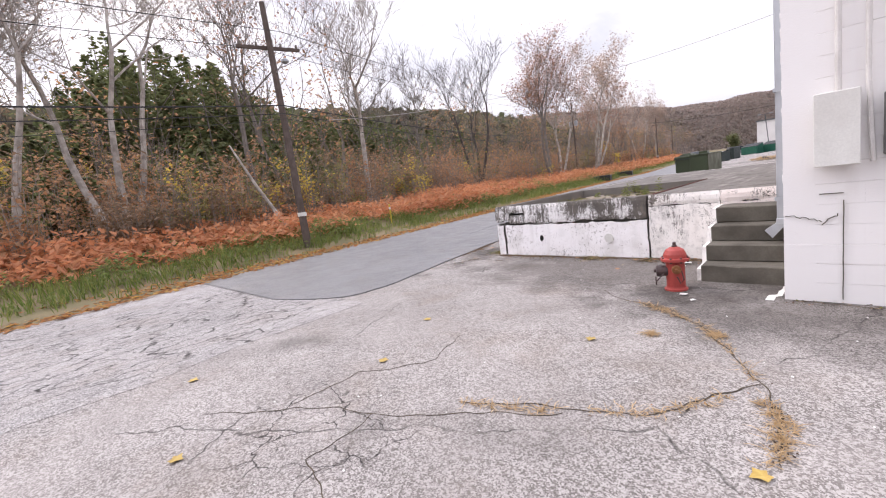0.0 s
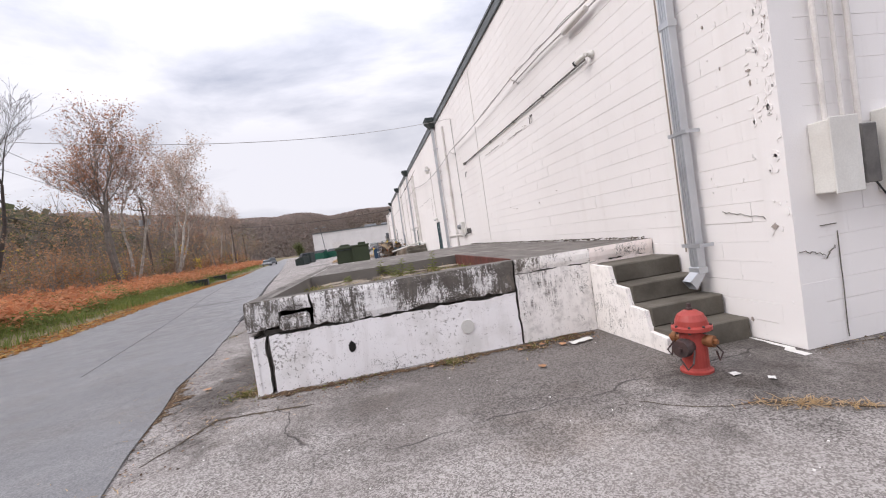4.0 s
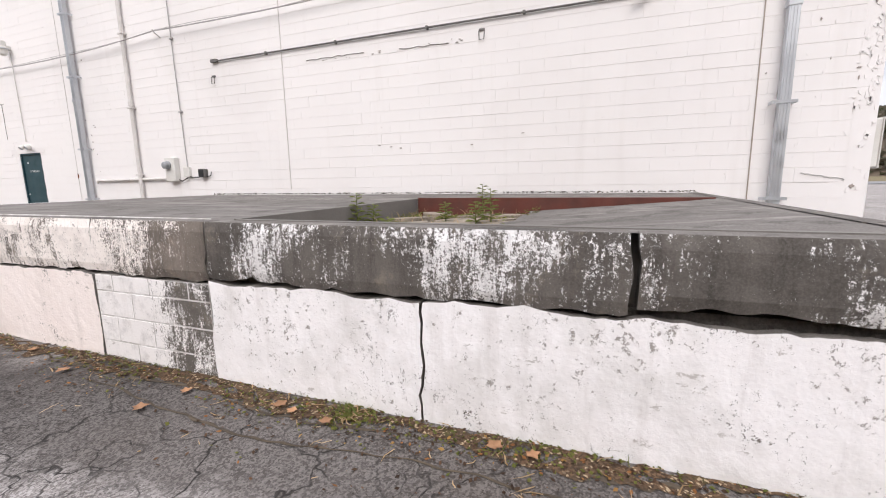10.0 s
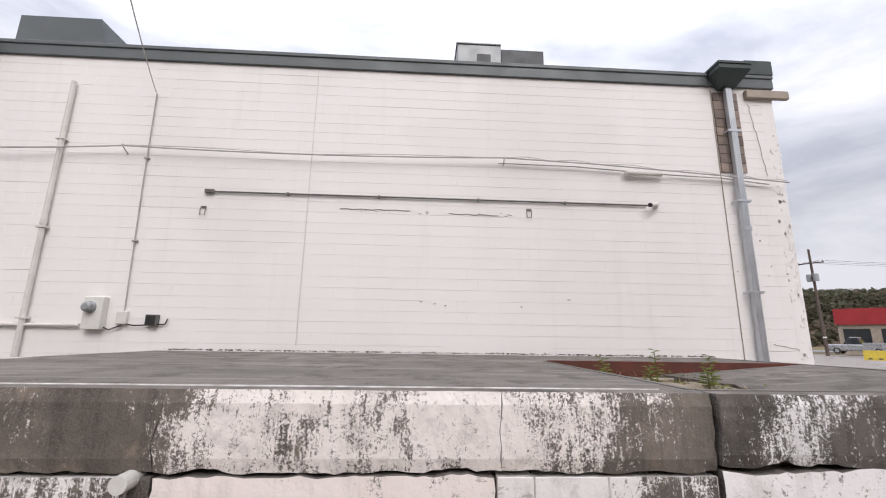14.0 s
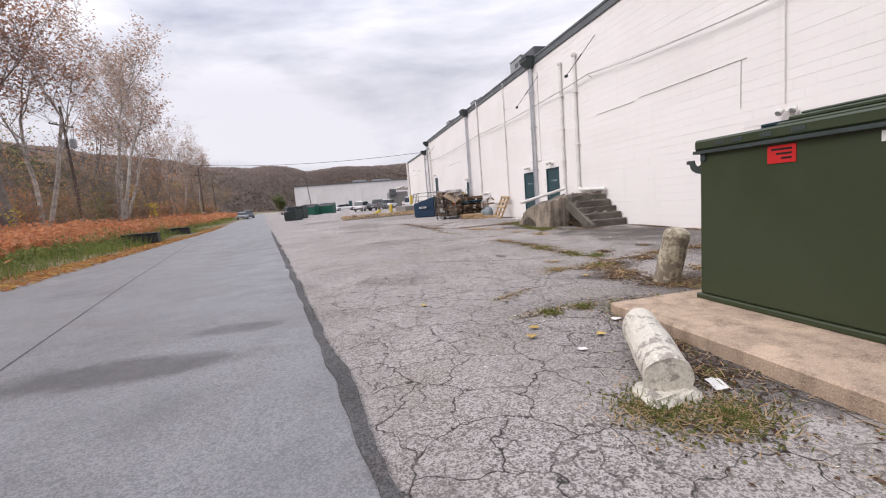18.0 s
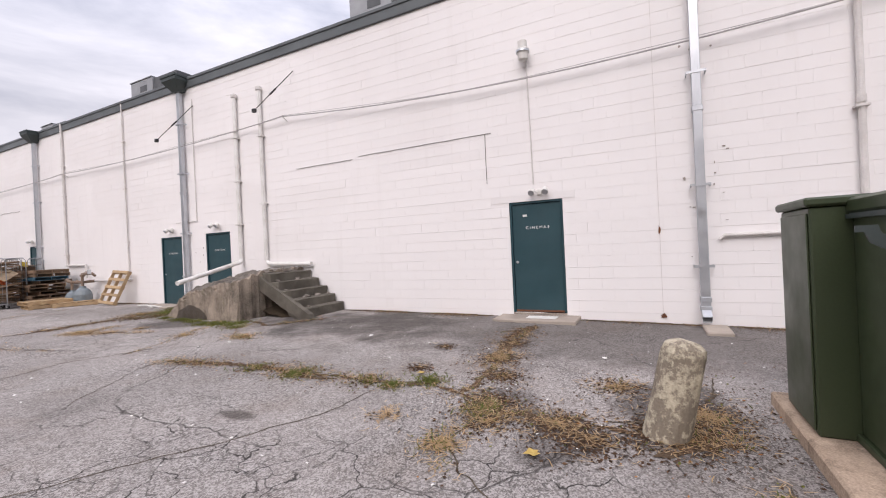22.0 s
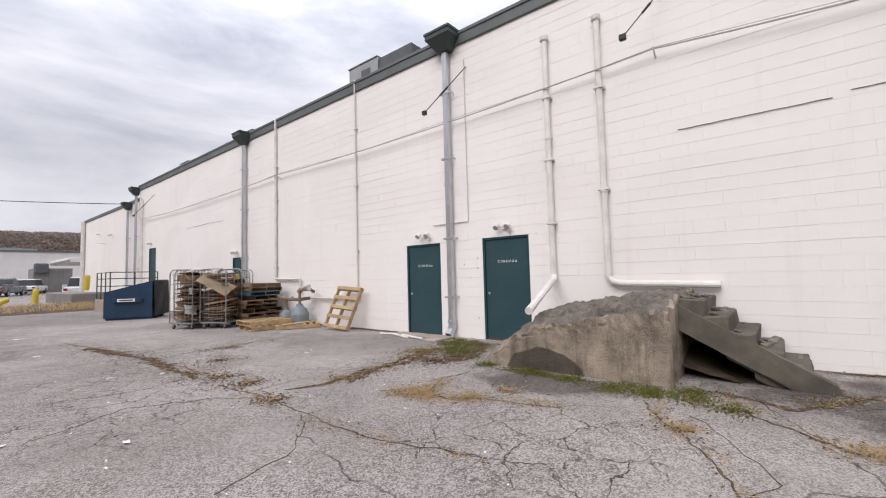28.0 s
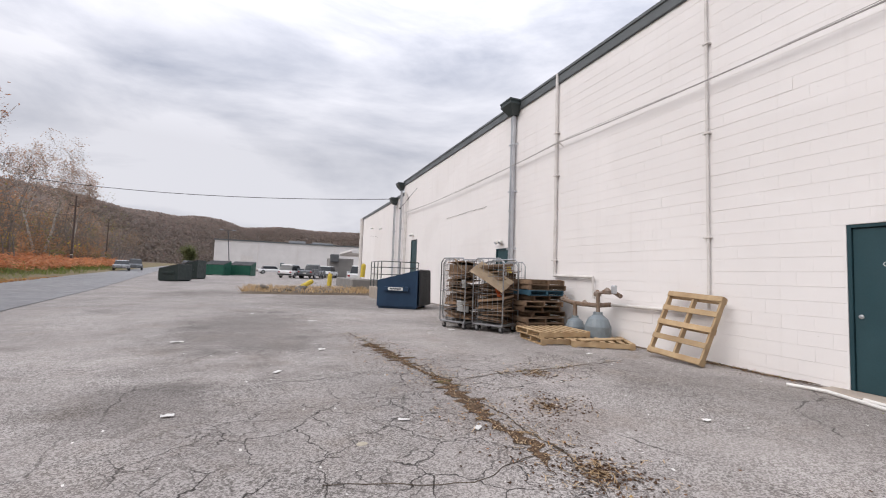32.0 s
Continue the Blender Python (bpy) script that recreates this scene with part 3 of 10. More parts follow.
def ground_sheet():
    xs = [-2000, -900, -400, -200, -120, -90] + [-80 + 3 * i for i in range(21)] + [-18 + 2 * i for i in range(10)] + [4, 30, 80, 200, 500, 1000, 2500]
    ys = [-2000, -700, -250, -120, -80, -55] + [-40 + 4 * i for i in range(46)] + [160, 200, 280, 420, 700, 1300, 3000]
    bm = bmesh.new()
    rows = [[bm.verts.new((x, y, land(max(x, -80), min(max(y, -60), 180)) if x < 0 else rise(0, min(max(y, -60), 180)) - 0.06)) for y in ys] for x in xs]
    for a, b in zip(rows, rows[1:]):
        for j in range(len(ys) - 1):
            bm.faces.new((a[j], b[j], b[j + 1], a[j + 1]))
    for f in bm.faces:
        c = f.calc_center_median()
        f.material_index = 1 if road_left(c.y) - c.x > 8.5 else 0
    ob = obj("ground", bm, ["verge_ground", "wood_floor"], smooth=True)
    structure(ob, "rough grassy ground with bare soil and fallen leaves", "ground")


ground_sheet()


def strip(name, left, right, ys, z, material, label, category, nx=6, rag=0.0, thick=0.04):
    """A paved sheet between two edges given as functions of y, with worn edges and a thickness."""
    bm = bmesh.new()
    rows = []
    for y in ys:
        l, r = left(y), right(y)
        r += rag * noise.noise(Vector((y * 1.9, 3.1, 0))) + rag * 0.5 * noise.noise(Vector((y * 6.1, 7.7, 0)))
        l += rag * noise.noise(Vector((y * 1.3, 9.1, 0)))
        row = [bm.verts.new((l, y, rise(l, y) + z - thick))]
        row += [bm.verts.new((l + (r - l) * i / nx, y, rise(0, y) + z)) for i in range(nx + 1)]
        row.append(bm.verts.new((r, y, rise(r, y) + z - thick)))
        rows.append(row)
    for a, b in zip(rows, rows[1:]):
        for j in range(len(a) - 1):
            bm.faces.new((a[j], a[j + 1], b[j + 1], b[j]))
    ob = obj(name, bm, material)
    return structure(ob, label, category)


yard_ys = [-45, -30, -20] + [-14 + 2 * i for i in range(36)] + [62, 75, 90, 110, 140, 175, 200]
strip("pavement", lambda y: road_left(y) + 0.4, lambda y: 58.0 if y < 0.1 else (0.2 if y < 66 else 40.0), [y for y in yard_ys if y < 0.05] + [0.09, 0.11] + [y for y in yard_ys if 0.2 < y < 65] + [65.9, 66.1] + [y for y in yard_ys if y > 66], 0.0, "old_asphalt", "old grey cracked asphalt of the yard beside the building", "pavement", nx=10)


def road_edge(y):
    """The right edge of the fresh road, rounded off where it ends."""
    if y < -1.3:
        return -5.73 - 1.7 * ((-1.3 - y) / 1.28) ** 3
    return road_right(y) + 0.42 * max(0.0, min(1.0, (3.0 - y) / 4.0))


road_ys = [-2.58 + 0.06 * i for i in range(22)] + [-1.2 + 0.35 * i for i in range(168)] + [58 + 3 * i for i in range(48)]
strip("road", lambda y: road_left(y), road_edge, road_ys, 0.02, "road_asphalt", "smooth blue-grey asphalt road with a worn ragged edge", "road", rag=0.035)
old_ys = [-45, -30] + [-20 + 1.0 * i for i in range(19)]
strip("road_old", lambda y: road_left(y), lambda y: road_right(y) + 0.9 + 0.4 * y / 10, old_ys, 0.0045, "road_old_asphalt", "older worn end of the asphalt road", "road", rag=0.15, thick=0.004)
# dark sealant along the seam between road and yard, and along the dock
strip("road_seam", lambda y: -11.74 - 0.231 * (y - 16.9) - 0.012, lambda y: -11.74 - 0.231 * (y - 16.9) + 0.012, [5.0 + 0.5 * i for i in range(80)], 0.0225, "seal_asphalt", "thin dark seam along the road", "road seam", nx=1, thick=0.002)
strip("road_edge_seal", lambda y: road_right(y) - 0.05 + 0.03 * noise.noise(Vector((y * 2.5, 4, 1))), lambda y: road_right(y) + 0.05 + 0.07 * noise.noise(Vector((y * 0.8, 1, 1))), [9 + 0.12 * i for i in range(260)], 0.031, "seal_asphalt", "dark crumbling tar seam along the road's edge", "road edge", nx=2, rag=0.05, thick=0.025)

# ---- main building ----
ROOF = 6.70
LEN, DEEP = 51.7, 34.0
COURSE, BLOCK = 0.203, 0.406
DOORS = [(18.29, 19.32, 0.16, 2.31), (27.58, 28.67, 0.10, 2.25), (29.83, 30.90, 0.08, 2.23), (39.3, 40.25, 0.12, 2.36), (48.9, 50.0, 0.75, 3.3)]


def wall_with_holes(name, length, height, holes, place, depth=0.25, z0=-0.3):
    """A wall in its own plane (along +x, facing -y) with openings cut through it."""
    xs = sorted({0.0, length, *(v for h in holes for v in h[:2])})
    zs = sorted({z0, height, *(v for h in holes for v in h[2:])})
    bm = bmesh.new()
    for a, b in zip(xs, xs[1:]):
        for c, d in zip(zs, zs[1:]):
            if not any(h[0] <= a and b <= h[1] and h[2] <= c and d <= h[3] for h in holes):
                box(bm, a, b, 0.0, depth, c, d)
    bmesh.ops.remove_doubles(bm, verts=bm.verts, dist=1e-5)
    seen = {}
    for f in bm.faces:
        seen.setdefault(tuple(round(v, 4) for v in f.calc_center_median()), []).append(f)
    bmesh.ops.delete(bm, geom=[f for fs in seen.values() if len(fs) > 1 for f in fs], context="FACES_ONLY")
    bm.transform(place)
    return obj(name, bm, "painted_block")


# the wall's own x runs along +y of the world and it faces -x
LONG = Matrix(((0, 1, 0, 0.006), (1, 0, 0, 0), (0, 0, 1, 0), (0, 0, 0, 1)))
END = Matrix(((1, 0, 0, 0), (0, 1, 0, 0.006), (0, 0, 1, 0), (0, 0, 0, 1)))
SIDE_DOOR = (1.58, 2.52, 0.12, 2.28)
wall_long = wall_with_holes("wall_west", LEN, ROOF, DOORS, LONG)
structure(wall_long, "long white painted concrete block wall with flaking paint", "wall")
wall_end = wall_with_holes("wall_south", DEEP, ROOF, [SIDE_DOOR], END)
structure(wall_end, "white painted concrete block end wall", "wall")


def plain_wall(name, *dims):
    return structure(obj(name, boxes(dims), "painted_block"), "white painted block wall", "wall")


plain_wall("wall_annex_west", 0.05, 0.3, LEN, 65.0, -0.3, 6.15)
plain_wall("wall_annex_north", 0.3, 20.0, 64.75, 65.0, -0.3, 6.15)
plain_wall("wall_north", 0.3, DEEP, LEN - 0.25, LEN, -0.3, ROOF)
plain_wall("wall_east", DEEP - 0.25, DEEP, 0.3, LEN - 0.3, -0.3, ROOF)
structure(obj("roof", boxes((0.2, DEEP - 0.3, 0.2, LEN - 0.3, ROOF - 0.30, ROOF - 0.12)), "roofing"), "flat grey built-up roof", "roof")
structure(obj("roof_annex", boxes((0.3, 20.0, LEN + 0.02, 64.7, 5.8, 6.0)), "roofing"), "flat grey built-up roof of the annex", "roof")


def fascia(name, runs):
    bm = bmesh.new()
    for x0, x1, y0, y1, z0, z1 in runs:
        box(bm, x0, x1, y0, y1, z0, z1, 0.012)
    return structure(obj(name, bm, "fascia_metal"), "dark grey sheet metal roof edge", "roof trim")


fascia("fascia_west", [(-0.05, 0.22, -0.05, LEN + 0.05, ROOF - 0.03, ROOF + 0.26), (-0.075, -0.05, -0.05, LEN + 0.05, ROOF + 0.19, ROOF + 0.275)])
fascia("fascia_south", [(0.22, DEEP, -0.05, 0.22, ROOF - 0.03, ROOF + 0.26)])
fascia("fascia_annex", [(0.0, 0.25, LEN + 0.05, 65.05, 6.12, 6.32)])


def block_face(seed, length, rows, holes, keep, near):
    """The blocks of a wall face: (near ones singly, the rest together) as boxes (x0, x1, z0, z1, out)."""
    rnd = random.Random(seed)
    one, rest = [], []
    for r in range(rows):
        z0, z1 = r * COURSE, (r + 1) * COURSE
        x = -BLOCK / 2 * (r % 2)
        while x < length:
            a, b = max(0.0, x), min(length, x + BLOCK)
            x += BLOCK
            zb, zt = z0, z1
            for h in holes:
                if a < h[1] and b > h[0] and zb < h[3] and zt > h[2]:
                    # cut the block back to the opening's edge
                    if zt > h[3] + 0.02 and zb < h[3]:
                        zb = h[3]
                    elif a < h[0]:
                        b = h[0]
                    elif b > h[1]:
                        a = h[1]
                    else:
                        b = a
            if b - a < 0.02 or zt - zb < 0.02:
                continue
            k = noise.noise(Vector((a * 0.45, r * 1.7, seed)))
            out = 0.0050 + rnd.random() * 0.0008 + (0.0022 if k > 0.30 else 0.0) + (0.003 if rnd.random() < 0.01 else 0)
            (one if near(a, z0) and zb == z0 else rest).append((a, b, zb, zt, out))
    return one, rest


JOINT = 0.0012


def slab_mesh(bm_or_none, a, b, z0, z1, out, place):
    j, e = JOINT, 0.0004
    v = 0.0013 + 0.0032 * max(0.0, min(1.0, (0.38 if a < 12.5 else 0.16) + 1.7 * noise.noise(Vector((a * 0.55, z0 * 3.1, 4.2)))))
    lo = [(a + j * 0.2, 0, z0 + j), (b - j * 0.2, 0, z0 + j), (b - j * 0.2, 0, z1 - j), (a + j * 0.2, 0, z1 - j)]
    hi = [(a + e, -out, z0 + v), (b - e, -out, z0 + v), (b - e, -out, z1 - v), (a + e, -out, z1 - v)]
    return [place @ Vector(p) for p in lo + hi]


SLAB_FACES = [(4, 5, 6, 7), (0, 1, 5, 4), (1, 2, 6, 5), (2, 3, 7, 6), (3, 0, 4, 7)]


def joined_slabs(name, slabs, place, parent):
    verts, faces = [], []
    for s in slabs:
        n = len(verts)
        verts += slab_mesh(None, *s, place)
        faces += [tuple(n + i for i in f) for f in SLAB_FACES]
    me = bpy.data.meshes.new(name)
    me.from_pydata(verts, [], faces)
    me.materials.append(MATS["painted_block"])
    ob = new(name, me)
    ob.parent = parent
    return tagged(ob, kind="stuff")


def lay_blocks():
    near = lambda a, z: 15.0 < a < 22.0 and z < 3.2
    one, rest = block_face(3, LEN, 33, DOORS, None, near)
    joined_slabs("block_courses", rest, LONG, wall_long)
    single = {}
    for a, b, z0, z1, out in one[:300]:
        key = (round(b - a, 3), round(out, 3), round(noise.noise(Vector((a * 0.55, z0 * 3.1, 4.2))), 1))
        if key not in single:
            me = bpy.data.meshes.new("block")
            me.from_pydata([p - Vector((0, a, z0)) for p in slab_mesh(None, a, b, z0, z1, out, LONG)], [], SLAB_FACES)
            me.materials.append(MATS["painted_block"])
            single[key] = me
        ob = new("block", single[key])
        ob.parent = wall_long
        ob.location = (0, a, z0)
    if one[300:]:
        joined_slabs("block_courses", one[300:], LONG, wall_long)
    one, rest = block_face(4, DEEP, 33, [SIDE_DOOR], None, lambda a, z: False)
    joined_slabs("block_courses", rest, END, wall_end)


# ---- loading dock ----
DX, DY0, DY1, DZ = -5.30, 1.94, 11.88, 1.09
PIT = (-5.06, -2.02, 2.15, 5.66)


def pit_floor(y):
    """The height of the sunken bay: a slab that slopes down to the broken far part."""
    return DZ - 0.004 - 0.15 * max(0.0, min(1.0, (y - PIT[2]) / 1.95)) if y < 4.1 else 0.86


def dock():
    dock_ob = thing("loading_dock", "concrete loading dock with peeling white paint and cracked dark cap", "loading dock")
    # cores, a little behind the faces, so that the cracks are dark
    part("core", boxes((DX + 0.12, -0.02, DY0 + 0.12, DY1 - 0.05, -0.2, 0.72)), "cap_stone", dock_ob, "dark inside behind the cracks")

    def face(name, a, b, material, z0, z1, along, out=0.0, depth=0.14, cuts=(), seed=0, wob=0.012, square=False):
        """A facing slab with uneven edges, a to b along y (side) or x (front)."""
        bm = bmesh.new()
        n = max(2, int((b - a) / 0.045))
        m = max(2, int((z1 - z0) / 0.06))
        grid = []
        for i in range(n + 1):
            row = []
            for k in range(m + 1):
                u, z = a + (b - a) * i / n, z0 + (z1 - z0) * k / m
                if i in (0, n) and not (square and i == 0):
                    u += 0.026 * noise.noise(Vector((z * 5, round((a, b)[i > 0] * 4) * 3.1, 1)))
                    u += 0.012 * noise.noise(Vector((z * 19, round((a, b)[i > 0] * 4) * 1.1, 6)))
                    u += 0.006 * noise.noise(Vector((z * 31, seed * 1.1 + i, 6)))
                if k in (0, m) and 0.05 < z < 1.0:
                    z += wob * 1.9 * noise.noise(Vector((u * 4.0, seed * 5.3 + k, 2)))
                    z += wob * 1.3 * max(-0.2, noise.noise(Vector((u * 13.0, seed * 2.3 + k, 8))))
                    z += wob * 0.5 * noise.noise(Vector((u * 37.0, seed * 2.3 + k, 3)))
                o = 0.006 * noise.noise(Vector((u * 2, z * 2, seed)))
                o += 0.003 * noise.noise(Vector((u * 14, z * 14, seed)))
                if k == m and z > 1.0 or k == 0 and z0 > 0.4:
                    o -= 0.014 + 0.02 * max(0, noise.noise(Vector((u * 8, seed, 5))))
                row.append((u, z, o))
            grid.append(row)

        def at(u, z, o):
            return (DX - out - o, u, z) if along == "y" else (u, DY0 - out - o, z)

        vs = [[bm.verts.new(at(*p)) for p in row] for row in grid]
        back = [[bm.verts.new(at(p[0], p[1], -depth)) for p in row] for row in grid]
        for i in range(n):
            for k in range(m):
                bm.faces.new((vs[i][k], vs[i + 1][k], vs[i + 1][k + 1], vs[i][k + 1]))
        for i in range(n):
            bm.faces.new((vs[i][0], back[i][0], back[i + 1][0], vs[i + 1][0]))
            bm.faces.new((vs[i][m], vs[i + 1][m], back[i + 1][m], back[i][m]))
        for k in range(m):
            bm.faces.new((vs[0][k], vs[0][k + 1], back[0][k + 1], back[0][k]))
            bm.faces.new((vs[n][k], back[n][k], back[n][k + 1], vs[n][k + 1]))
        bm.faces.ensure_lookup_table()
        first_end = n * m + 2 * n
        # edge faces are bare concrete, its darker colour also standing for shade in the cracks
        for i, f in enumerate(bm.faces):
            f.material_index = 0 if i < n * m or (square and i >= first_end and (i - first_end) % 2 == 0) else 1
        bmesh.ops.recalc_face_normals(bm, faces=bm.faces)
        return part(name, bm, [material, "cap_stone"], dock_ob)

    def block_rows(first, last, seed):
        """Small flaking blocks of the base, a course at a time, with white mortar between."""
        rnd = random.Random(seed)
        for r in range(4):
            z0 = r * 0.2 - 0.06
            y = first - 0.2 * (r % 2)
            while y < last - 0.03:
                a, b = max(first, y), min(last, y + 0.4)
                y += 0.4
                if b - a < 0.06:
                    continue
                o = rnd.uniform(0.0, 0.002)
                bm = boxes((DX - o, DX + 0.1, a + 0.005, b - 0.005, z0 + 0.005, min(z0 + 0.195, 0.664)), bevel=0.003)
                part("block", bm, "dock_end_paint", dock_ob)

    # side face along the yard: base panels from the near corner on
    face("base_panel", DY0 - 0.012, 4.165, "dock_paint", -0.15, 0.70, "y", 0.016, depth=0.05, seed=1, square=True)
    face("base_panel", 4.18, 5.715, "dock_paint", -0.15, 0.69, "y", 0.014, seed=2)
    face("base_panel", 6.945, 8.69, "dock_paint_cream", -0.15, 0.665, "y", 0.006, seed=4)
    for a, b in ((8.80, DY1 - 0.006), (5.735, 6.935)):
        part("mortar", boxes((DX + 0.0015, DX + 0.06, a, b, -0.15, 0.664)), "mortar_white", dock_ob, "pale mortar of the block courses")
    part("wet_strip", boxes((DX + 0.004, DX + 0.06, 8.695, 8.795, -0.15, 0.664), bevel=0.003), "cap_stone", dock_ob, "dark wet strip below the drain pipe")
    block_rows(8.80, DY1 - 0.006, 21)
    block_rows(5.735, 6.935, 22)
    # drain stub at the joint
    bm = bmesh.new()
    lathe(bm, [(0.030, -0.09), (0.045, -0.09), (0.045, 0.06), (0.030, 0.06)], 14, (DX, 8.79, 0.655), "x")
    part("drain_pipe", bm, "pvc_white", dock_ob, "short white drain pipe sticking out")
    # near-black disc in the mouth, coloured for the shade inside the pipe
    bm = bmesh.new()
    lathe(bm, [(0.004, -0.086), (0.031, -0.086), (0.031, -0.08)], 14, (DX, 8.79, 0.655), "x")
    part("drain_mouth", bm, "gap_dark", dock_ob)
    face("cap", DY0 - 0.035, 3.115, "dock_cap_dark", 0.76, DZ, "y", 0.030, seed=6, wob=0.03, square=True)
    face("cap", 3.145, 5.70, "dock_cap_dark", 0.715, DZ, "y", 0.022, seed=7, wob=0.02)
    face("cap", 5.73, 6.90, "dock_cap_bare", 0.685, DZ, "y", 0.006, seed=8)
    face("cap", 6.903, 8.70, "dock_cap_bare", 0.685, DZ, "y", 0.003, seed=9)
    face("cap", 8.703, DY1, "dock_cap_bare", 0.685, DZ, "y", 0.006, seed=10)
    # front face towards the hydrant
    face("base_panel", DX - 0.012, -5.155, "dock_paint", -0.15, 0.67, "x", 0.0, seed=11, square=True)
    face("base_panel", -5.105, -2.06, "dock_face_paint", -0.15, 0.665, "x", 0.0, seed=12, wob=0.015)
    face("base_panel", -2.03, -0.98, "dock_front_paint", -0.15, 0.90, "x", -0.01, seed=13)
    face("base_panel", -0.975, -0.02, "dock_paint_cream", -0.15, 0.90, "x", -0.012, seed=18)
    face("cap", DX - 0.02, -4.965, "dock_cap_dark", 0.765, DZ - 0.005, "x", 0.025, seed=14, wob=0.02, square=True)
    face("cap", -4.963, -4.60, "dock_cap_dark", 0.925, DZ, "x", 0.023, seed=24, wob=0.016)
    face("cap", -4.575, -2.06, "dock_cap_dark", 0.705, DZ, "x", 0.018, seed=15, wob=0.022)
    face("cap", -2.03, -0.98, "dock_front_paint", 0.905, DZ, "x", 0.0, seed=16)
    face("cap", -0.975, -0.02, "dock_paint_cream", 0.905, DZ, "x", -0.004, seed=19)
    # pale joint between the kerb and the deck
    bm = bmesh.new()
    tube(bm, [(DX + 0.21 + 0.012 * noise.noise(Vector((0, y * 1.7, 0))), y, DZ - 0.004) for y in (5.9 + 0.1 * i for i in range(59))], 0.007, 5)
    part("deck_joint", bm, "mortar_white", dock_ob, "thin pale joint along the deck's edge")
    # far end
    bm = boxes((DX, -0.02, DY1 - 0.1, DY1, -0.15, DZ - 0.004))
    part("end_panel", bm, "dock_end_paint", dock_ob)
    # loose lump of concrete under the cap
    bm = boxes((-4.965, -4.625, DY0 - 0.04, DY0 + 0.1, 0.70, 0.878), bevel=0.035)
    bmesh.ops.subdivide_edges(bm, edges=bm.edges, cuts=2)
    roughen(bm, 0.022, 9)
    part("broken_lump", bm, "dock_cap_dark", dock_ob, "loose broken lump of painted concrete")
    # round patch and drain hole on the front face
    bm = bmesh.new()
    lathe(bm, [(0.0, 0.0), (0.085, 0.0), (0.085, 0.02)], 14, (-2.75, DY0 + 0.005, 0.36), "y")
    for v in bm.verts:
        v.co.y = DY0 - 0.02 if v.co.y < DY0 + 0.015 else DY0 + 0.03
    part("patch", bm, "white_box", dock_ob, "round white filler patch")
    # the hole is a flat disc on the face, its inner shade painted on
    bm = bmesh.new()
    lathe(bm, [(0.050, 0.0), (0.054, 0.006)], 11, (-4.19, DY0 - 0.013, 0.375), "y")
    for v in bm.verts:
        k = 1 + 0.5 * noise.noise(Vector((v.co.x * 30, v.co.z * 30, 2)))
        v.co.x, v.co.z = -4.19 + (v.co.x + 4.19) * k * 0.85, 0.375 + (v.co.z - 0.375) * k * 1.1
    part("drain_hole", bm, "gap_dark", dock_ob, "drain hole, a flat disc coloured dark for its inner shade")
    # the deck round the pit
    x0, x1, y0, y1 = PIT
    deck = [(DX + 0.045, x0, DY0 + 0.05, DY1), (x1, -0.02, DY0 + 0.05, DY1), (x0, x1, y1, DY1), (x0, x1, DY0 + 0.05, y0)]
    bm = bmesh.new()
    for a, b, c, d in deck:
        nx, ny = max(1, int((b - a) / 0.35)), max(1, int((d - c) / 0.35))
        vs = [[bm.verts.new((a + (b - a) * i / nx, c + (d - c) * k / ny, 0)) for k in range(ny + 1)] for i in range(nx + 1)]
        for i in range(nx):
            for k in range(ny):
                bm.faces.new((vs[i][k], vs[i + 1][k], vs[i + 1][k + 1], vs[i][k + 1]))
    bmesh.ops.remove_doubles(bm, verts=bm.verts, dist=0.001)
    for v in bm.verts:
        v.co.z = DZ - 0.006 + 0.003 * noise.noise(v.co * 2.1)
    part("deck", bm, "deck_top", dock_ob, "weathered dark concrete deck")
    part("pit_wall", boxes((x0 - 0.05, x0, y0, y1, 0.6, DZ), (x0, x1, y1, y1 + 0.05, 0.6, DZ)), "dock_top", dock_ob)
    part("steel_edge", boxes((x1, x1 + 0.03, y0, y1, 0.6, DZ + 0.012), bevel=0.005), "rust_red", dock_ob, "rusty steel edge of the sunken bay")
    # the sloping slab, its far edge broken, and the lower floor beyond it
    bm = bmesh.new()
    n = 22
    ragged = [4.1 + 0.16 * noise.noise(Vector((i * 0.9, 3, 1))) - 0.12 * (i < 3) for i in range(13)]
    top = [[bm.verts.new((x0 + (x1 - x0) * i / 12, y0 + (ragged[i] - y0) * k / n, pit_floor(min(4.09, y0 + (ragged[i] - y0) * k / n)) + 0.006 * noise.noise(Vector((i * 0.5, k * 0.5, 0))))) for k in range(n + 1)] for i in range(13)]
    for p, q in zip(top, top[1:]):
        for k in range(n):
            bm.faces.new((p[k], q[k], q[k + 1], p[k + 1]))
        low = [bm.verts.new(v.co - Vector((0, 0.01, 0.10))) for v in (p[n], q[n])]
        bm.faces.new((p[n], q[n], low[1], low[0]))
    part("sunken_slab", bm, "deck_top", dock_ob, "sunken sloping slab with a broken edge")
    part("pit_bed", boxes((x0, x1, 3.6, y1, 0.74, 0.86)), "soil", dock_ob, "damp soil in the sunken bay")
    return dock_ob


dock()


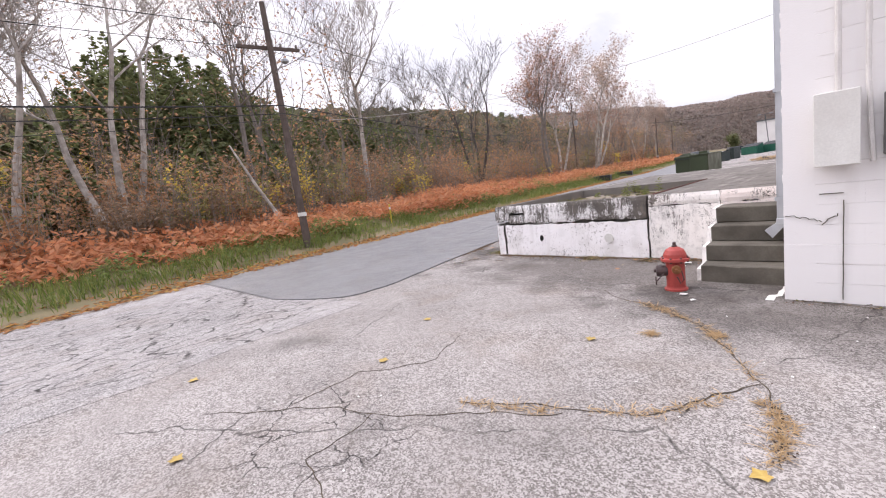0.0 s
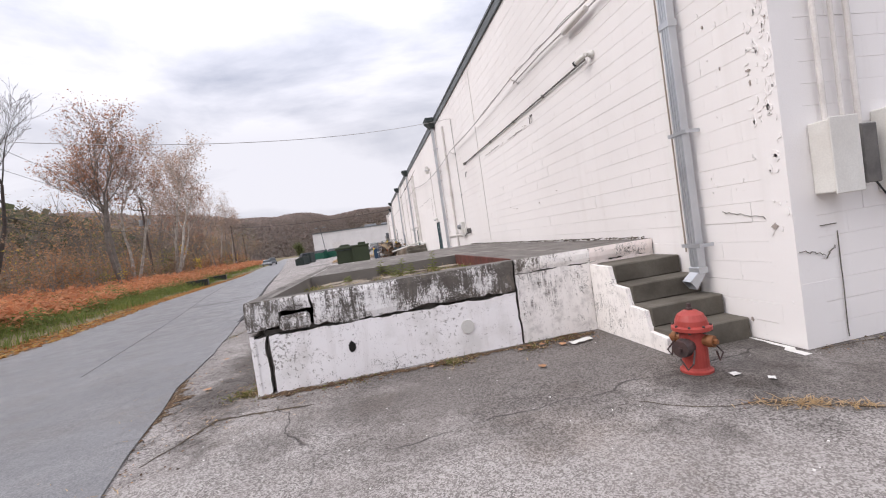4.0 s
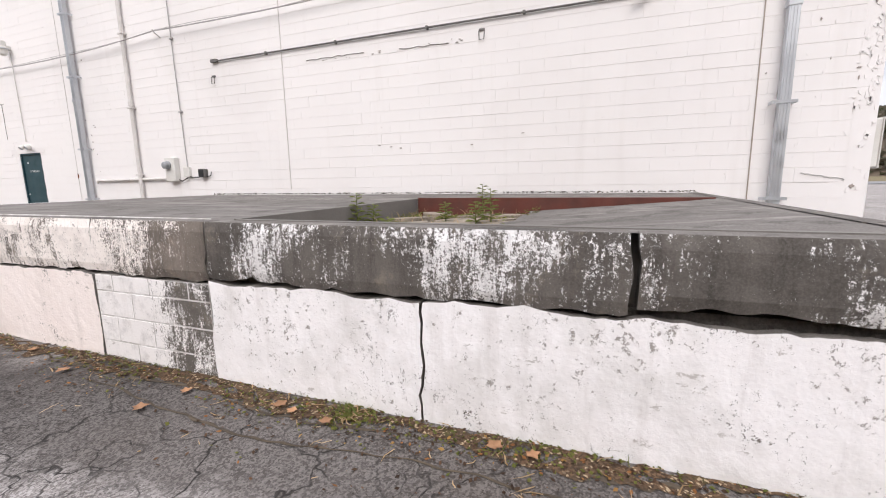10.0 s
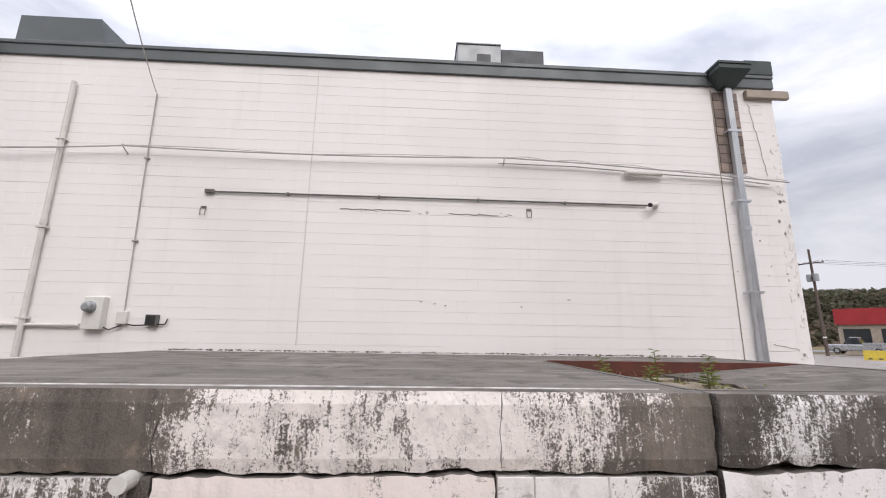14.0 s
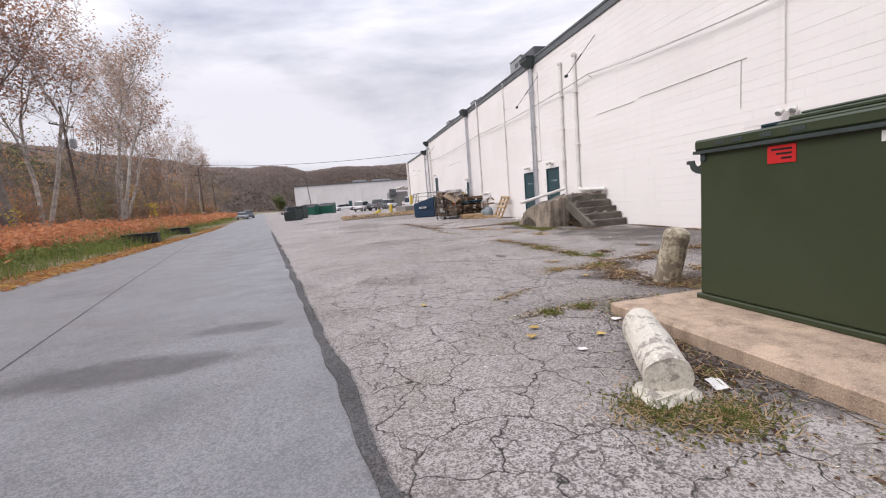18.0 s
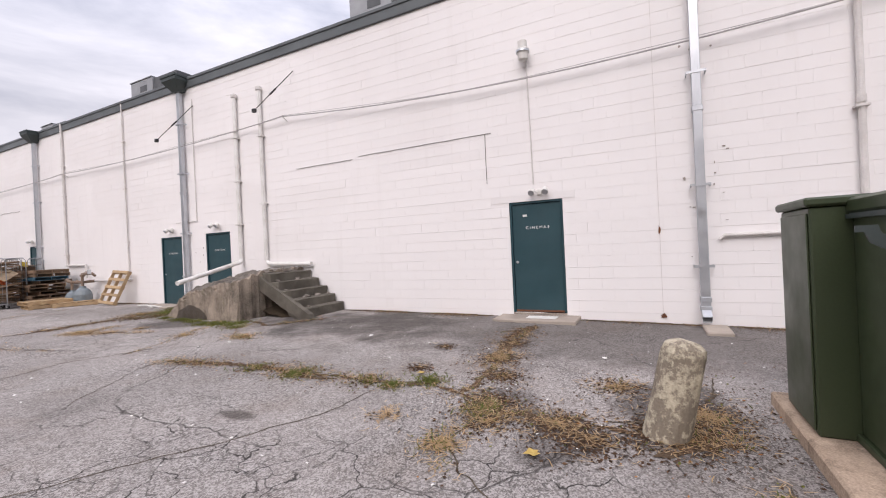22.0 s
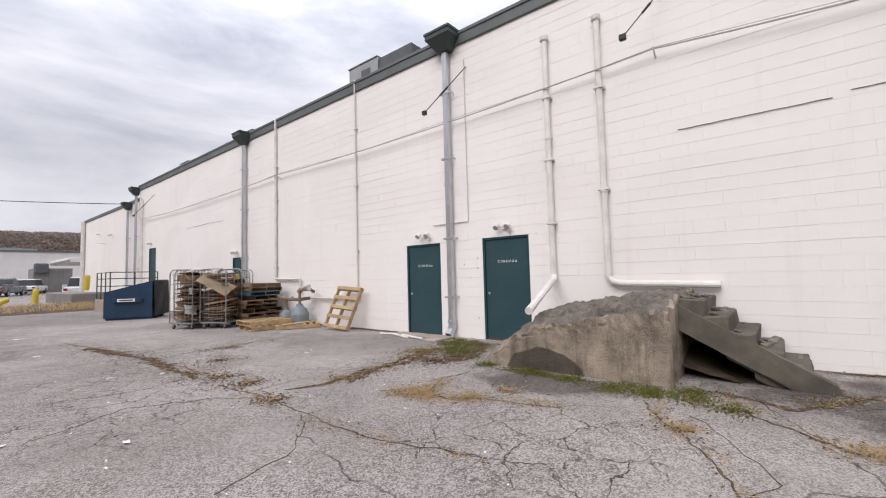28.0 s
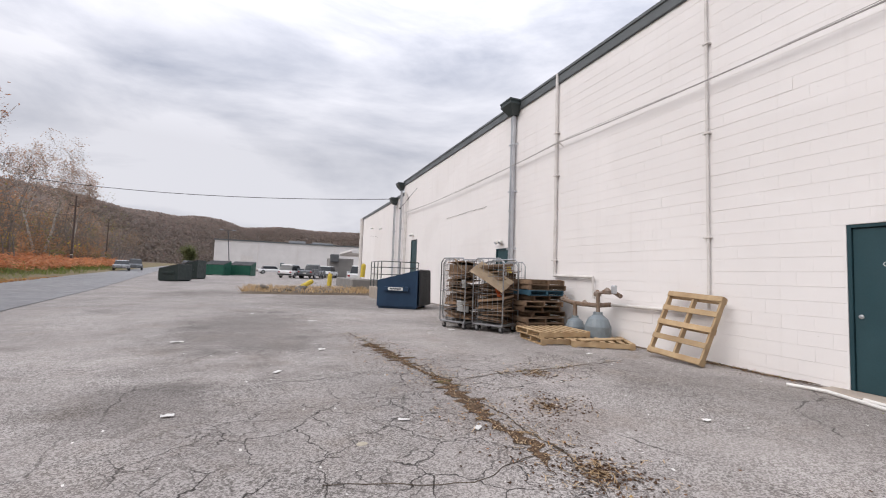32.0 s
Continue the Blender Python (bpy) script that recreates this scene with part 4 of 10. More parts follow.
def dock_steps():
    st = thing("dock_steps", "five worn concrete steps up to the loading dock", "steps")
    run, rs = 0.30, DZ / 5
    for i in range(4):
        top = rs * (i + 1)
        bm = boxes((-0.93, -0.02, 0.56 + run * i, DY0 + 0.005, rs * i - (0.1 if i == 0 else 0.0), top), bevel=0.012)
        bmesh.ops.subdivide_edges(bm, edges=[e for e in bm.edges if e.calc_length() > 0.3], cuts=6)
        roughen(bm, 0.008, 7, lambda c: c.x > -0.05)
        part("step", bm, "step_concrete", st)
    bm = bmesh.new()
    prof = [(0.60, -0.1), (0.60, 0.16), (0.86, 0.18), (0.90, 0.40), (1.16, 0.42), (1.20, 0.62), (1.46, 0.64), (1.50, 0.86), (DY0, 0.87), (DY0, -0.1)]
    lo = [bm.verts.new((-0.985, y, z)) for y, z in prof]
    hi = [bm.verts.new((-0.925, y, z)) for y, z in prof]
    bm.faces.new(lo)
    bm.faces.new(hi[::-1])
    for i in range(len(prof)):
        j = (i + 1) % len(prof)
        bm.faces.new((lo[i], hi[i], hi[j], lo[j]))
    bmesh.ops.recalc_face_normals(bm, faces=bm.faces)
    part("side_wall", bm, "dock_front_paint", st, "side of the steps with flaking white paint")


dock_steps()


# ---- doors ----


def steel_door(y0, y1, z0, z1, side="west", material="teal_door", words="", hinge=1, label="teal painted steel door, closed, flaking at the edges"):
    """A closed steel door in a steel frame, set in its opening in the long or the end wall."""
    d = thing("door", label, "door", kind="structure")
    w, h = y1 - y0, z1 - z0
    fr = 0.045
    bm = boxes((0, fr, 0.0, 0.14, 0, h), (w - fr, w, 0.0, 0.14, 0, h), (fr, w - fr, 0.0, 0.14, h - fr, h), bevel=0.004)
    part("door_frame", bm, "teal_door_dark" if material == "teal_door" else material, d)
    leaf = part("door_leaf", boxes((fr + 0.004, w - fr - 0.004, 0.03, 0.075, 0.012, h - fr - 0.004), bevel=0.004), material, d)
    part("kick_edge", boxes((fr + 0.01, w - fr - 0.01, 0.024, 0.03, 0.012, 0.05), bevel=0.002), "rust", leaf)
    x = w - fr - 0.004 if hinge > 0 else fr + 0.004
    for z in (0.22, h / 2, h - 0.3):
        bm = bmesh.new()
        tube(bm, [(x, 0.022, z - 0.05), (x, 0.022, z + 0.05)], 0.010, 8)
        part("hinge", bm, "teal_door_dark", leaf)
    lx = fr + 0.07 if hinge > 0 else w - fr - 0.07
    bm = bmesh.new()
    lathe(bm, [(0.028, 0.0), (0.028, -0.008), (0.012, -0.012), (0.012, -0.03)], 12, (lx, 0.03, 0.98), "y")
    part("lock", bm, "galvanised", leaf, "dull steel lock cylinder")
    if words:
        writing("lettering", words, 0.078, "white_lettering", leaf, Matrix.Translation((w * 0.52, 0.0285, h * 0.762)) @ Matrix.Rotation(radians(90), 4, "X"))
    part("threshold", boxes((0, w, -0.02, 0.16, -0.03, 0.0), bevel=0.004), "slab_concrete", d)
    if side == "west":
        d.matrix_basis = Matrix(((0, 1, 0, 0.012), (-1, 0, 0, y1), (0, 0, 1, z0), (0, 0, 0, 1)))
    else:
        d.matrix_basis = Matrix.Translation((y0, 0.012, z0))
    return d


for i, (a, b, c, e) in enumerate(DOORS):
    lab = "teal painted steel door, closed, with CINEMA6 in small white letters" if i < 3 else "teal painted steel door, closed, above a small landing"
    steel_door(a, b, c, e, words="CINEMA6" if i < 3 else "", label=lab)
steel_door(*SIDE_DOOR, side="south", material="grey_door", label="blue-grey painted steel door, closed, in the end wall")
# torn paper and a scrap of tape on one door
scrap = tagged(obj("paper_scrap", boxes((0.028, 0.032, 18.98, 19.06, 2.02, 2.06)), "white_lettering"), "torn white paper scrap stuck on the teal door", "paper scrap")


def door_slab(x0, x1, y0, y1, z):
    bm = boxes((x0, x1, y0, y1, z - 0.14, z), bevel=0.012)
    bmesh.ops.subdivide_edges(bm, edges=[e for e in bm.edges if e.calc_length() > 0.3], cuts=7)
    roughen(bm, 0.008, 5)
    return tagged(obj("door_slab", bm, "slab_concrete"), "worn tan concrete slab in front of a door", "concrete slab", kind="structure")


door_slab(-0.62, 0.0, 18.05, 19.55, 0.125)
door_slab(-0.35, 0.0, 29.75, 31.1, 0.135)
door_slab(1.2, 2.9, -1.15, -0.02, 0.05)

# ---- rainwater leaders ----


def leader(y, z_top, bright=0.0, foot=0.25, big=1.0):
    d = thing("downspout", "galvanised square downspout with a dark leader head", "downspout", (0, y, 0), group="downspouts along the wall")
    bm = bmesh.new()
    s = 0.34 * big
    top = [(-0.42, -s), (0.02, -s), (0.02, s), (-0.42, s)]
    bot = [(-0.22, -s * 0.42), (-0.02, -s * 0.42), (-0.02, s * 0.42), (-0.22, s * 0.42)]
    rings = [[bm.verts.new((x, v, z)) for x, v in ring] for ring, z in ((bot, z_top - 0.42), (top, z_top - 0.14), (top, z_top))]
    for a, b in zip(rings, rings[1:]):
        for j in range(4):
            bm.faces.new((a[j], a[(j + 1) % 4], b[(j + 1) % 4], b[j]))
    bm.faces.new(rings[0][::-1])
    bm.faces.new(rings[-1])
    part("leader_head", bm, "leader_head", d)
    part("rim", boxes((-0.44, -0.40, -s - 0.02, s + 0.02, z_top - 0.04, z_top + 0.01), (-0.40, 0.0, -s - 0.02, -s + 0.02, z_top - 0.04, z_top + 0.01), (-0.40, 0.0, s - 0.02, s + 0.02, z_top - 0.04, z_top + 0.01)), "leader_head", d)
    z = z_top - 0.42
    while z > foot + 0.2:
        low = max(foot + 0.15, z - 3.05)
        bm = boxes((-0.17, -0.065, -0.065, 0.065, low, z - 0.01), bevel=0.006)
        for k in (-0.035, 0.0, 0.035):
            box(bm, -0.177, -0.17, k - 0.008, k + 0.008, low, z - 0.01)
        part("pipe", bm, "galvanised", d)
        part("collar", boxes((-0.182, -0.055, -0.078, 0.078, low - 0.03, low + 0.05), bevel=0.006), "galvanised", d)
        z = low
    for z in (1.0, 2.3, 4.1, 5.6):
        if z < z_top - 0.6 and z > foot + 0.3:
            part("strap", boxes((-0.185, -0.180, -0.14, 0.14, z - 0.02, z + 0.02), (-0.18, 0.0, -0.14, -0.125, z - 0.02, z + 0.02), (-0.18, 0.0, 0.125, 0.14, z - 0.02, z + 0.02)), "galvanised", d)
    bm = bmesh.new()
    pts = [((-0.17, -0.065), (-0.065, -0.065), (-0.065, 0.065), (-0.17, 0.065))]
    a = [bm.verts.new((x, v, foot + 0.15)) for x, v in pts[0]]
    b = [bm.verts.new(p) for p in ((-0.30, -0.065, foot + 0.05), (-0.22, -0.065, foot - 0.05), (-0.22, 0.065, foot - 0.05), (-0.30, 0.065, foot + 0.05))]
    for j in range(4):
        bm.faces.new((a[j], a[(j + 1) % 4], b[(j + 1) % 4], b[j]))
    part("shoe", bm, "galvanised", d, "kicked-out bottom shoe")
    return d


leader(1.06, 7.0, foot=0.55)
leader(16.10, 6.98, foot=0.16)
leader(29.45, 6.98, foot=0.18)
leader(39.10, 6.95, foot=0.2, big=0.9)
leader(51.9, 6.85, foot=0.2, big=0.8)
leader(53.4, 6.2, foot=0.2, big=0.7)


def splash_block(y):
    bm = boxes((-0.85, -0.2, y - 0.17, y + 0.17, rise(0, y) - 0.03, rise(0, y) + 0.05), bevel=0.015)
    tagged(obj("splash_block", bm, "slab_concrete"), "small concrete splash block under a downspout", "splash block")


splash_block(16.0)
splash_block(29.5)

# raised roof corner and the beam end
structure(obj("roof_corner_cap", boxes((-0.08, 0.5, -0.06, 0.55, ROOF + 0.28, ROOF + 0.62), (-0.09, 0.5, 0.55, 0.80, ROOF + 0.28, ROOF + 0.42), bevel=0.01), "leader_head"), "dark stepped metal cap on the roof corner", "roof trim")
tagged(obj("beam_end", boxes((-0.10, 0.0, -0.32, 0.62, 6.42, 6.60), bevel=0.01), "slab_concrete"), "weathered grey timber beam end at the roof corner", "beam")
# corner pilaster seam: a shallow rib down the wall
structure(obj("wall_rib", boxes((-0.0165, -0.004, 1.34, 1.352, 0.9, 6.6)), "slab_concrete"), "narrow grey expansion joint down the wall", "joint")
structure(obj("wall_rib", boxes((-0.0125, -0.004, 16.705, 16.712, 0.2, 6.6)), "conduit_white"), "narrow grey expansion joint down the wall", "joint")
structure(obj("wall_rib", boxes((-0.0155, -0.004, 9.52, 9.535, 1.2, 6.6)), "conduit_white"), "thin vertical seam in the wall", "joint")


def bare_bricks():
    e = thing("bare_brick_patch", "bare brown masonry patch where the paint is missing", "masonry patch")
    simple("bare_brick", (0.30, 0.24, 0.205), (0.205, 0.165, 0.145), 6.0, 0.9, bump=0.7, vary=0.3)
    rnd = random.Random(8)
    for r in range(9):
        z = 4.74 + r * 0.2
        ys = [0.78, 1.0, 1.33] if r % 2 else [0.78, 1.16, 1.33]
        for a, b in zip(ys, ys[1:]):
            part("brick", boxes((-0.03 - rnd.random() * 0.008, 0.0, a + 0.006, b - 0.006, z + 0.006, z + 0.194), bevel=0.005), "bare_brick", e)


bare_bricks()

# ---- pipes, conduits and wires along the wall ----


def pipe_run(name, label, pts, r, material, brackets=(), group="", collars=()):
    e = thing(name, label, "pipe", group=group)
    bm = bmesh.new()
    tube(bm, pts, r, 10)
    part("run", bm, material, e, smooth=False)
    for p in brackets:
        p = Vector(p)
        part("clamp", boxes((-(abs(p.x) + r + 0.012), 0.0, p.y - r - 0.035, p.y + r + 0.035, p.z - 0.015, p.z + 0.015), bevel=0.003), material, e)
    for p in collars:
        bm = bmesh.new()
        tube(bm, [(p[0], p[1], p[2] - 0.05), (p[0], p[1], p[2] + 0.05)], r * 1.25, 10)
        part("coupling", bm, material, e)
    return e


def camera_conduit():
    e = thing("camera_conduit", "dark conduit along the wall with a small security camera", "conduit")
    part("run", tubes([(-0.035, 11.3, 3.98), (-0.035, 2.95, 3.98)], r=0.017), "conduit_dark", e)
    part("end_box", boxes((-0.07, -0.0, 11.25, 11.42, 3.95, 4.02), bevel=0.008), "conduit_dark", e)
    for y in (4.6, 6.3, 8.2, 9.9):
        part("clamp", boxes((-0.058, 0.0, y - 0.02, y + 0.02, 3.952, 4.008), bevel=0.003), "conduit_dark", e)
    bm = bmesh.new()
    lathe(bm, [(0.06, 0.0), (0.06, -0.03), (0.035, -0.06), (0.03, -0.12)], 14, (0, 2.78, 3.99), "x")
    part("camera_mount", bm, "white_box", e, "round white mount")
    bm = bmesh.new()
    tube(bm, [(-0.11, 2.80, 3.99), (-0.19, 2.98, 3.94)], 0.038, 12)
    cam_body = part("camera_body", bm, "white_box", e, "white bullet camera")
    bm = bmesh.new()
    tube(bm, [(-0.186, 2.97, 3.943), (-0.20, 3.0, 3.935)], 0.041, 12)
    part("lens_ring", bm, "black_plastic", cam_body)


camera_conduit()


def wall_bracket(y, z):
    e = thing("wall_ring", "small rusty ring bracket on the wall", "bracket")
    part("plate", boxes((-0.02, 0.0, y - 0.05, y + 0.05, z, z + 0.04), bevel=0.004), "conduit_dark", e)
    part("ring", tubes([(-0.03, y - 0.05, z), (-0.04, y - 0.04, z - 0.14), (-0.04, y + 0.04, z - 0.14), (-0.03, y + 0.05, z)], r=0.008, n=6), "conduit_dark", e)


wall_bracket(5.31, 3.80)
wall_bracket(11.42, 3.66)


def tube_lamp():
    e = thing("cable_muff", "long grey cable splice case hung on the wall cable", "cable splice")
    bm = bmesh.new()
    lathe(bm, [(0.01, -0.40), (0.05, -0.36), (0.055, 0.36), (0.01, 0.40)], 12, (-0.10, 3.0, 4.62), "y")
    part("case", bm, "conduit_white", e)


tube_lamp()


def sag(a, b, drop, n=10):
    a, b = Vector(a), Vector(b)
    return [a.lerp(b, i / n) - Vector((0, 0, drop * 4 * (i / n) * (1 - i / n))) for i in range(n + 1)]


def wall_cable():
    e = thing("wall_cable", "grey communication cable strung along the wall on hooks", "cable")
    stops = [(0.05, 4.52), (1.5, 4.62), (4.0, 4.76), (5.8, 4.82), (12.95, 4.78), (25.15, 5.05), (36.7, 4.98), (51.0, 4.95)]
    pts = []
    for (a, za), (b, zb) in zip(stops, stops[1:]):
        drop = 0.0 if b - a < 4 else (0.06 if b < 13 else (0.30 if b < 26 else 0.12))
        run = sag((-0.15, a, za), (-0.15, b, zb), drop, 12)
        pts += run[:-1]
    pts.append(Vector((-0.15, 51.0, 4.95)))
    part("cable", tubes(pts, r=0.013, n=6), "cable_grey", e)
    part("messenger", tubes([p + Vector((0.02, 0, 0.035 + 0.02 * math.sin(i))) for i, p in enumerate(pts)], r=0.006, n=4), "cable_grey", e)
    part("second_cable", tubes([Vector((-0.06, 5.9, 4.74)), Vector((-0.06, 4.4, 4.73)), Vector((-0.06, 2.6, 4.63)), Vector((-0.06, 1.4, 4.60)), Vector((-0.06, 0.4, 4.50))], r=0.012, n=6), "cable_grey", e)
    for y, z in stops[3:7]:
        part("hook", tubes([(0.0, y, z - 0.10), (-0.15, y, z - 0.02), (-0.17, y, z + 0.03)], r=0.014, n=6), "conduit_white", e)


wall_cable()
pipe_run("drop_cable", "thin black cable dropping down the wall", [(-0.03, 12.59, 5.95), (-0.03, 12.56, 4.0), (-0.03, 12.5, 1.72)], 0.011, "cable_grey", [(-0.03, 12.57, 4.6), (-0.03, 12.53, 3.0)])
pipe_run("service_drop", "black service cable from the street poles to the wall", sag((-0.05, 12.6, 5.97), (-15.65, 4.3, 5.2), 0.8, 24), 0.008, "cable_grey")
pipe_run("wall_pipe", "white painted pipe up the wall", [(-0.07, 14.13, 0.6), (-0.07, 14.13, 6.1)], 0.045, "conduit_white", [(-0.07, 14.13, z) for z in (1.6, 3.2, 4.9)], "white wall pipes", [(-0.07, 14.13, 3.3)])
pipe_run("wall_conduit", "horizontal white conduit along the wall", [(-0.05, 15.86, 1.42), (-0.05, 15.80, 1.48), (-0.05, 13.2, 1.49)], 0.030, "conduit_white", [(-0.05, 14.6, 1.49)])
pipe_run("wall_conduit", "thin vertical conduit beside the downspout", [(-0.03, 29.0, 2.63), (-0.03, 29.0, 6.3)], 0.012, "conduit_white")
pipe_run("wall_conduit", "thin short conduit leading to the downspout", [(-0.03, 30.0, 2.65), (-0.03, 29.0, 2.65)], 0.012, "conduit_white")
pipe_run("wall_pipe", "tall white plastic pipe up the wall, draining onto the concrete block", [(-0.08, 27.05, 5.93), (-0.08, 27.05, 1.45), (-0.14, 27.02, 1.36), (-2.20, 26.48, 0.97)], 0.055, "pvc_white", [(-0.08, 27.05, z) for z in (2.4, 3.6, 4.8)], "white wall pipes", [(-0.08, 27.05, 4.05)])
pipe_run("wall_pipe", "tall white plastic pipe with an elbow along the wall", [(-0.08, 26.06, 6.0), (-0.08, 26.06, 1.40), (-0.09, 25.98, 1.31), (-0.11, 25.85, 1.28), (-0.11, 24.45, 1.25)], 0.055, "pvc_white", [(-0.08, 26.06, z) for z in (2.9, 4.7)], "white wall pipes", [(-0.08, 26.06, 2.9)])
for y in (27.05, 26.06):
    cap_bm = bmesh.new()
    lathe(cap_bm, [(0.07, 0.0), (0.085, 0.02), (0.085, 0.09), (0.03, 0.13)], 12, (-0.08, y, 5.92))
    tagged(obj("vent_cap", cap_bm, "conduit_white"), "white cap on top of a wall pipe", "vent cap")
pipe_run("wall_pipe", "thin white pipe up the wall to the roof", [(-0.05, 32.72, 1.0), (-0.05, 32.75, 7.0)], 0.024, "conduit_white", [(-0.05, 32.74, z) for z in (2.2, 4.0, 5.6)], "white wall pipes")
pipe_run("wall_pipe", "white pipe up the wall to the roof", [(-0.06, 36.93, 1.5), (-0.06, 36.95, 6.95)], 0.042, "conduit_white", [(-0.06, 36.93, z) for z in (1.9, 4.15, 5.3)], "white wall pipes", [(-0.06, 36.94, 5.0)])
pipe_run("gas_pipe", "white gas pipe along the wall", [(-0.08, 36.93, 1.5), (-0.10, 35.45, 1.48), (-0.10, 35.42, 1.0)], 0.035, "conduit_white", [(-0.08, 36.2, 1.49)])
pipe_run("gas_pipe", "white gas pipe low along the wall", [(-0.10, 34.9, 0.90), (-0.08, 32.6, 0.92)], 0.035, "conduit_white", [(-0.08, 33.7, 0.91)])
pipe_run("wall_pipe", "grey conduit at the far corner", [(-0.06, 51.2, 1.2), (-0.06, 51.2, 6.2)], 0.04, "conduit_white", group="white wall pipes")
pipe_run("wall_pipe", "grey conduit at the far corner", [(-0.12, 50.75, 1.2), (-0.12, 50.75, 6.0)], 0.05, "conduit_white", group="white wall pipes")
pipe_run("wall_pipe", "white round drain pipe at the annex corner", [(-0.10, 64.7, 0.6), (-0.10, 64.7, 6.2)], 0.14, "conduit_white", group="white wall pipes")
pipe_run("street_cable", "black cable spanning the road to the far corner", sag((-0.2, 52.5, 6.0), (-24.9, 69.0, 7.8), 0.5, 20), 0.02, "cable_black")


def guy_rod(y0, z0, out=0.76, along=0.60, drop=1.10):
    e = thing("guy_rod", "thin black tie rod slanting out from the wall", "tie rod", group="tie rods on the wall")
    a, b = Vector((-0.02, y0, z0)), Vector((-out, y0 + along, z0 - drop))
    part("rod", tubes([a, b], r=0.010, n=6), "cable_black", e)
    m = a.lerp(b, 0.45)
    part("turnbuckle", tubes([m, m + (b - a).normalized() * 0.22], r=0.022, n=6), "cable_black", e)
    part("end_block", boxes((b.x - 0.04, b.x + 0.04, b.y - 0.05, b.y + 0.05, b.z - 0.05, b.z + 0.04), bevel=0.01), "cable_black", e)


guy_rod(24.85, 6.19)
guy_rod(28.95, 6.1)
guy_rod(49.2, 6.1)


def groove(name, pts, r=0.0055):
    """A chipped seam in the plaster."""
    bm = bmesh.new()
    tube(bm, pts, r, 5)
    roughen(bm, r, 6)
    tagged(obj(name, bm, "step_concrete"), "dark ragged seam in the painted wall", "wall seam", kind="structure")


rnd0 = random.Random(5)
groove("wall_seam", [(-0.010, 19.62 + i * 0.15, 3.73 + 0.006 * rnd0.random()) for i in range(23)])
groove("wall_seam", [(-0.010, 23.1 + i * 0.15, 3.68 + 0.008 * rnd0.random()) for i in range(13)])
groove("wall_seam", [(-0.008, 19.75 + 0.004 * rnd0.random(), 3.72 - i * 0.14) for i in range(8)])
groove("wall_seam", [(-0.008, 5.9 + i * 0.12, 3.68 + 0.03 * rnd0.random()) for i in range(9)])
groove("wall_seam", [(-0.008, 7.6 + i * 0.12, 3.72 + 0.02 * rnd0.random()) for i in range(12)])
groove("wall_seam", [(-0.008, 41.0 + i * 0.2, 3.9 + 0.03 * rnd0.random()) for i in range(20)])
groove("wall_seam", [(-0.008, 58.5 + i * 0.2, 4.1 + 0.05 * rnd0.random() + 0.02 * i) for i in range(14)])


def spot_crack(y0, z0, y1, z1, n, wob, seed):
    rnd = random.Random(seed)
    return [(-0.012, y0 + (y1 - y0) * i / n + rnd.uniform(-wob, wob), z0 + (z1 - z0) * i / n + rnd.uniform(-wob, wob)) for i in range(n + 1)]


groove("wall_crack", spot_crack(0.55, 6.3, 0.35, 4.7, 24, 0.02, 2), 0.004)
groove("wall_crack", spot_crack(0.75, 1.35, 0.25, 1.25, 18, 0.012, 3), 0.0035)
groove("wall_crack", [(x, -0.012, z) for _, x, z in spot_crack(0.02, 0.92, 0.30, 0.85, 14, 0.012, 4)], 0.004)
groove("wall_crack", [(x, -0.012, z) for _, x, z in spot_crack(0.30, 0.80, 0.42, 0.93, 6, 0.02, 5)], 0.005)
groove("wall_crack", [(0.46, -0.012, 0.05 + 0.1 * i) for i in range(11)], 0.005)
groove("wall_crack", [(0.28 + 0.02 * i, -0.012, 1.12) for i in range(10)], 0.005)


def flood_lamp(y, z):
    e = thing("wall_lamp", "round white industrial lamp on the wall with its conduit", "wall lamp")
    bm = bmesh.new()
    lathe(bm, [(0.05, 0.20), (0.085, 0.18), (0.09, 0.05), (0.125, 0.02), (0.125, -0.02), (0.10, -0.04), (0.085, -0.16), (0.03, -0.20)], 16, (-0.17, y, z))
    part("housing", bm, "white_box", e)
    bm = bmesh.new()
    lathe(bm, [(0.128, 0.0), (0.128, 0.035)], 16, (-0.17, y, z - 0.03))
    part("band", bm, "galvanised", e)
    part("arm", boxes((-0.10, 0.0, y - 0.05, y + 0.05, z - 0.02, z + 0.08), bevel=0.01), "white_box", e)
    part("conduit", tubes([(-0.03, y - 0.02, z - 0.1), (-0.03, y - 0.05, 2.62)], r=0.012, n=6), "conduit_white", e)


flood_lamp(18.86, 5.12)


def door_lamp(y, z, lens=1):
    e = thing("door_lamp", "small twin security lamp over a door", "wall lamp", group="lamps over the doors")
    part("junction_box", boxes((-0.06, 0.0, y - 0.05, y + 0.05, z - 0.05, z + 0.05), bevel=0.008), "white_box", e)
    for k in (-1, 1):
        bm = bmesh.new()
        tube(bm, [(-0.06, y + k * 0.03, z), (-0.10, y + k * 0.10, z + 0.02)], 0.012, 6)
        part("arm", bm, "white_box", e)
        bm = bmesh.new()
        tube(bm, [(-0.08, y + k * 0.12, z + 0.05), (-0.17, y + k * 0.13, z - 0.02)], 0.045, 12, 0.062)
        hd = part("lamp_head", bm, "white_box", e)
        bm = bmesh.new()
        tube(bm, [(-0.165, y + k * 0.13, z - 0.016), (-0.178, y + k * 0.13, z - 0.026)], 0.055, 12)
        part("glass", bm, "galvanised", hd)


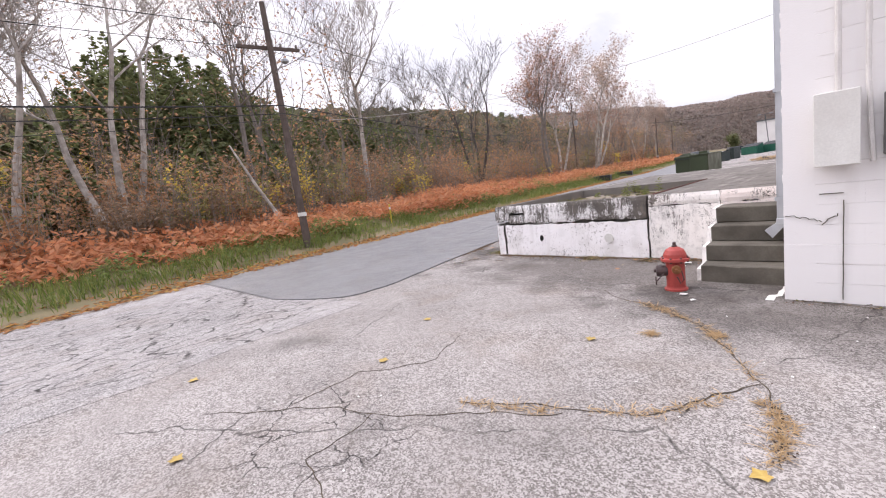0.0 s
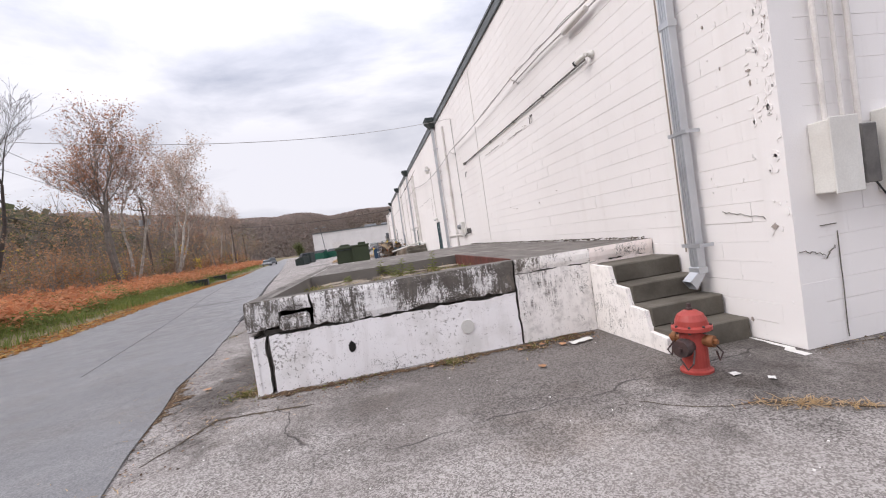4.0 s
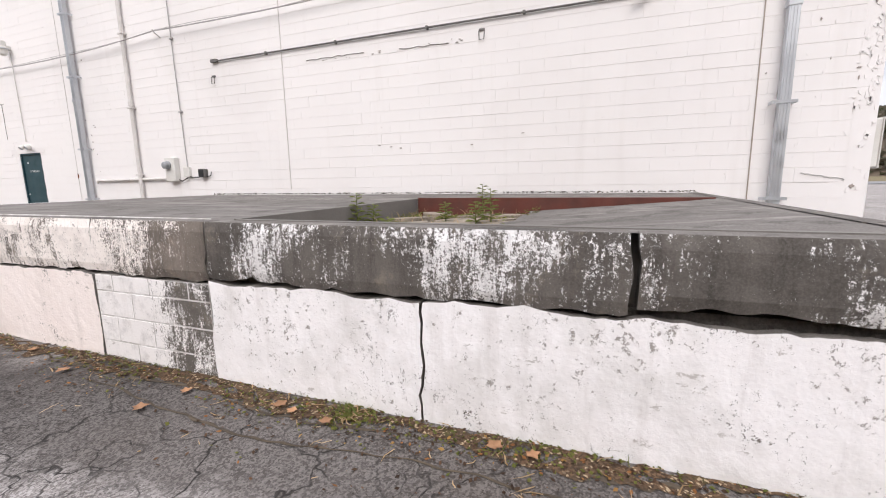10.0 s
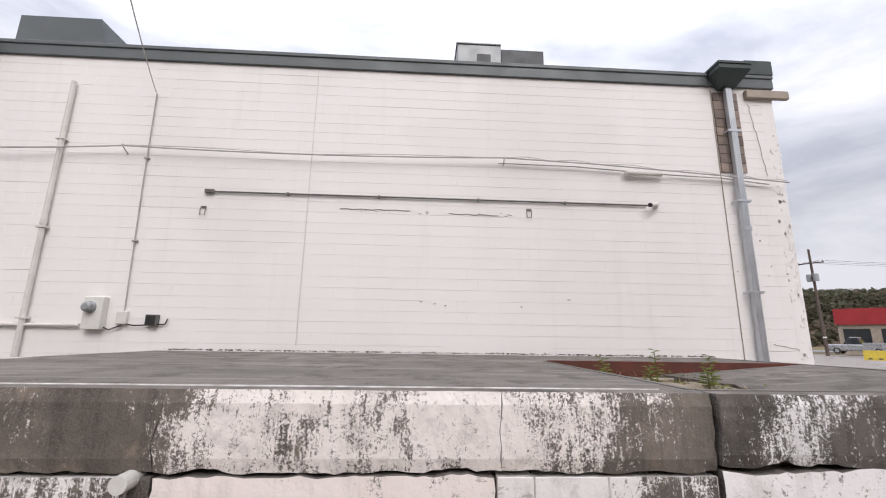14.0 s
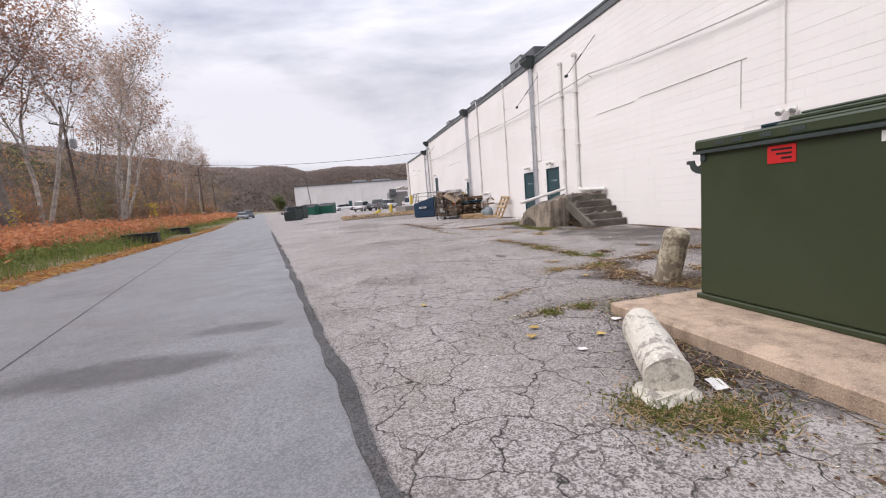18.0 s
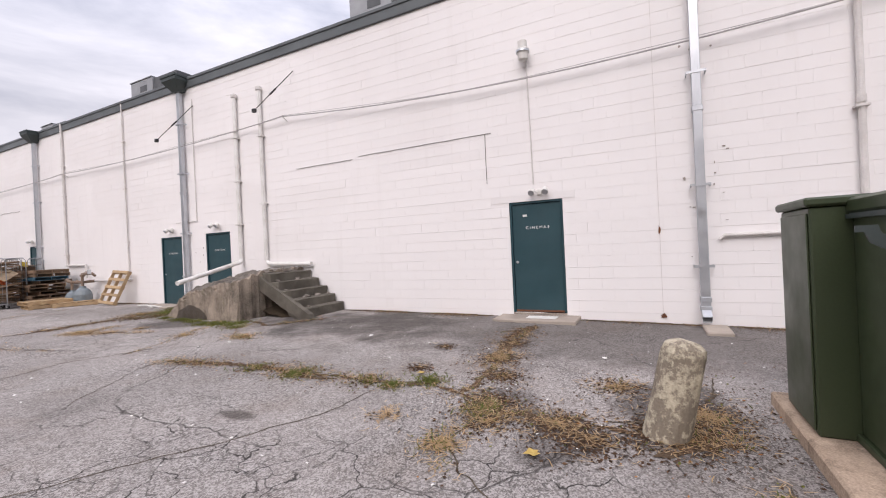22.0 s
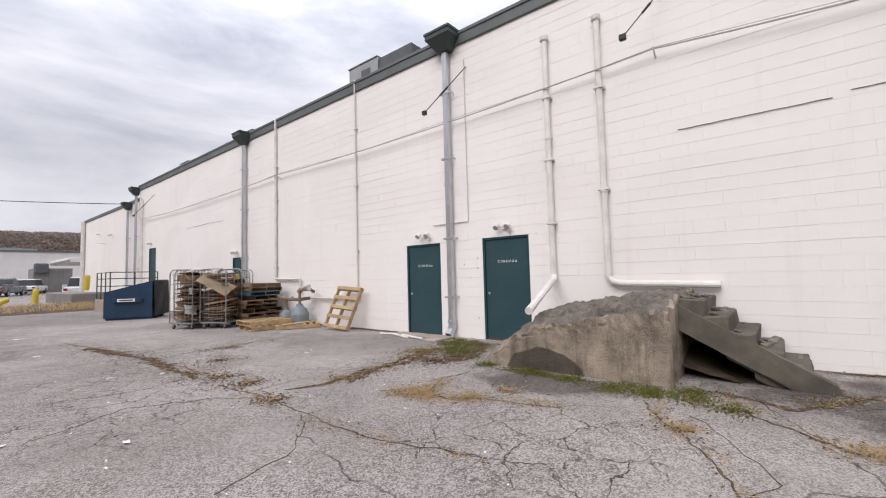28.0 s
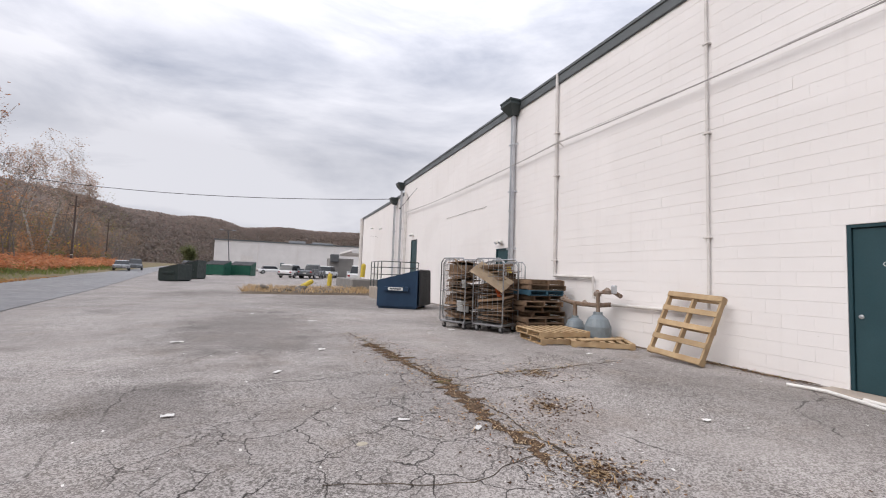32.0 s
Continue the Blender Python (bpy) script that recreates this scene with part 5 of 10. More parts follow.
door_lamp(18.70, 2.46)
door_lamp(28.10, 2.44)
door_lamp(30.25, 2.42)
door_lamp(39.85, 2.55)
door_lamp(49.6, 3.55)
door_lamp(57.2, 4.6)
door_lamp(60.2, 4.9)


def meter_set():
    e = thing("electric_meter", "white electric meter box with a round glass meter", "electric meter")
    part("box", boxes((-0.14, 0.0, 12.80, 13.12, 1.42, 1.98), bevel=0.012), "white_box", e)
    bm = bmesh.new()
    lathe(bm, [(0.10, -0.14), (0.10, -0.17), (0.085, -0.18), (0.08, -0.25), (0.05, -0.27)], 18, (0, 13.0, 1.80), "x")
    part("meter_glass", bm, "ac_metal", e, "round grey meter")
    part("small_box", boxes((-0.08, 0.0, 12.42, 12.60, 1.52, 1.74), bevel=0.008), "white_box", e)
    part("lead", tubes([(-0.04, 12.82, 1.47), (-0.06, 12.7, 1.42), (-0.05, 12.5, 1.5)], r=0.012, n=6), "cable_black", e)
    part("lead", tubes([(-0.05, 12.45, 1.53), (-0.06, 12.3, 1.50), (-0.04, 11.9, 1.52), (-0.04, 11.78, 1.53), (-0.04, 11.75, 1.62)], r=0.012, n=6), "cable_black", e)
    b = thing("junction_box", "small dark junction box on the wall", "junction box")
    part("box", boxes((-0.11, 0.0, 11.90, 12.09, 1.50, 1.69), bevel=0.008), "conduit_dark", b)
    part("cover", boxes((-0.116, -0.11, 11.915, 12.075, 1.515, 1.675), bevel=0.004), "black_plastic", b)


meter_set()


def end_wall_boxes():
    e = thing("electric_box", "white painted electric box on the end wall", "electric box")
    part("box", boxes((0.27, 0.56, -0.19, 0.0, 1.41, 2.06), bevel=0.01), "white_box", e)
    part("cover", boxes((0.255, 0.575, -0.205, -0.19, 1.395, 2.075), bevel=0.006), "white_box", e)
    part("riser", tubes([(0.42, -0.05, 2.06), (0.42, -0.05, 5.9)], r=0.024), "conduit_white", e)
    f = thing("fuse_box", "tall white panel and conduits beside the side door", "electric box")
    part("panel", boxes((1.0, 1.36, -0.14, 0.0, 1.35, 2.12), bevel=0.012), "white_box", f)
    part("switch", boxes((0.72, 0.90, -0.12, 0.0, 1.45, 2.0), bevel=0.01), "conduit_dark", f)
    part("riser", tubes([(0.80, -0.05, 2.0), (0.80, -0.05, 6.2)], r=0.025), "conduit_white", f)
    part("riser", tubes([(0.66, -0.05, 1.4), (0.62, -0.05, 2.2), (0.62, -0.05, 6.3)], r=0.02), "conduit_white", f)
    part("loose_wire", tubes([(0.85, -0.1, 1.45), (0.95, -0.14, 1.25), (1.1, -0.12, 1.15), (1.12, -0.08, 1.35)], r=0.008, n=5), "cable_black", f)
    part("riser", tubes([(2.0, -0.04, 2.55), (2.02, -0.04, 6.0)], r=0.016), "conduit_white", f)
    g = thing("security_camera", "small white security camera over the side door", "camera")
    part("mount", boxes((1.98, 2.1, -0.08, 0.0, 2.48, 2.58), bevel=0.01), "white_box", g)
    part("body", tubes([(2.05, -0.08, 2.53), (2.22, -0.26, 2.5)], r=0.035, n=10), "white_box", g)
    for x, z in ((2.62, 0.65), (4.3, 0.7)):
        tagged(obj("wall_drain", boxes((x, x + 0.08, -0.05, 0.0, z - 0.4, z), bevel=0.008), "slab_concrete"), "short grey drain cover on the end wall", "drain cover")


end_wall_boxes()


# ---- rooftop units ----


def rooftop_unit(x, y, w, d, h):
    e = thing("rooftop_unit", "grey metal air handling unit on the roof", "air conditioner", (x, y, ROOF - 0.12), group="rooftop units")
    part("curb", boxes((-w / 2 + 0.05, w / 2 - 0.05, -d / 2 + 0.05, d / 2 - 0.05, 0, 0.3)), "ac_dark", e)
    part("cabinet", boxes((-w / 2, w / 2, -d / 2 + d * 0.5, d / 2, 0.3, 0.3 + h), bevel=0.015), "ac_metal", e)
    part("hood", boxes((-w / 2 + 0.05, w / 2, -d / 2, -d / 2 + d * 0.5 - 0.004, 0.3, 0.3 + h * 0.97), bevel=0.015), "ac_dark", e)
    part("cover", boxes((-w / 2 - 0.03, w / 2 + 0.03, -d / 2 + d * 0.5, d / 2 + 0.03, 0.3 + h, 0.34 + h), bevel=0.008), "ac_metal", e)
    part("badge", boxes((-w / 2 - 0.006, -w / 2, d * 0.12, d * 0.28, 0.3 + h * 0.7, 0.3 + h * 0.85), bevel=0.003), "ac_dark", e)
    for i in range(5):
        part("louvre", boxes((-w / 2 - 0.012, -w / 2, d * 0.03, d * 0.45, 0.36 + i * 0.07, 0.40 + i * 0.07)), "ac_dark", e)


rooftop_unit(2.2, 5.5, 1.4, 2.2, 1.72)
rooftop_unit(2.0, 22.6, 1.5, 2.7, 1.52)
rooftop_unit(2.0, 33.2, 1.5, 2.8, 1.50)
rooftop_unit(2.25, 41.7, 1.5, 2.2, 1.3)
rooftop_unit(2.25, 49.0, 1.5, 2.3, 1.3)
# a larger dark unit with a sloped end behind the second leader
pent = bmesh.new()
prism(pent, [(2.0, 14.9), (4.4, 14.9), (4.4, 17.6), (2.0, 17.6)], ROOF - 0.12, 9.18)
for v in pent.verts:
    if v.co.z > 8 and v.co.y < 15:
        v.co.y += 0.75
tagged(obj("rooftop_hood", pent, "fascia_metal"), "dark grey metal hood with a sloped end on the roof", "rooftop unit")


pipe_run("ground_drain_pipe", "wide white plastic pipe with an elbow at the ground", [(-0.08, 14.13, 0.78), (-0.08, 14.13, 0.25), (-0.14, 14.10, 0.14), (-0.34, 14.02, 0.10)], 0.075, "pvc_white", group="white wall pipes")

# ---- flaked plaster and rust on the wall ----
simple("bare_render", (0.42, 0.37, 0.335), (0.30, 0.255, 0.225), 12.0, 0.9, bump=0.6)


def flake(y, z, w, h, seed, material="bare_render", label="small ragged patch where paint has flaked"):
    """A ragged patch a few millimetres proud of the wall."""
    rnd = random.Random(seed)
    bm = bmesh.new()
    n = 14
    rim = [bm.verts.new((-0.013 if material != "painted_block" else -0.0085, y + w * rnd.uniform(0.55, 1.1) * math.cos(2 * math.pi * i / n), z + h * rnd.uniform(0.5, 1.1) * math.sin(2 * math.pi * i / n))) for i in range(n)]
    back = [bm.verts.new((0.0, v.co.y, v.co.z)) for v in rim]
    bm.faces.new(rim[::-1])
    for i in range(n):
        bm.faces.new((rim[i], rim[(i + 1) % n], back[(i + 1) % n], back[i]))
    bmesh.ops.recalc_face_normals(bm, faces=bm.faces)
    tagged(obj("paint_flake", bm, material), label, "flaked paint", group="flaked patches on the wall", kind="structure")


rf = random.Random(64)
# in both corner sets the few dark flakes put the relief's shadows into colour
for k in range(44):
    # the weathered strip beside the corner downspout
    flake(rf.choice((rf.uniform(0.02, 0.12), rf.uniform(0.5, 0.9), rf.uniform(0.02, 1.3))), rf.uniform(0.1, 6.3), rf.uniform(0.003, 0.013), rf.uniform(0.005, 0.018) * rf.choice((1, 1, 2)), 300 + k, "bare_render" if k % 6 == 0 else "painted_block")
for k in range(110):
    # peeling plaster up the corner itself
    z = rf.choice((rf.uniform(2.2, 3.8), rf.uniform(0.9, 5.5)))
    flake(abs(rf.gauss(0.12, 0.09)), z, rf.uniform(0.006, 0.035), rf.uniform(0.01, 0.06), 500 + k, "bare_render" if k % 16 == 0 else "painted_block")
for k in range(14):
    flake(rf.choice((16.2, 16.35, 15.85)) + rf.uniform(-0.12, 0.12), rf.uniform(1.0, 5.0), rf.uniform(0.006, 0.028), rf.uniform(0.006, 0.025), 340 + k)
for k in range(16):
    flake(rf.uniform(5.3, 8.6), 3.70 + rf.uniform(-0.03, 0.05), rf.uniform(0.01, 0.04), 0.004, 360 + k)
for y, z in ((7.1, 1.98), (7.35, 2.02), (6.9, 1.95), (5.5, 1.95), (4.6, 2.1), (16.05, 3.05), (15.7, 2.85), (15.75, 2.9)):
    flake(y, z, 0.03, 0.01, int(y * 10))
flake(16.71, 1.62, 0.022, 0.09, 71, "rust", "rust stain at the expansion joint")
flake(16.70, 0.16, 0.05, 0.05, 72, "rust", "rust stain at the foot of the joint")
for k in range(5):
    flake(28.85 + rf.uniform(-0.1, 0.3), rf.uniform(0.5, 2.2), rf.uniform(0.004, 0.012), rf.uniform(0.006, 0.03), 380 + k)


# ---- things in the yard ----


def hydrant():
    h = thing("fire_hydrant", "faded red fire hydrant with dark caps, standing in the asphalt", "fire hydrant", (-1.10, 0.10, 0.0), -2)
    bm = bmesh.new()
    lathe(bm, [(0.135, -0.02), (0.135, 0.02), (0.115, 0.03), (0.108, 0.05), (0.108, 0.36), (0.118, 0.375)], 24)
    part("barrel", bm, "hydrant_red", h, smooth=False)
    bm = bmesh.new()
    lathe(bm, [(0.150, 0.375), (0.165, 0.385), (0.165, 0.415), (0.14, 0.425)], 24)
    part("flange", bm, "hydrant_red", h)
    for i in range(8):
        a = i * math.pi / 4
        bm = bmesh.new()
        lathe(bm, [(0.013, 0.365), (0.013, 0.430), (0.006, 0.436)], 6, (0.148 * math.cos(a), 0.148 * math.sin(a), 0))
        part("bolt", bm, "hydrant_dark", h)
    bm = bmesh.new()
    lathe(bm, [(0.135, 0.42), (0.13, 0.47), (0.105, 0.52), (0.06, 0.55), (0.03, 0.558)], 24)
    part("bonnet", bm, "hydrant_red", h)
    bm = bmesh.new()
    lathe(bm, [(0.032, 0.555), (0.032, 0.575), (0.02, 0.58), (0.02, 0.615)], 5)
    part("operating_nut", bm, "hydrant_dark", h, "dark five-sided operating nut")

    def outlet(angle, r, out, mat, z):
        a = radians(angle)
        d = Vector((math.cos(a), math.sin(a), 0))
        bm = bmesh.new()
        tube(bm, [d * 0.09 + Vector((0, 0, z)), d * (0.09 + out * 0.5) + Vector((0, 0, z))], r * 0.85, 16)
        nz = part("nozzle", bm, mat, h)
        bm = bmesh.new()
        tube(bm, [d * (0.09 + out * 0.5) + Vector((0, 0, z)), d * (0.09 + out) + Vector((0, 0, z))], r, 16, r * 0.9)
        part("cap", bm, mat, nz)
        bm = bmesh.new()
        tube(bm, [d * (0.09 + out) + Vector((0, 0, z)), d * (0.12 + out) + Vector((0, 0, z))], 0.024, 5)
        part("cap_nut", bm, mat, nz)
        s = Vector((-d.y, d.x, 0))
        pts = [d * 0.14 + s * r + Vector((0, 0, z - 0.02)), d * (0.16 + out * 0.5) + s * r * 1.3 + Vector((0, 0, z - 0.11)), d * (0.1 + out) + s * r * 0.7 + Vector((0, 0, z - 0.17)), d * (0.1 + out) + Vector((0, 0, z - 0.08))]
        bm = bmesh.new()
        tube(bm, pts, 0.008, 6)
        part("chain", bm, "hydrant_dark", nz)

    outlet(203, 0.082, 0.13, "hydrant_dark", 0.25)
    outlet(293, 0.056, 0.09, "brass_worn", 0.29)
    outlet(113, 0.056, 0.09, "brass_worn", 0.29)


hydrant()


weathered("pad_concrete", (0.52, 0.395, 0.29), (0.30, 0.225, 0.165), 0.05)


def transformer_pad():
    bm = boxes((-5.95, -3.55, 13.39, 15.98, -0.1, 0.135), bevel=0.015)
    bmesh.ops.subdivide_edges(bm, edges=[e for e in bm.edges if e.calc_length() > 0.4], cuts=9)
    roughen(bm, 0.008, 3, lambda c: c.z > 0.12)
    pad = thing("transformer_pad", "tan concrete pad stained with damp, chipped at one corner", "concrete pad")
    part("slab", bm, "pad_concrete", pad)
    bm = boxes((-5.954, -5.83, 13.386, 13.47, 0.09, 0.1375), bevel=0.012)
    bmesh.ops.subdivide_edges(bm, edges=bm.edges, cuts=2)
    roughen(bm, 0.012, 12)
    part("repaired_corner", bm, "white_box", pad, "pale mortar on the broken corner")


transformer_pad()
simple("warning_red", (0.62, 0.02, 0.02), (0.55, 0.02, 0.02), 8, 0.45, bump=0.03)


def transformers():
    t = thing("transformer", "dark green steel pad-mounted transformer with a red warning label", "transformer", (-5.11, 14.17, 0.137))
    W, D, H = 1.53, 0.64, 1.54
    part("body", boxes((0, D, 0, W, 0.05, H - 0.09), bevel=0.012), "green_steel", t)
    part("skirt", boxes((-0.03, D + 0.02, -0.025, W + 0.025, 0.0, 0.05), bevel=0.008), "green_steel", t)
    lid = part("lid", boxes((-0.04, D + 0.02, -0.03, W + 0.03, H - 0.10, H), bevel=0.018), "green_steel", t)
    part("lid_lip", boxes((-0.045, D, -0.035, W + 0.035, H - 0.13, H - 0.10)), "leader_head", lid)
    for y in (0.55, 0.80, 1.05, 1.22):
        part("stamped_mark", boxes((-0.0445, -0.040, y, y + 0.10, H - 0.07, H - 0.035), bevel=0.002), "leader_head", lid)
    hat = part("top_hatch", boxes((0.10, D - 0.05, 0.10, 0.88, H, H + 0.035), (0.14, D - 0.09, 0.16, 0.82, H + 0.035, H + 0.075), bevel=0.012), "green_steel", t)
    part("hatch_rim", boxes((0.19, D - 0.14, 0.22, 0.76, H + 0.076, H + 0.10), bevel=0.01), "green_steel", hat)
    lab = part("warning_label", boxes((-0.006, 0.0, 0.64, 0.86, H - 0.29, H - 0.15)), "warning_red", t, "red warning label with dark print")
    for k in range(3):
        part("print_bar", boxes((-0.008, -0.006, 0.67, 0.83 - 0.04 * k, H - 0.19 - 0.035 * k, H - 0.175 - 0.035 * k)), "gap_dark", lab)
    part("number_label", boxes((-0.006, 0.0, 0.05, 0.12, H - 0.22, H - 0.15)), "white_lettering", t, "small white number plate")
    for y, z in ((-0.03, H - 0.30), (W + 0.01, H - 0.30)):
        out = 1 if y > 0 else -1
        hook = prism(bmesh.new(), [(0.0, 0.0), (0.0, 0.10), (0.055, 0.075), (0.09, 0.10), (0.10, 0.14), (0.19, 0.14), (0.19, 0.105), (0.155, 0.105), (0.135, 0.05), (0.08, 0.015)], 0.0, 0.012)
        base = W if out > 0 else 0.0
        hook.transform(Matrix(((0, 0, 1, 0.03), (out, 0, 0, base), (0, 1, 0, z - 0.02), (0, 0, 0, 1))))
        bmesh.ops.recalc_face_normals(hook, faces=hook.faces)
        part("lifting_lug", hook, "leader_head", t, "dark steel hook bracket")
    part("latch", boxes((-0.02, 0.0, W - 0.08, W - 0.02, H - 0.2, H - 0.12), bevel=0.006), "leader_head", t)
    s = thing("switchgear_cabinet", "dark green steel switchgear cabinet behind the transformer", "cabinet", (-4.465, 13.73, 0.137))
    W, D, H = 2.18, 0.66, 1.56
    part("body", boxes((0, D, 0, W, 0.0, H - 0.06), bevel=0.012), "green_steel", s)
    part("lid", boxes((-0.03, D + 0.03, -0.03, W + 0.03, H - 0.06, H), bevel=0.014), "green_steel", s)
    part("door_panel", boxes((0.03, D - 0.03, -0.012, 0.0, 0.28, H - 0.10), bevel=0.006), "green_steel", s)
    part("door_panel", boxes((0.03, D - 0.03, -0.012, 0.0, 0.03, 0.25), bevel=0.006), "green_steel", s)
    part("door_panel", boxes((0.03, D - 0.03, W, W + 0.012, 0.03, H - 0.10), bevel=0.006), "green_steel", s)
    for z in (0.4, 0.8, 1.2):
        part("bolt", boxes((D - 0.06, D - 0.03, -0.022, -0.012, z, z + 0.03)), "leader_head", s)
    part("top_box", boxes((0.25, 0.55, 0.35, 0.75, H, H + 0.09), bevel=0.01), "green_steel", s)
    p = thing("pallet_scrap", "dark broken pallet piece leaning on the cabinet", "pallet", (-3.55, 14.35, 0.0), 10)
    for k in range(4):
        part("board", boxes((0.0, 0.02, -0.35 + k * 0.02, 0.35, 0.08 + k * 0.16, 0.17 + k * 0.16), bevel=0.004), "rubble", p)
    for y in (-0.3, 0.3):
        part("stringer", boxes((0.02, 0.07, y - 0.02, y + 0.02, 0.0, 0.72), bevel=0.004), "rubble", p)


transformers()


def flake_paint(name, c1, c2, amount):
    m = Nodes(name, 0.85)
    f = m.ramp(m.math("ADD", m.math("MULTIPLY", m.noise(5, 6, 0.7), 0.6), m.math("MULTIPLY", m.noise(18, 4, 0.6), 0.4)), amount - 0.03, amount + 0.03)
    base = m.mix(f, c1, c2)
    base = m.mix(m.ramp(m.noise(60, 3), 0.35, 0.7, 0, 0.4), base, tuple(v * 0.5 for v in c1))
    m.colour(base).bump(m.math("ADD", m.noise(35, 4), f), 0.5, 0.008)


flake_paint("bollard_old", (0.24, 0.20, 0.15), (0.52, 0.46, 0.34), 0.50)
flake_paint("bollard_white", (0.34, 0.30, 0.26), (0.66, 0.62, 0.53), 0.44)


def bollards():
    b = thing("bollard", "leaning concrete bollard with flaking yellowed paint", "bollard", (-4.55, 16.80, 0.03))
    bm = bmesh.new()
    lathe(bm, [(0.155, -0.1), (0.155, 0.0), (0.15, 0.35), (0.148, 0.63), (0.135, 0.68), (0.08, 0.72), (0.02, 0.73)], 20)
    bmesh.ops.subdivide_edges(bm, edges=bm.edges, cuts=1)
    roughen(bm, 0.012, 9)
    bm.transform(pose(0, 0, 0, 13, 4, 0))
    part("post", bm, "bollard_old", b)
    b = thing("bollard", "toppled concrete bollard with flaking white paint, lying low", "bollard", (-6.66, 14.42, 0.02))
    bm = bmesh.new()
    lathe(bm, [(0.14, -0.10), (0.143, 0.0), (0.142, 0.4), (0.138, 0.68), (0.125, 0.77), (0.075, 0.82), (0.02, 0.83)], 20)
    bmesh.ops.subdivide_edges(bm, edges=bm.edges, cuts=1)
    roughen(bm, 0.014, 8)
    bm.transform(pose(0, 0, 0.125, -85, 0, -28))
    part("post", bm, "bollard_white", b)
    bm = boxes((-0.22, 0.14, -0.20, 0.10, -0.1, 0.05), bevel=0.05)
    bmesh.ops.subdivide_edges(bm, edges=bm.edges, cuts=2)
    roughen(bm, 0.05, 5)
    part("footing", bm, "bollard_white", b, "broken concrete footing")


bollards()


def stair_block():
    """The broken concrete landing block with its stair."""
    e = thing("stair_block", "broken old concrete landing block with crumbling top and stair", "concrete block")
    g = 0.10
    # the block, its top crumbling towards the doors
    bm = bmesh.new()
    n, m = 56, 16
    prof = []
    for i in range(n + 1):
        y = 24.82 + (27.50 - 24.82) * i / n
        top = 1.16 - 0.24 * max(0.0, min(1.0, (y - 25.2) / 1.45)) if y < 26.65 else 0.92 - (y - 26.65) / 0.85 * 0.62
        top += 0.05 * noise.noise(Vector((y * 5, 0, 0)))
        prof.append((y, top))
    cols = 30
    grid = []
    for i, (y, top) in enumerate(prof):
        row = []
        for k in range(m + cols + 1):
            if k <= m:
                z = g - 0.15 + (top - 0.20 - g + 0.15) * k / m
                x = -1.98 + 0.06 * k / m
            else:
                f = (k - m) / cols
                x = -1.92 + 1.9 * f
                z = top - 0.20 + 0.20 * min(1, f * 2.4) ** 0.8 + (0.07 * noise.noise(Vector((x * 6, y * 6, 4))) if 0 < f < 1 else 0)
            v = Vector((x, y, z))
            v += noise.noise_vector(v * 5) * 0.018
            if k >= m - 2:
                v += noise.noise_vector(v * 8) * 0.04 + noise.noise_vector(v * 21) * 0.018
                v.z += 0.05 * abs(noise.noise(v * 5.5)) - 0.015
            row.append(bm.verts.new(v))
        grid.append(row)
    for a, b in zip(grid, grid[1:]):
        for k in range(m + cols):
            bm.faces.new((a[k], b[k], b[k + 1], a[k + 1]))
    for row, flip in ((grid[0], False), (grid[-1], True)):
        base = [bm.verts.new((v.co.x, v.co.y, g - 0.15)) for v in row]
        for k in range(m + cols):
            f = (row[k], row[k + 1], base[k + 1], base[k])
            if len({v.co.to_tuple(4) for v in f}) == 4:
                bm.faces.new(f[::-1] if flip else f)
    for f in bm.faces:
        c = f.calc_center_median()
        f.material_index = 1 if c.x > -1.895 and 24.85 < c.y < 27.2 and c.z > 0.55 else 0
    bmesh.ops.recalc_face_normals(bm, faces=bm.faces)
    part("block", bm, ["rotten_concrete", "crumbled_concrete"], e, "stained concrete block with a rough top")
    # soil heaped under the stair
    bm = bmesh.new()
    rows = [[bm.verts.new((-1.34 + 1.28 * i / 8, 23.55 + 1.27 * k / 8, g - 0.06 + 0.42 * (k / 8) ** 1.6 * (0.55 + 0.45 * i / 8) + 0.05 * noise.noise(Vector((i * 0.7, k * 0.7, 4))))) for k in range(9)] for i in range(9)]
    for p, q in zip(rows, rows[1:]):
        for k in range(8):
            bm.faces.new((p[k], q[k], q[k + 1], p[k + 1]))
    bmesh.ops.solidify(bm, geom=list(bm.faces), thickness=0.2)
    part("soil_mound", bm, "soil", e, "dark soil heaped under the stair")
    rnd = random.Random(12)
    for i in range(90):
        s = rnd.uniform(0.02, 0.075)
        x, y = rnd.uniform(-1.8, -0.15), rnd.uniform(24.95, 26.7)
        b2 = boxes((-s, s, -s * 0.8, s * 0.8, -s * 0.35, s * 0.35), bevel=s * 0.2)
        bmesh.ops.subdivide_edges(b2, edges=b2.edges, cuts=1)
        roughen(b2, s * 0.35, 7)
        b2.transform(pose(x, y, 1.13 - 0.24 * max(0.0, min(1.0, (y - 25.2) / 1.45)) - 0.18 * max(0.0, min(1.0, (-1.15 - x) / 0.7)), rnd.uniform(-15, 15), rnd.uniform(-15, 15), rnd.uniform(0, 360)))
        part("rubble", b2, "crumbled_concrete" if i % 3 else "rubble", e)
    # the stair: sloping slab with five worn steps, open below
    y_top, y_bot = 24.80, 23.55
    steps = 5
    run = (y_top - y_bot) / steps
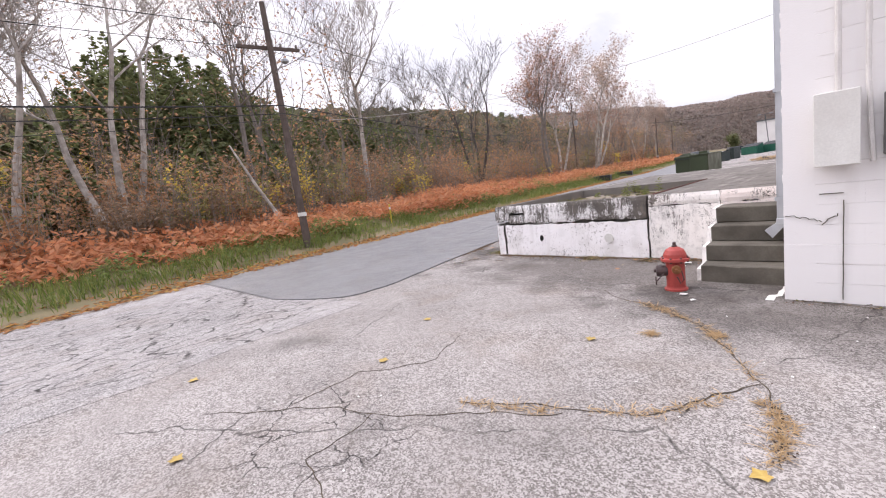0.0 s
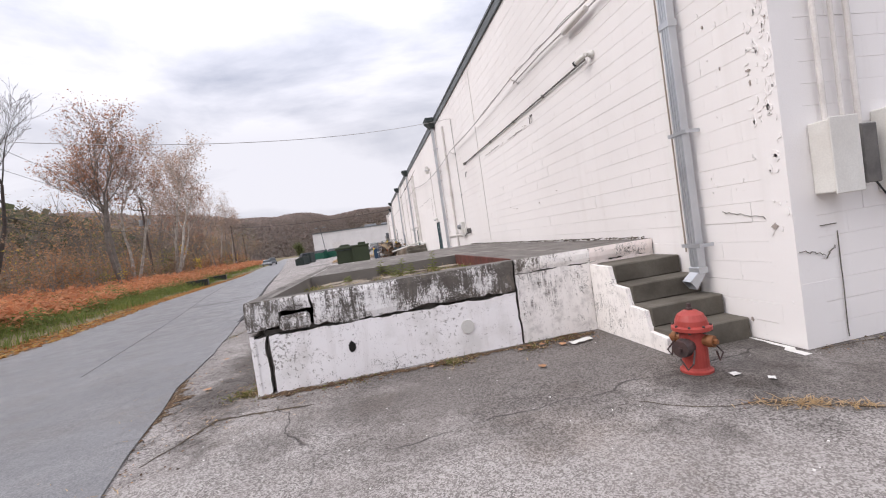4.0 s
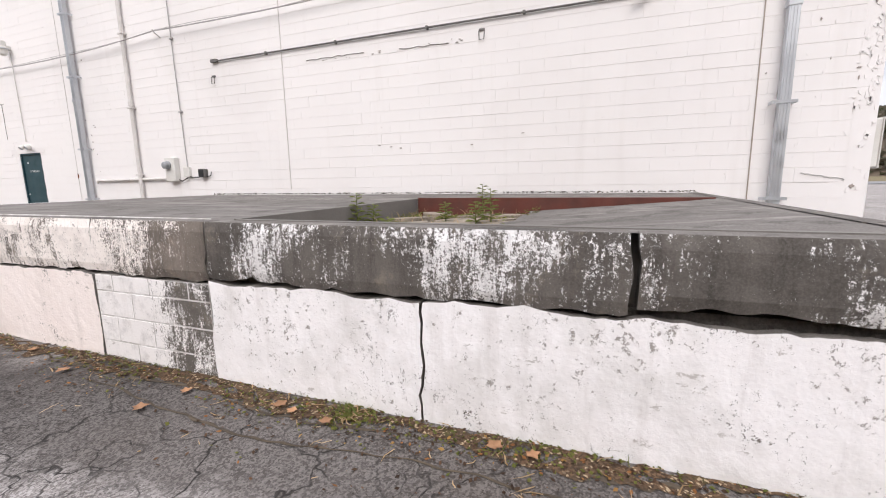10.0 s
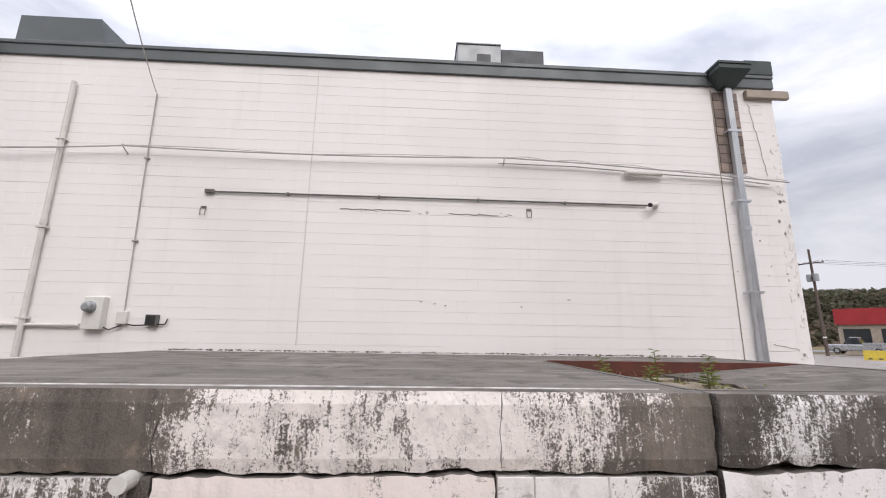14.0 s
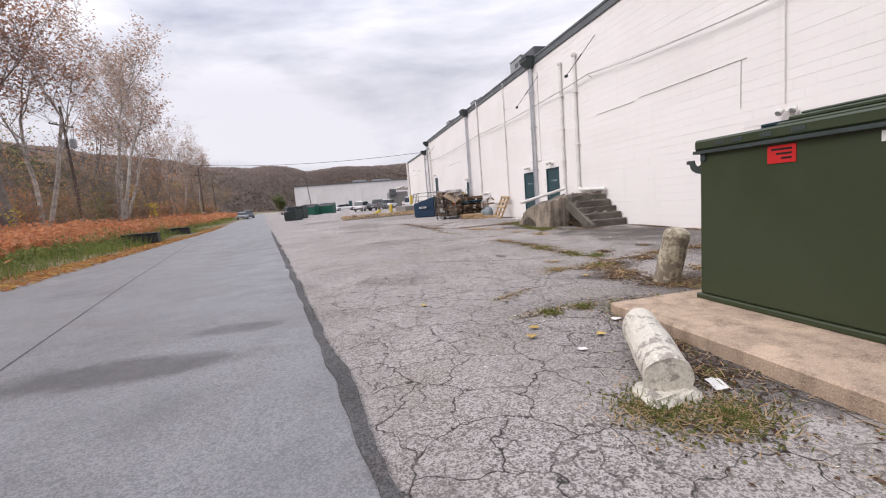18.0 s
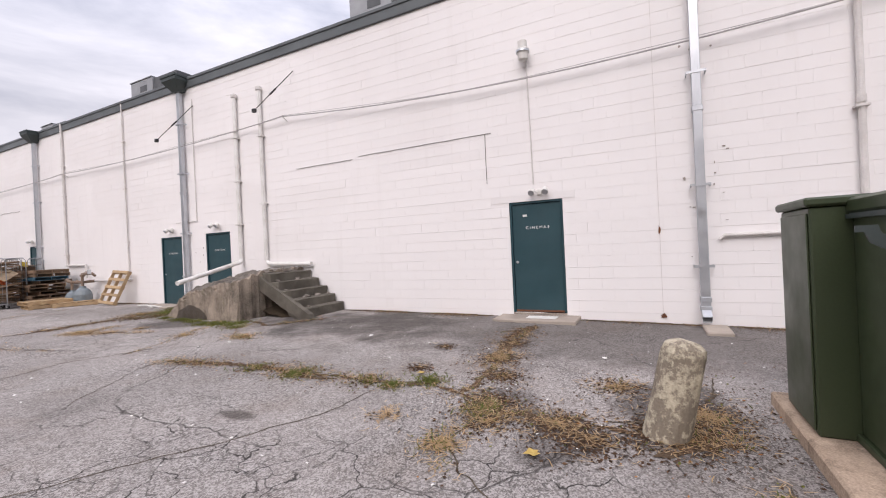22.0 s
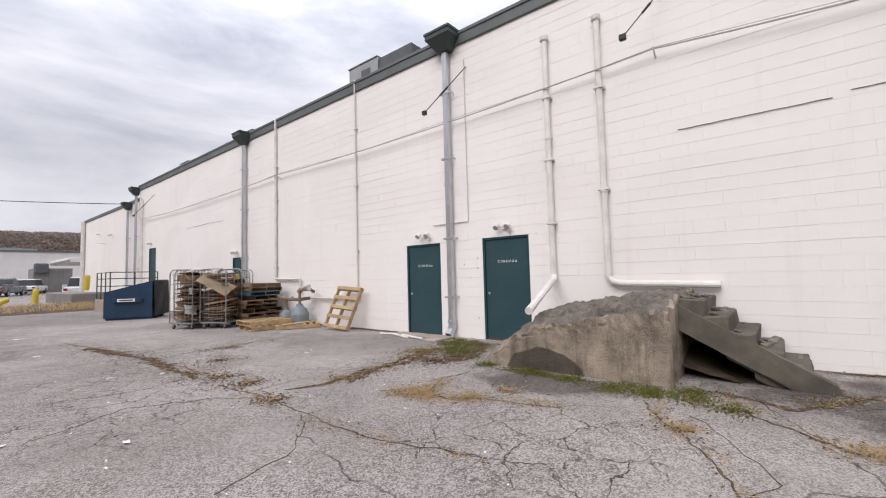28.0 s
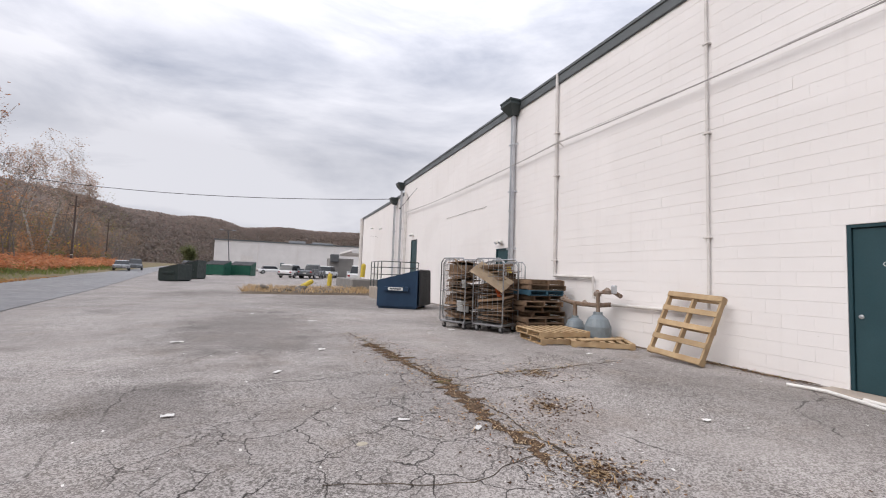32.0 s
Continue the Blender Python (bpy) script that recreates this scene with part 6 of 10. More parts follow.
    for i in range(steps):
        z1 = 1.10 - i * 0.195
        y1 = y_top - run * i
        b2 = bmesh.new()
        x0, x1 = -1.30, -0.03
        pr = [(y1 + 0.02, z1 - 0.32), (y1 + 0.02, z1), (y1 - run - 0.02, z1), (y1 - run - 0.02, max(g - 0.05, z1 - 0.36 - 0.12))]
        lo = [b2.verts.new((x0, a, b)) for a, b in pr]
        hi = [b2.verts.new((x1, a, b)) for a, b in pr]
        b2.faces.new(lo)
        b2.faces.new(hi[::-1])
        for k in range(4):
            b2.faces.new((lo[k], hi[k], hi[(k + 1) % 4], lo[(k + 1) % 4]))
        bmesh.ops.recalc_face_normals(b2, faces=b2.faces)
        bmesh.ops.bevel(b2, geom=list(b2.edges), offset=0.015, segments=1, affect="EDGES")
        bmesh.ops.subdivide_edges(b2, edges=[q for q in b2.edges if q.calc_length() > 0.25], cuts=6)
        roughen(b2, 0.022, 6)
        part("step", b2, "step_concrete", e)
    # the sloping beam at the side of the stair
    b2 = bmesh.new()
    pr = [(24.82, 1.04), (24.82, 0.72), (23.62, 0.06), (23.30, 0.06), (23.36, 0.22)]
    lo = [b2.verts.new((-1.37, a, b)) for a, b in pr]
    hi = [b2.verts.new((-1.25, a, b)) for a, b in pr]
    b2.faces.new(lo)
    b2.faces.new(hi[::-1])
    for k in range(5):
        b2.faces.new((lo[k], hi[k], hi[(k + 1) % 5], lo[(k + 1) % 5]))
    bmesh.ops.recalc_face_normals(b2, faces=b2.faces)
    bmesh.ops.subdivide_edges(b2, edges=[q for q in b2.edges if q.calc_length() > 0.2], cuts=5)
    roughen(b2, 0.016, 6)
    part("stringer", b2, "step_concrete", e, "sloping concrete beam beside the steps")
    for i in range(34):
        s = rnd.uniform(0.02, 0.07)
        k = rnd.randrange(5)
        b2 = boxes((-s, s, -s * 0.8, s * 0.8, -s * 0.4, s * 0.4), bevel=s * 0.2)
        roughen(b2, s * 0.3, 8)
        b2.transform(pose(rnd.uniform(-1.2, -0.1), 24.80 - 0.25 * k - rnd.uniform(0.04, 0.22), 1.10 - 0.195 * k + s * 0.3, rnd.uniform(-15, 15), rnd.uniform(-15, 15), rnd.uniform(0, 360)))
        part("rubble", b2, "rubble", e)
    return e


stair_block()

# ---- pallets ----


simple("pallet_wood", (0.46, 0.33, 0.19), (0.36, 0.245, 0.135), 5.0, 0.8, bump=0.4, fine=30, vary=0.15)
simple("pallet_wood_old", (0.24, 0.16, 0.10), (0.155, 0.10, 0.065), 5.0, 0.85, bump=0.5, fine=30, vary=0.3)
simple("pallet_blue", (0.035, 0.10, 0.15), (0.05, 0.13, 0.18), 5.0, 0.75, bump=0.4, vary=0.15)


def pallet(m, material, label, group="", boards=7, broken=False):
    e = thing("pallet", label, "pallet", group=group)
    L, W = 1.16, 1.0
    for x in (-W / 2 + 0.02, 0, W / 2 - 0.02):
        part("stringer", boxes((x - 0.02, x + 0.02, -L / 2, L / 2, 0.018, 0.108), bevel=0.003), material, e)
    for i in range(boards):
        if broken and i == 2:
            continue
        y = -L / 2 + 0.05 + i * (L - 0.1) / (boards - 1)
        part("deck_board", boxes((-W / 2, W / 2, y - 0.045, y + 0.045, 0.108, 0.126), bevel=0.003), material, e)
    for y in (-L / 2 + 0.06, 0, L / 2 - 0.06):
        part("bottom_board", boxes((-W / 2, W / 2, y - 0.045, y + 0.045, 0.0, 0.018), bevel=0.003), material, e)
    e.matrix_basis = m
    return e


pallet_a = pallet(pose(-0.40, 32.83, 0.13, 0, 0, 0), "pallet_wood", "pale new wooden pallet leaning on the wall", boards=5)
pallet_a.matrix_basis = Matrix.Translation((-0.62, 32.85, 0.14)) @ Matrix.Rotation(radians(-66), 4, "Y") @ Matrix.Translation((0.58, 0, 0)) @ Matrix.Rotation(radians(87), 4, "Z")
pallet_b = pallet(pose(-1.35, 35.1, 0.12, 0, 0, 82), "pallet_wood", "pale wooden pallet lying flat on the ground", "low pallet pile")
copy_thing(pallet_b, pose(-1.38, 35.2, 0.247, 0, 0, 86))
copy_thing(pallet_b, pose(-0.75, 34.55, 0.12, 0, 0, 60))
board = tagged(obj("plank", boxes((-1.32, -0.32, 34.25, 34.45, 0.247, 0.27), bevel=0.004), "pallet_wood"), "pale plank lying on a pallet", "plank")
stack_base = pallet(pose(-0.85, 36.75, 0.12, 0, 0, 4), "pallet_wood_old", "weathered brown wooden pallet in a tall stack", "pallet stack")
rs = random.Random(4)
for i in range(1, 7):
    p = copy_thing(stack_base, pose(-0.85 + rs.uniform(-0.14, 0.10), 36.72 + rs.uniform(-0.16, 0.14), 0.12 + 0.1265 * i, 0, 0, rs.uniform(-9, 12)))
blue = pallet(pose(-0.88, 36.70, 0.12 + 0.1265 * 7, 0, 0, 3), "pallet_blue", "blue painted wooden pallet in the stack", "pallet stack")
for i in (8, 9):
    copy_thing(stack_base, pose(-0.83 + rs.uniform(-0.06, 0.06), 36.72, 0.12 + 0.1265 * i, 0, 0, rs.uniform(-3, 8)))

# ---- roll cages full of cardboard ----
simple("cardboard", (0.26, 0.17, 0.105), (0.15, 0.10, 0.065), 4.0, 0.85, bump=0.15, vary=0.45)
simple("cardboard_pale", (0.55, 0.44, 0.31), (0.47, 0.36, 0.25), 4.0, 0.85, bump=0.1, vary=0.15)
simple("cage_steel", (0.42, 0.43, 0.44), (0.30, 0.31, 0.32), 5.0, 0.38, 0.8, bump=0.05)
simple("orange_plastic", (0.62, 0.16, 0.04), (0.55, 0.13, 0.035), 5.0, 0.5, bump=0.05)
simple("yellow_plastic", (0.62, 0.46, 0.05), (0.5, 0.38, 0.05), 5.0, 0.5, bump=0.05)


def roll_cage(m, seed, load=0.9, label="steel wire roll cage stuffed with flattened cardboard"):
    e = thing("roll_cage", label, "roll cage", group="roll cages by the wall")
    rnd = random.Random(seed)
    W, D, H = 0.72, 0.82, 1.72
    part("base", boxes((-W / 2, W / 2, -D / 2, D / 2, 0.15, 0.19), bevel=0.008), "cage_steel", e)
    for sx in (-1, 1):
        bm = bmesh.new()
        x = sx * W / 2
        tube(bm, [(x, -D / 2, 0.19), (x, -D / 2, H - 0.1), (x, -D / 2 + 0.1, H), (x, D / 2 - 0.1, H), (x, D / 2, H - 0.1), (x, D / 2, 0.19)], 0.017, 6)
        side = part("side_frame", bm, "cage_steel", e)
        bm = bmesh.new()
        for k in range(1, 6):
            tube(bm, [(x, -D / 2 + D * k / 6, 0.19), (x, -D / 2 + D * k / 6, H - 0.01)], 0.005, 4)
        for z in (0.5, 0.9, 1.3):
            tube(bm, [(x, -D / 2, z), (x, D / 2, z)], 0.006, 4)
        part("wire_mesh", bm, "cage_steel", side)
    bm = bmesh.new()
    for k in range(0, 7):
        tube(bm, [(-W / 2 + W * k / 6, D / 2, 0.19), (-W / 2 + W * k / 6, D / 2, H - 0.12)], 0.005, 4)
    for z in (0.5, 0.9, 1.3, 1.58):
        tube(bm, [(-W / 2, D / 2, z), (W / 2, D / 2, z)], 0.006, 4)
    part("back_mesh", bm, "cage_steel", e)
    for sx in (-1, 1):
        for sy in (-1, 1):
            c = (sx * (W / 2 - 0.08), sy * (D / 2 - 0.08))
            bm = bmesh.new()
            lathe(bm, [(0.055, -0.018), (0.06, -0.012), (0.06, 0.012), (0.055, 0.018)], 14, (c[0], c[1], 0.062), "x")
            wh = part("caster", bm, "black_plastic", e)
            part("fork", boxes((c[0] - 0.028, c[0] - 0.022, c[1] - 0.025, c[1] + 0.025, 0.05, 0.15), (c[0] + 0.022, c[0] + 0.028, c[1] - 0.025, c[1] + 0.025, 0.05, 0.15)), "cage_steel", wh)
    e.matrix_basis = m
    # the cardboard inside
    z = 0.2
    while z < H * load:
        h = rnd.choice((0.015, 0.02, 0.02, 0.03, 0.03, 0.05, 0.17))
        w, d = rnd.uniform(0.20, 0.33), rnd.uniform(0.24, 0.38)
        bm = boxes((-w, w, -d, d, 0, h), bevel=0.004)
        for v in bm.verts:
            v.co.z += 0.02 * noise.noise(v.co * 4 + Vector((seed, z, 0)))
        bm.transform(pose(rnd.uniform(-0.04, 0.04), rnd.uniform(-0.05, 0.05), z + 0.01, rnd.uniform(-9, 9), rnd.uniform(-10, 10), rnd.uniform(-14, 14)))
        b = obj("cardboard_box" if h > 0.1 else "cardboard_sheet", bm, "cardboard")
        b.matrix_basis = m
        tagged(b, "brown cardboard box in a roll cage" if h > 0.1 else "flattened brown cardboard in a roll cage", "cardboard", group="cardboard in the roll cages")
        z += h + rnd.uniform(0.015, 0.06)
    return e


CAGES = [((-2.45, 37.45), 24, 0.93), ((-2.05, 38.35), 12, 0.75), ((-1.9, 36.72), 30, 0.9), ((-0.95, 37.95), 14, 0.85), ((-1.35, 38.9), 5, 0.6), ((-0.55, 38.9), -4, 0.3)]
for i, ((cx, cy), turn, load) in enumerate(CAGES):
    roll_cage(pose(cx, cy, 0.12, 0, 0, turn), i + 20, load)


def card_sheet(m, w, d, material, name, label, cat="cardboard"):
    bm = bmesh.new()
    n = 5
    vs = [[bm.verts.new((-w / 2 + w * i / n, -d / 2 + d * k / n, 0.04 * noise.noise(Vector((i * 0.7, k * 0.7, w))))) for k in range(n + 1)] for i in range(n + 1)]
    for i in range(n):
        for k in range(n):
            bm.faces.new((vs[i][k], vs[i + 1][k], vs[i + 1][k + 1], vs[i][k + 1]))
    bmesh.ops.solidify(bm, geom=bm.faces[:], thickness=0.008)
    ob = obj(name, bm, material)
    ob.matrix_basis = m
    return tagged(ob, label, cat)


card_sheet(pose(-2.13, 36.52, 1.42, 35, -30, 20), 0.5, 0.95, "cardboard_pale", "cardboard_sheet", "pale cardboard sheet slanting out of a roll cage")
card_sheet(pose(-2.5, 37.3, 1.62, 30, 25, 10), 0.5, 0.6, "cardboard_pale", "cardboard_sheet", "pale folded cardboard on top of a roll cage")
card_sheet(pose(-2.62, 37.02, 0.68, 78, 8, 20), 0.40, 0.26, "white_lettering", "paper_sheet", "crumpled white paper sheets in a roll cage", "paper")
card_sheet(pose(-2.60, 37.05, 1.22, 84, 0, 24), 0.14, 0.20, "white_lettering", "paper_sheet", "white shipping label on cardboard", "paper")
card_sheet(pose(-2.07, 36.29, 1.05, 70, 0, 30), 0.18, 0.2, "orange_plastic", "orange_bag", "orange plastic bag among the cardboard", "plastic bag")
card_sheet(pose(-1.1, 37.5, 1.62, 50, 10, 0), 0.16, 0.22, "yellow_plastic", "yellow_bag", "yellow plastic wrap among the cardboard", "plastic bag")


# ---- gas meter set ----
simple("gas_grey", (0.22, 0.26, 0.28), (0.17, 0.20, 0.22), 4.0, 0.5, bump=0.15)
simple("gas_rust", (0.20, 0.13, 0.085), (0.28, 0.23, 0.19), 9.0, 0.7, 0.2, bump=0.4)


def gas_set():
    e = thing("gas_meter", "grey gas meters with rusty pipework and valves", "gas meter")
    for y, x, s in ((34.85, -0.48, 1.0), (35.55, -0.50, 0.8)):
        bm = bmesh.new()
        lathe(bm, [(0.24 * s, 0.12), (0.27 * s, 0.2), (0.27 * s, 0.42 * s), (0.20 * s, 0.58 * s), (0.10 * s, 0.66 * s), (0.09 * s, 0.72 * s)], 18, (x, y, 0.03))
        part("meter_body", bm, "gas_grey", e)
    part("pipe", tubes([(-0.1, 34.9, 0.9), (-0.45, 34.9, 0.88), (-0.48, 35.6, 0.88), (-0.46, 36.1, 0.95)], r=0.05, n=10), "gas_rust", e)
    part("pipe", tubes([(-0.48, 34.85, 0.7), (-0.48, 34.85, 1.15), (-0.3, 34.6, 1.18), (-0.3, 34.4, 1.1)], r=0.045, n=10), "gas_rust", e)
    part("pipe", tubes([(-0.5, 35.55, 0.6), (-0.5, 35.55, 0.9)], r=0.045, n=10), "gas_rust", e)
    for y, z, s in ((34.62, 1.18, 0.10), (34.9, 1.12, 0.08), (35.3, 0.88, 0.09), (36.0, 0.95, 0.08)):
        bm = bmesh.new()
        lathe(bm, [(s * 0.6, -0.05), (s, -0.03), (s, 0.03), (s * 0.6, 0.05), (0.02, 0.09)], 12, (-0.45, y, z))
        part("valve", bm, "gas_rust", e)
    part("gauge", boxes((-0.5, -0.4, 34.38, 34.48, 1.15, 1.32), bevel=0.02), "galvanised", e)


gas_set()

# ---- blue dumpster with black lids, and the far dumpsters ----
simple("dumpster_blue", (0.012, 0.035, 0.075), (0.016, 0.045, 0.09), 2.0, 0.5, bump=0.15)
simple("dumpster_green", (0.008, 0.075, 0.05), (0.012, 0.095, 0.06), 2.0, 0.5, bump=0.15)
simple("dumpster_dark", (0.02, 0.032, 0.03), (0.028, 0.04, 0.036), 2.0, 0.55, bump=0.15)


def dumpster(name, m, material, label, w=1.85, d=1.5, h=1.25, lid=True, lid_open=False, group="", plate=True):
    e = thing(name, label, "dumpster", group=group)
    bm = bmesh.new()
    out = [(-d / 2, 0.08), (d / 2, 0.08), (d / 2, h), (-d / 2, h * 0.72)]
    lo = [bm.verts.new((x, -w / 2, z)) for x, z in out]
    hi = [bm.verts.new((x, w / 2, z)) for x, z in out]
    bm.faces.new(lo)
    bm.faces.new(hi[::-1])
    for k in range(4):
        bm.faces.new((lo[k], hi[k], hi[(k + 1) % 4], lo[(k + 1) % 4]))
    bmesh.ops.recalc_face_normals(bm, faces=bm.faces)
    part("body", bm, material, e)
    part("skid", boxes((-d / 2 + 0.05, d / 2 - 0.05, -w / 2 + 0.05, -w / 2 + 0.2, 0, 0.08), (-d / 2 + 0.05, d / 2 - 0.05, w / 2 - 0.2, w / 2 - 0.05, 0, 0.08)), material, e)
    for s in (-1, 1):
        part("fork_pocket", boxes((-d * 0.3, d * 0.3, s * (w / 2 + 0.05) - 0.05, s * (w / 2 + 0.05) + 0.05, h * 0.45, h * 0.45 + 0.16), bevel=0.008), material, e)
    if plate:
        part("label_plate", boxes((-d * 0.20, d * 0.16, -w / 2 - 0.112, -w / 2 - 0.102, h * 0.47, h * 0.47 + 0.11)), "white_lettering", e, "white plate with small dark print")
        part("print_bar", boxes((-d * 0.16, d * 0.12, -w / 2 - 0.115, -w / 2 - 0.112, h * 0.47 + 0.03, h * 0.47 + 0.08)), "ac_dark", e)
    if lid:
        slope = math.atan2(h * 0.28, d)
        for s in (-1, 1):
            b2 = boxes((-d / 2 - 0.04, d / 2 + 0.02, -w / 4 + 0.01, w / 4 - 0.01, 0.0, 0.035), bevel=0.008)
            if lid_open:
                lid_m = pose(d / 2 + 0.05, s * w / 4, h + 0.03, 0, 88, 0) @ Matrix.Diagonal((0.85, 1, 1, 1)) @ Matrix.Translation((d / 2 + 0.04, 0, 0))
            else:
                lid_m = Matrix.Translation((0, s * w / 4, h * 0.86 + 0.012)) @ Matrix.Rotation(-slope, 4, "Y")
            b2.transform(lid_m)
            lid_ob = part("lid", b2, "black_plastic", e, "black ribbed plastic lid")
            for k in range(6):
                y = -w / 4 + 0.08 + k * (w / 2 - 0.16) / 5
                b2 = boxes((-d / 2, d / 2, y - 0.025, y + 0.025, 0.036, 0.065), bevel=0.006)
                b2.transform(lid_m)
                part("rib", b2, "black_plastic", lid_ob)
    e.matrix_basis = m
    return e


dumpster("dumpster", pose(-2.2, 43.6, 0.12, 0, 0, -33), "dumpster_blue", "dark blue steel dumpster with black plastic lids hung open", w=1.6, d=1.55, h=1.45, lid_open=True)
dumpster("dumpster", pose(-14.4, 67.0, rise(0, 67), 0, 0, -20), "dumpster_dark", "dark green steel dumpster with its lid down", w=1.9, d=1.5, h=1.3, group="dumpsters across the yard", plate=False)
dumpster("dumpster", pose(-14.2, 73.0, rise(0, 73), 0, 0, -14), "dumpster_dark", "dark green steel dumpster with its lid open", w=1.9, d=1.6, h=1.7, group="dumpsters across the yard", plate=False)
for cx, cy, turn, ww in ((-14.0, 88.5, 70, 2.6), (-11.2, 90.5, 74, 2.8)):
    dumpster("dumpster", pose(cx, cy, rise(0, cy), 0, 0, turn), "dumpster_green", "bright green steel dumpster with dark lids", w=ww, d=2.0, h=1.85, group="dumpsters across the yard", plate=False)


def rail_stand():
    e = thing("stair_rail", "dark steel pipe railing round the far landing", "railing", (-1.2, 47.4, 0.12))
    part("landing", boxes((-0.9, 1.15, 0.6, 3.2, -0.1, 0.60), bevel=0.02), "slab_concrete", e)
    for x in (-0.85, 0.1, 1.05):
        part("post", tubes([(x, 0.7, 0.6), (x, 0.7, 1.9)], r=0.025, n=6), "leader_head", e)
    for y in (1.5, 2.3, 3.1):
        part("post", tubes([(-0.85, y, 0.6), (-0.85, y, 1.9)], r=0.025, n=6), "leader_head", e)
    for z in (0.95, 1.25, 1.6, 1.9):
        part("rail", tubes([(1.05, 0.7, z), (-0.85, 0.7, z), (-0.85, 3.1, z)], r=0.022, n=6), "leader_head", e)


rail_stand()


# ---- leaves, grass and woods ----


def leaf_mat(name, stops, rough=0.75):
    """Leaf colours that change from leaf to leaf."""
    m = Nodes(name, rough, spec=0.2)
    r = m.n.new("ShaderNodeValToRGB")
    els = r.color_ramp.elements
    while len(els) < len(stops):
        els.new(0.5)
    for i, (e, c) in enumerate(zip(els, stops)):
        e.position = i / (len(stops) - 1)
        e.color = (*c, 1)
    m.put(r.inputs["Fac"], m.island())
    patch = m.ramp(m.noise(0.25, 3), 0.35, 0.65, 0.0, 0.45)
    col = m.mix(patch, r.outputs["Color"], tuple(0.7 * v for v in stops[0]))
    m.colour(col)
    # thin leaves let some light through
    tr = m.n.new("ShaderNodeBsdfTranslucent")
    m.put(tr.inputs["Color"], col)
    both = m.n.new("ShaderNodeMixShader")
    both.inputs["Fac"].default_value = 0.5
    m.put(both.inputs[1], m.bsdf.outputs["BSDF"])
    m.put(both.inputs[2], tr.outputs["BSDF"])
    m.put(m.n["Material Output"].inputs["Surface"], both.outputs["Shader"])
    return m.mat


leaf_mat("fern_leaves", [(0.56, 0.215, 0.10), (0.70, 0.32, 0.155), (0.60, 0.33, 0.185), (0.45, 0.19, 0.10), (0.76, 0.41, 0.22)])
leaf_mat("grass_blades", [(0.12, 0.18, 0.045), (0.19, 0.245, 0.065), (0.32, 0.30, 0.10), (0.10, 0.155, 0.045)])
leaf_mat("verge_green", [(0.16, 0.21, 0.065), (0.23, 0.27, 0.085), (0.125, 0.17, 0.055), (0.31, 0.31, 0.105)])
leaf_mat("dry_grass", [(0.66, 0.47, 0.27), (0.56, 0.40, 0.22), (0.44, 0.30, 0.16), (0.74, 0.58, 0.38)])
leaf_mat("fallen_leaves", [(0.483, 0.230, 0.081), (0.345, 0.149, 0.057), (0.575, 0.380, 0.115), (0.276, 0.138, 0.069), (0.414, 0.172, 0.057)])
leaf_mat("yellow_leaves", [(0.66, 0.50, 0.10), (0.50, 0.40, 0.09), (0.60, 0.36, 0.09)])
leaf_mat("rust_leaves", [(0.390, 0.195, 0.128), (0.510, 0.285, 0.180), (0.300, 0.158, 0.105), (0.600, 0.375, 0.255)])
leaf_mat("pale_leaves", [(0.567, 0.446, 0.365), (0.459, 0.324, 0.243), (0.675, 0.567, 0.499)])
leaf_mat("pine_needles", [(0.145, 0.165, 0.075), (0.19, 0.205, 0.09), (0.12, 0.145, 0.065), (0.23, 0.21, 0.10)])
leaf_mat("russet_leaves", [(0.42, 0.22, 0.115), (0.52, 0.29, 0.15), (0.34, 0.195, 0.115), (0.46, 0.31, 0.185)])
leaf_mat("brown_leaves", [(0.27, 0.185, 0.12), (0.34, 0.235, 0.15), (0.20, 0.14, 0.095), (0.42, 0.30, 0.20)])
leaf_mat("olive_leaves", [(0.23, 0.215, 0.085), (0.30, 0.265, 0.11), (0.18, 0.185, 0.075), (0.36, 0.30, 0.13)])
leaf_mat("moss", [(0.17, 0.185, 0.045), (0.23, 0.225, 0.065), (0.12, 0.14, 0.04)])
leaf_mat("weed_leaves", [(0.15, 0.20, 0.055), (0.20, 0.23, 0.07), (0.20, 0.18, 0.07)])
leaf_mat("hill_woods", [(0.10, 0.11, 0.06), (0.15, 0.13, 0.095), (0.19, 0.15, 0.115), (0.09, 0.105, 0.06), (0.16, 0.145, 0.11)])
# paler, greyer leaves: the haze of distance is put into their colour
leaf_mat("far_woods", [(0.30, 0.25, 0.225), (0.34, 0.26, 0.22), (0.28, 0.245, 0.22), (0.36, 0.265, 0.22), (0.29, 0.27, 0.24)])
simple("bark_grey", (0.22, 0.19, 0.165), (0.14, 0.12, 0.105), 3.0, 0.9, bump=0.6)
simple("bark_dark", (0.10, 0.085, 0.075), (0.065, 0.055, 0.05), 3.0, 0.9, bump=0.6)
simple("bark_white", (0.50, 0.455, 0.405), (0.25, 0.22, 0.19), 2.5, 0.85, bump=0.4)
simple("twig_bark", (0.30, 0.255, 0.21), (0.17, 0.145, 0.12), 3.0, 0.9, bump=0.4)
simple("pole_wood", (0.085, 0.062, 0.052), (0.125, 0.095, 0.08), 4.0, 0.85, bump=0.6)


def mesh_of(name, verts, faces, material):
    me = bpy.data.meshes.new(name)
    me.from_pydata(verts, [], faces)
    me.materials.append(MATS[material])
    return new(name, me)


